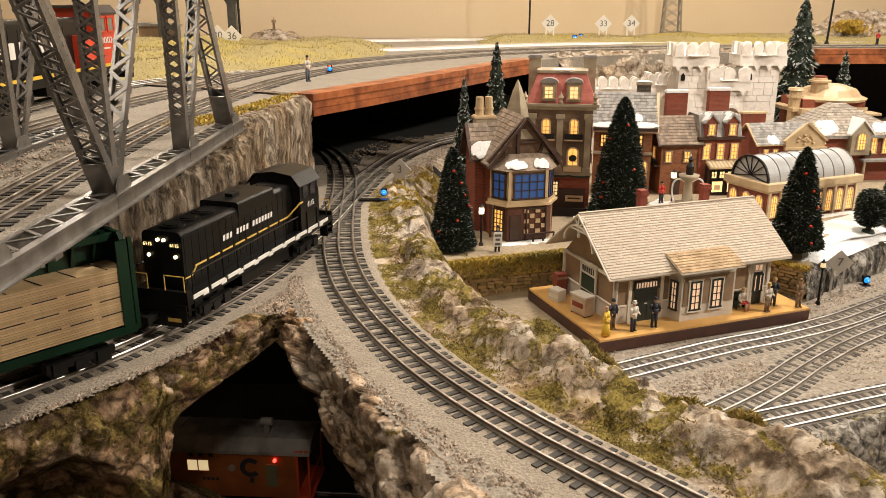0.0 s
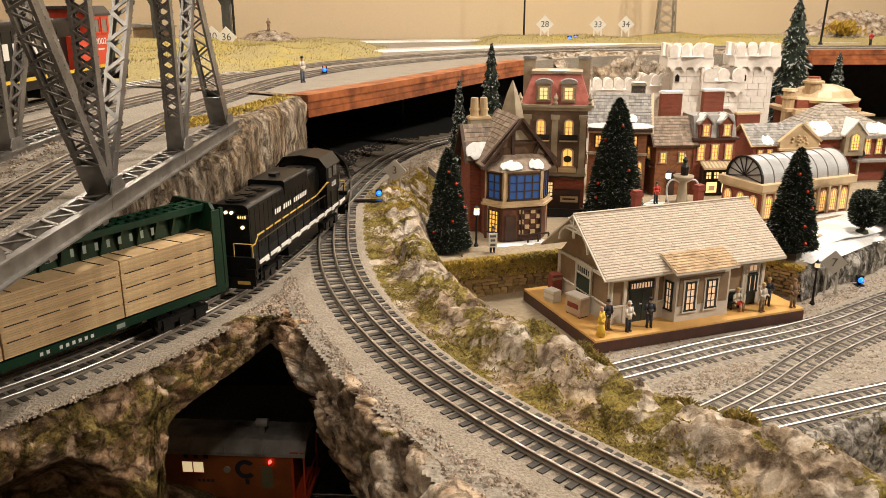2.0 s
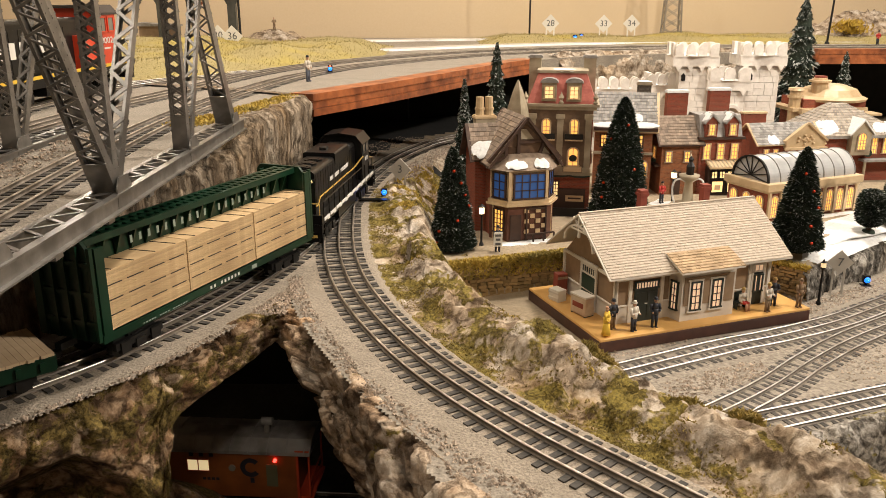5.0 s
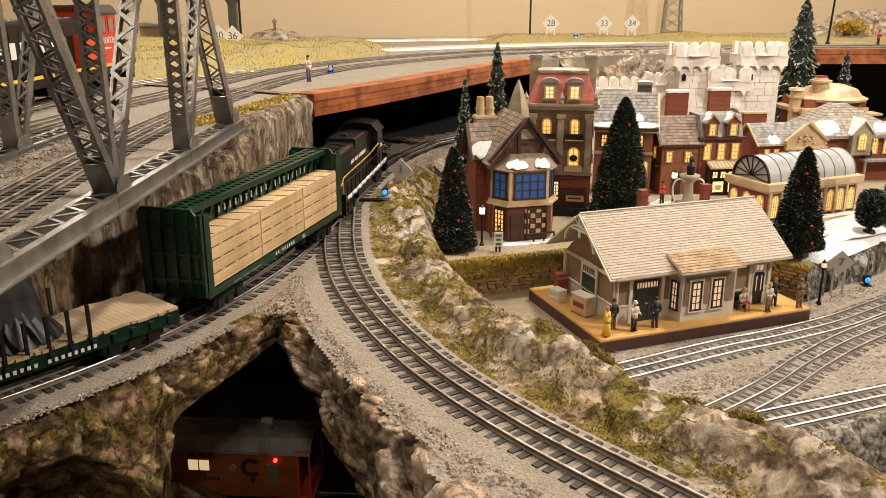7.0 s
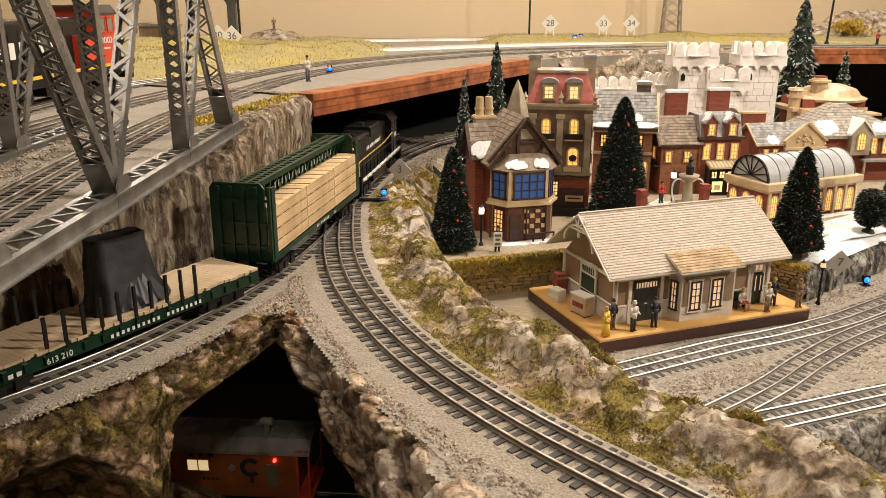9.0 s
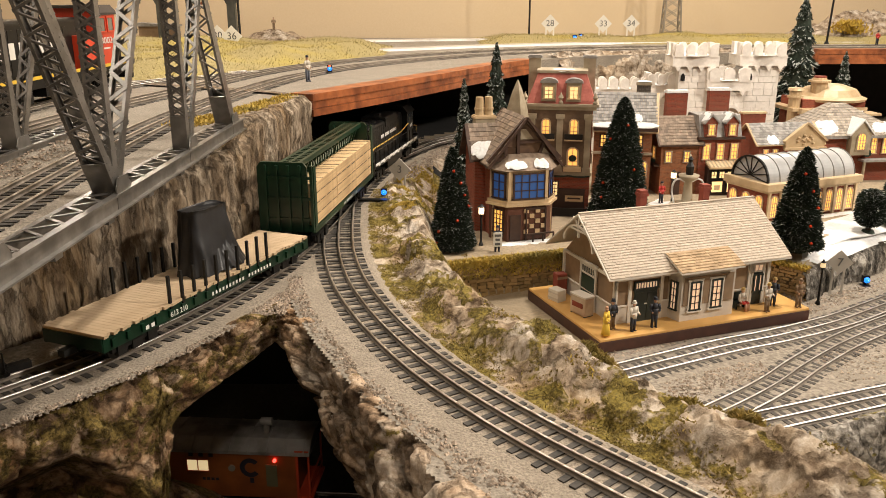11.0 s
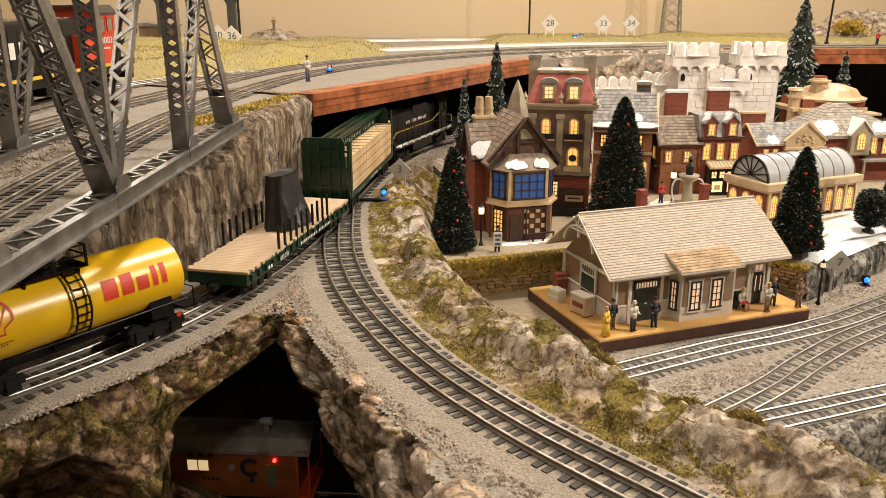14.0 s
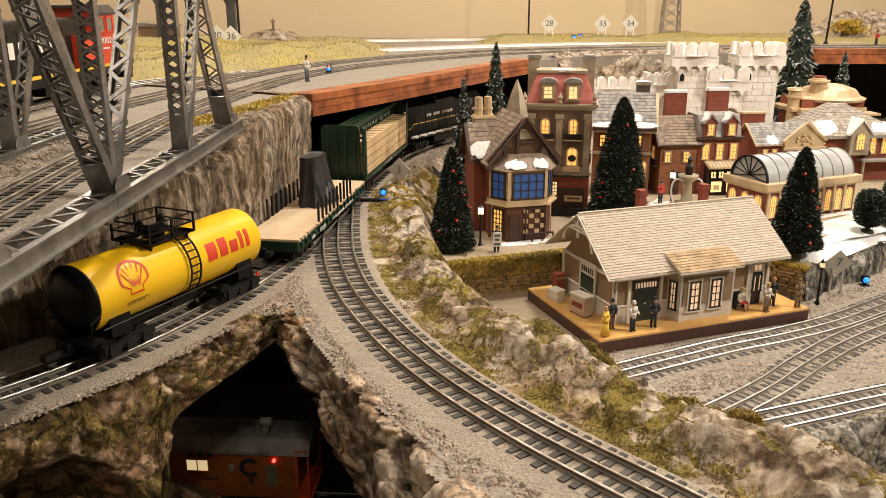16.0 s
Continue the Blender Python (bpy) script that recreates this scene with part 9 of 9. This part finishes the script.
def lattice_tower():
    e = thing("lattice_tower", "grey steel lattice tower on the raised table", "tower", pose(0.705, 2.62, TABLE + 0.004))
    steel = mat("tower_steel", (0.26, 0.23, 0.19), (0.34, 0.30, 0.25), 60, 0.5, 0.3, 0)
    part("base", G().box((0, 0, 0.002), (0.075, 0.05, 0.004)), steel, e)
    c = [(-0.028, -0.018), (0.028, -0.018), (0.028, 0.018), (-0.028, 0.018)]
    for x, y in c:
        part("leg", G().bar((x, y, 0), (x * 0.62, y * 0.62, 0.24), 0.004), steel, e)
    g = G()
    for k in range(8):
        a, b = 1 - 0.38 * k / 8, 1 - 0.38 * (k + 1) / 8
        for i in range(4):
            p, q = c[i], c[(i + 1) % 4]
            g.bar((p[0] * a, p[1] * a, 0.03 * k), (q[0] * b, q[1] * b, 0.03 * (k + 1)), 0.0022)
            g.bar((q[0] * a, q[1] * a, 0.03 * k), (p[0] * b, p[1] * b, 0.03 * (k + 1)), 0.0022)
    part("bracing", g, steel, e)


lattice_tower()
e = thing("water_tower", "dark steel framed tower with an orange-brown walkway", "tower", pose(-0.66, 2.30, TABLE - 0.002))
steel2 = mat("dark_tower_steel", (0.05, 0.05, 0.045), (0.08, 0.08, 0.07), 60, 0.5, 0.2, 0)
for x in (-0.10, 0.09):
    part("leg", G().box((x, 0, 0.09), (0.022, 0.02, 0.18)), steel2, e)
    part("brace", G().bar((x, -0.002, 0.10), (x + 0.05, -0.002, 0.19), 0.012).bar((x, -0.002, 0.10), (x - 0.05, -0.002, 0.19), 0.012), steel2, e)
part("walkway", G().bar((0.0, -0.03, 0.125), (0.13, -0.03, 0.21), 0.012, 0.02).bar((0.0, -0.03, 0.10), (0.13, -0.03, 0.185), 0.006), FASCIA, e, "orange-brown sloping walkway")
part("top_deck", G().box((0, 0, 0.205), (0.36, 0.05, 0.03)), steel2, e)
e = thing("loading_shed", "low grey-brown trackside shed against the wall", "shed", pose(-0.79, 2.36, TABLE - 0.002))
part("body", G().box((0, 0, 0.025), (0.10, 0.05, 0.05)), TAN, e)
part("roof", G().prism([(-0.055, 0.05), (0.055, 0.05), (0.055, 0.054), (-0.055, 0.060)], -0.03, 0.03), SLATE, e)
# rocky knoll with a small pavilion at the far end
rows = []
for j in range(15):
    rr = j / 14
    rows.append([(1.30 + 0.26 * rr * math.cos(a), 2.60 + 0.12 * rr * math.sin(a), TABLE + 0.075 * (1 - rr ** 2.2) + 0.02 * noise.fractal(Vector((math.cos(a) * 2, math.sin(a) * 2, rr * 6)), 0.9, 2, 3) * (rr < 1)) for a in np.linspace(0, 6.28318, 41)])
tagged(part("rock_knoll", G().grid(rows), ROCK, smooth=True), "grey rocky knoll with autumn scrub on the raised table", "rock", kind="structure")
e = thing("pavilion", "dark wooden pavilion at the far end of the table", "building", pose(1.47, 2.42, TABLE + 0.001))
part("floor_slab", G().box((0, 0, 0.004), (0.20, 0.10, 0.008)), SLATE, e)
for x in (-0.09, -0.03, 0.03, 0.09):
    part("post", G().box((x, -0.045, 0.050), (0.006, 0.006, 0.09)), TIMBER, e)
part("back_wall", G().box((0, 0.045, 0.05), (0.19, 0.006, 0.09)), TIMBER, e)
part("roof", G().prism([(-0.12, 0.093), (0.12, 0.093), (0.07, 0.135), (-0.07, 0.135)], -0.07, 0.06), TIMBER, e)
rnd = random.Random(12)
spots = [(1.20 + rnd.gauss(0, 0.022), 2.50 + rnd.gauss(0, 0.02), TABLE + 0.02 + rnd.uniform(0, 0.035)) for k in range(420)]
tufts("autumn_shrub", spots, mat("rust_foliage", (0.42, 0.27, 0.03), (0.55, 0.38, 0.06), 90, 0.9), "yellow autumn scrub on the knoll", (0.006, 0.014), 12, 0.004, 1.0)


# ---- what moves ----
def car_rows(ahead, wheelbase):
    """Rows for a vehicle whose middle runs that far ahead of the front of the first car."""
    rows = []
    for k in range(33):
        t = k * 0.5
        s = 0.12 + 0.0487 * t + 0.00008 * t * t + ahead
        a, b = on_train_line(s - wheelbase / 2), on_train_line(s + wheelbase / 2)
        m = (a + b) / 2
        rows.append((t, pose(m[0], m[1], 0, 0, 0, math.degrees(math.atan2(b[1] - a[1], b[0] - a[0])))))
    return rows


def motions():
    for ob, ahead, wheelbase in MOVERS:
        walk(ob, car_rows(ahead, wheelbase))


motions()
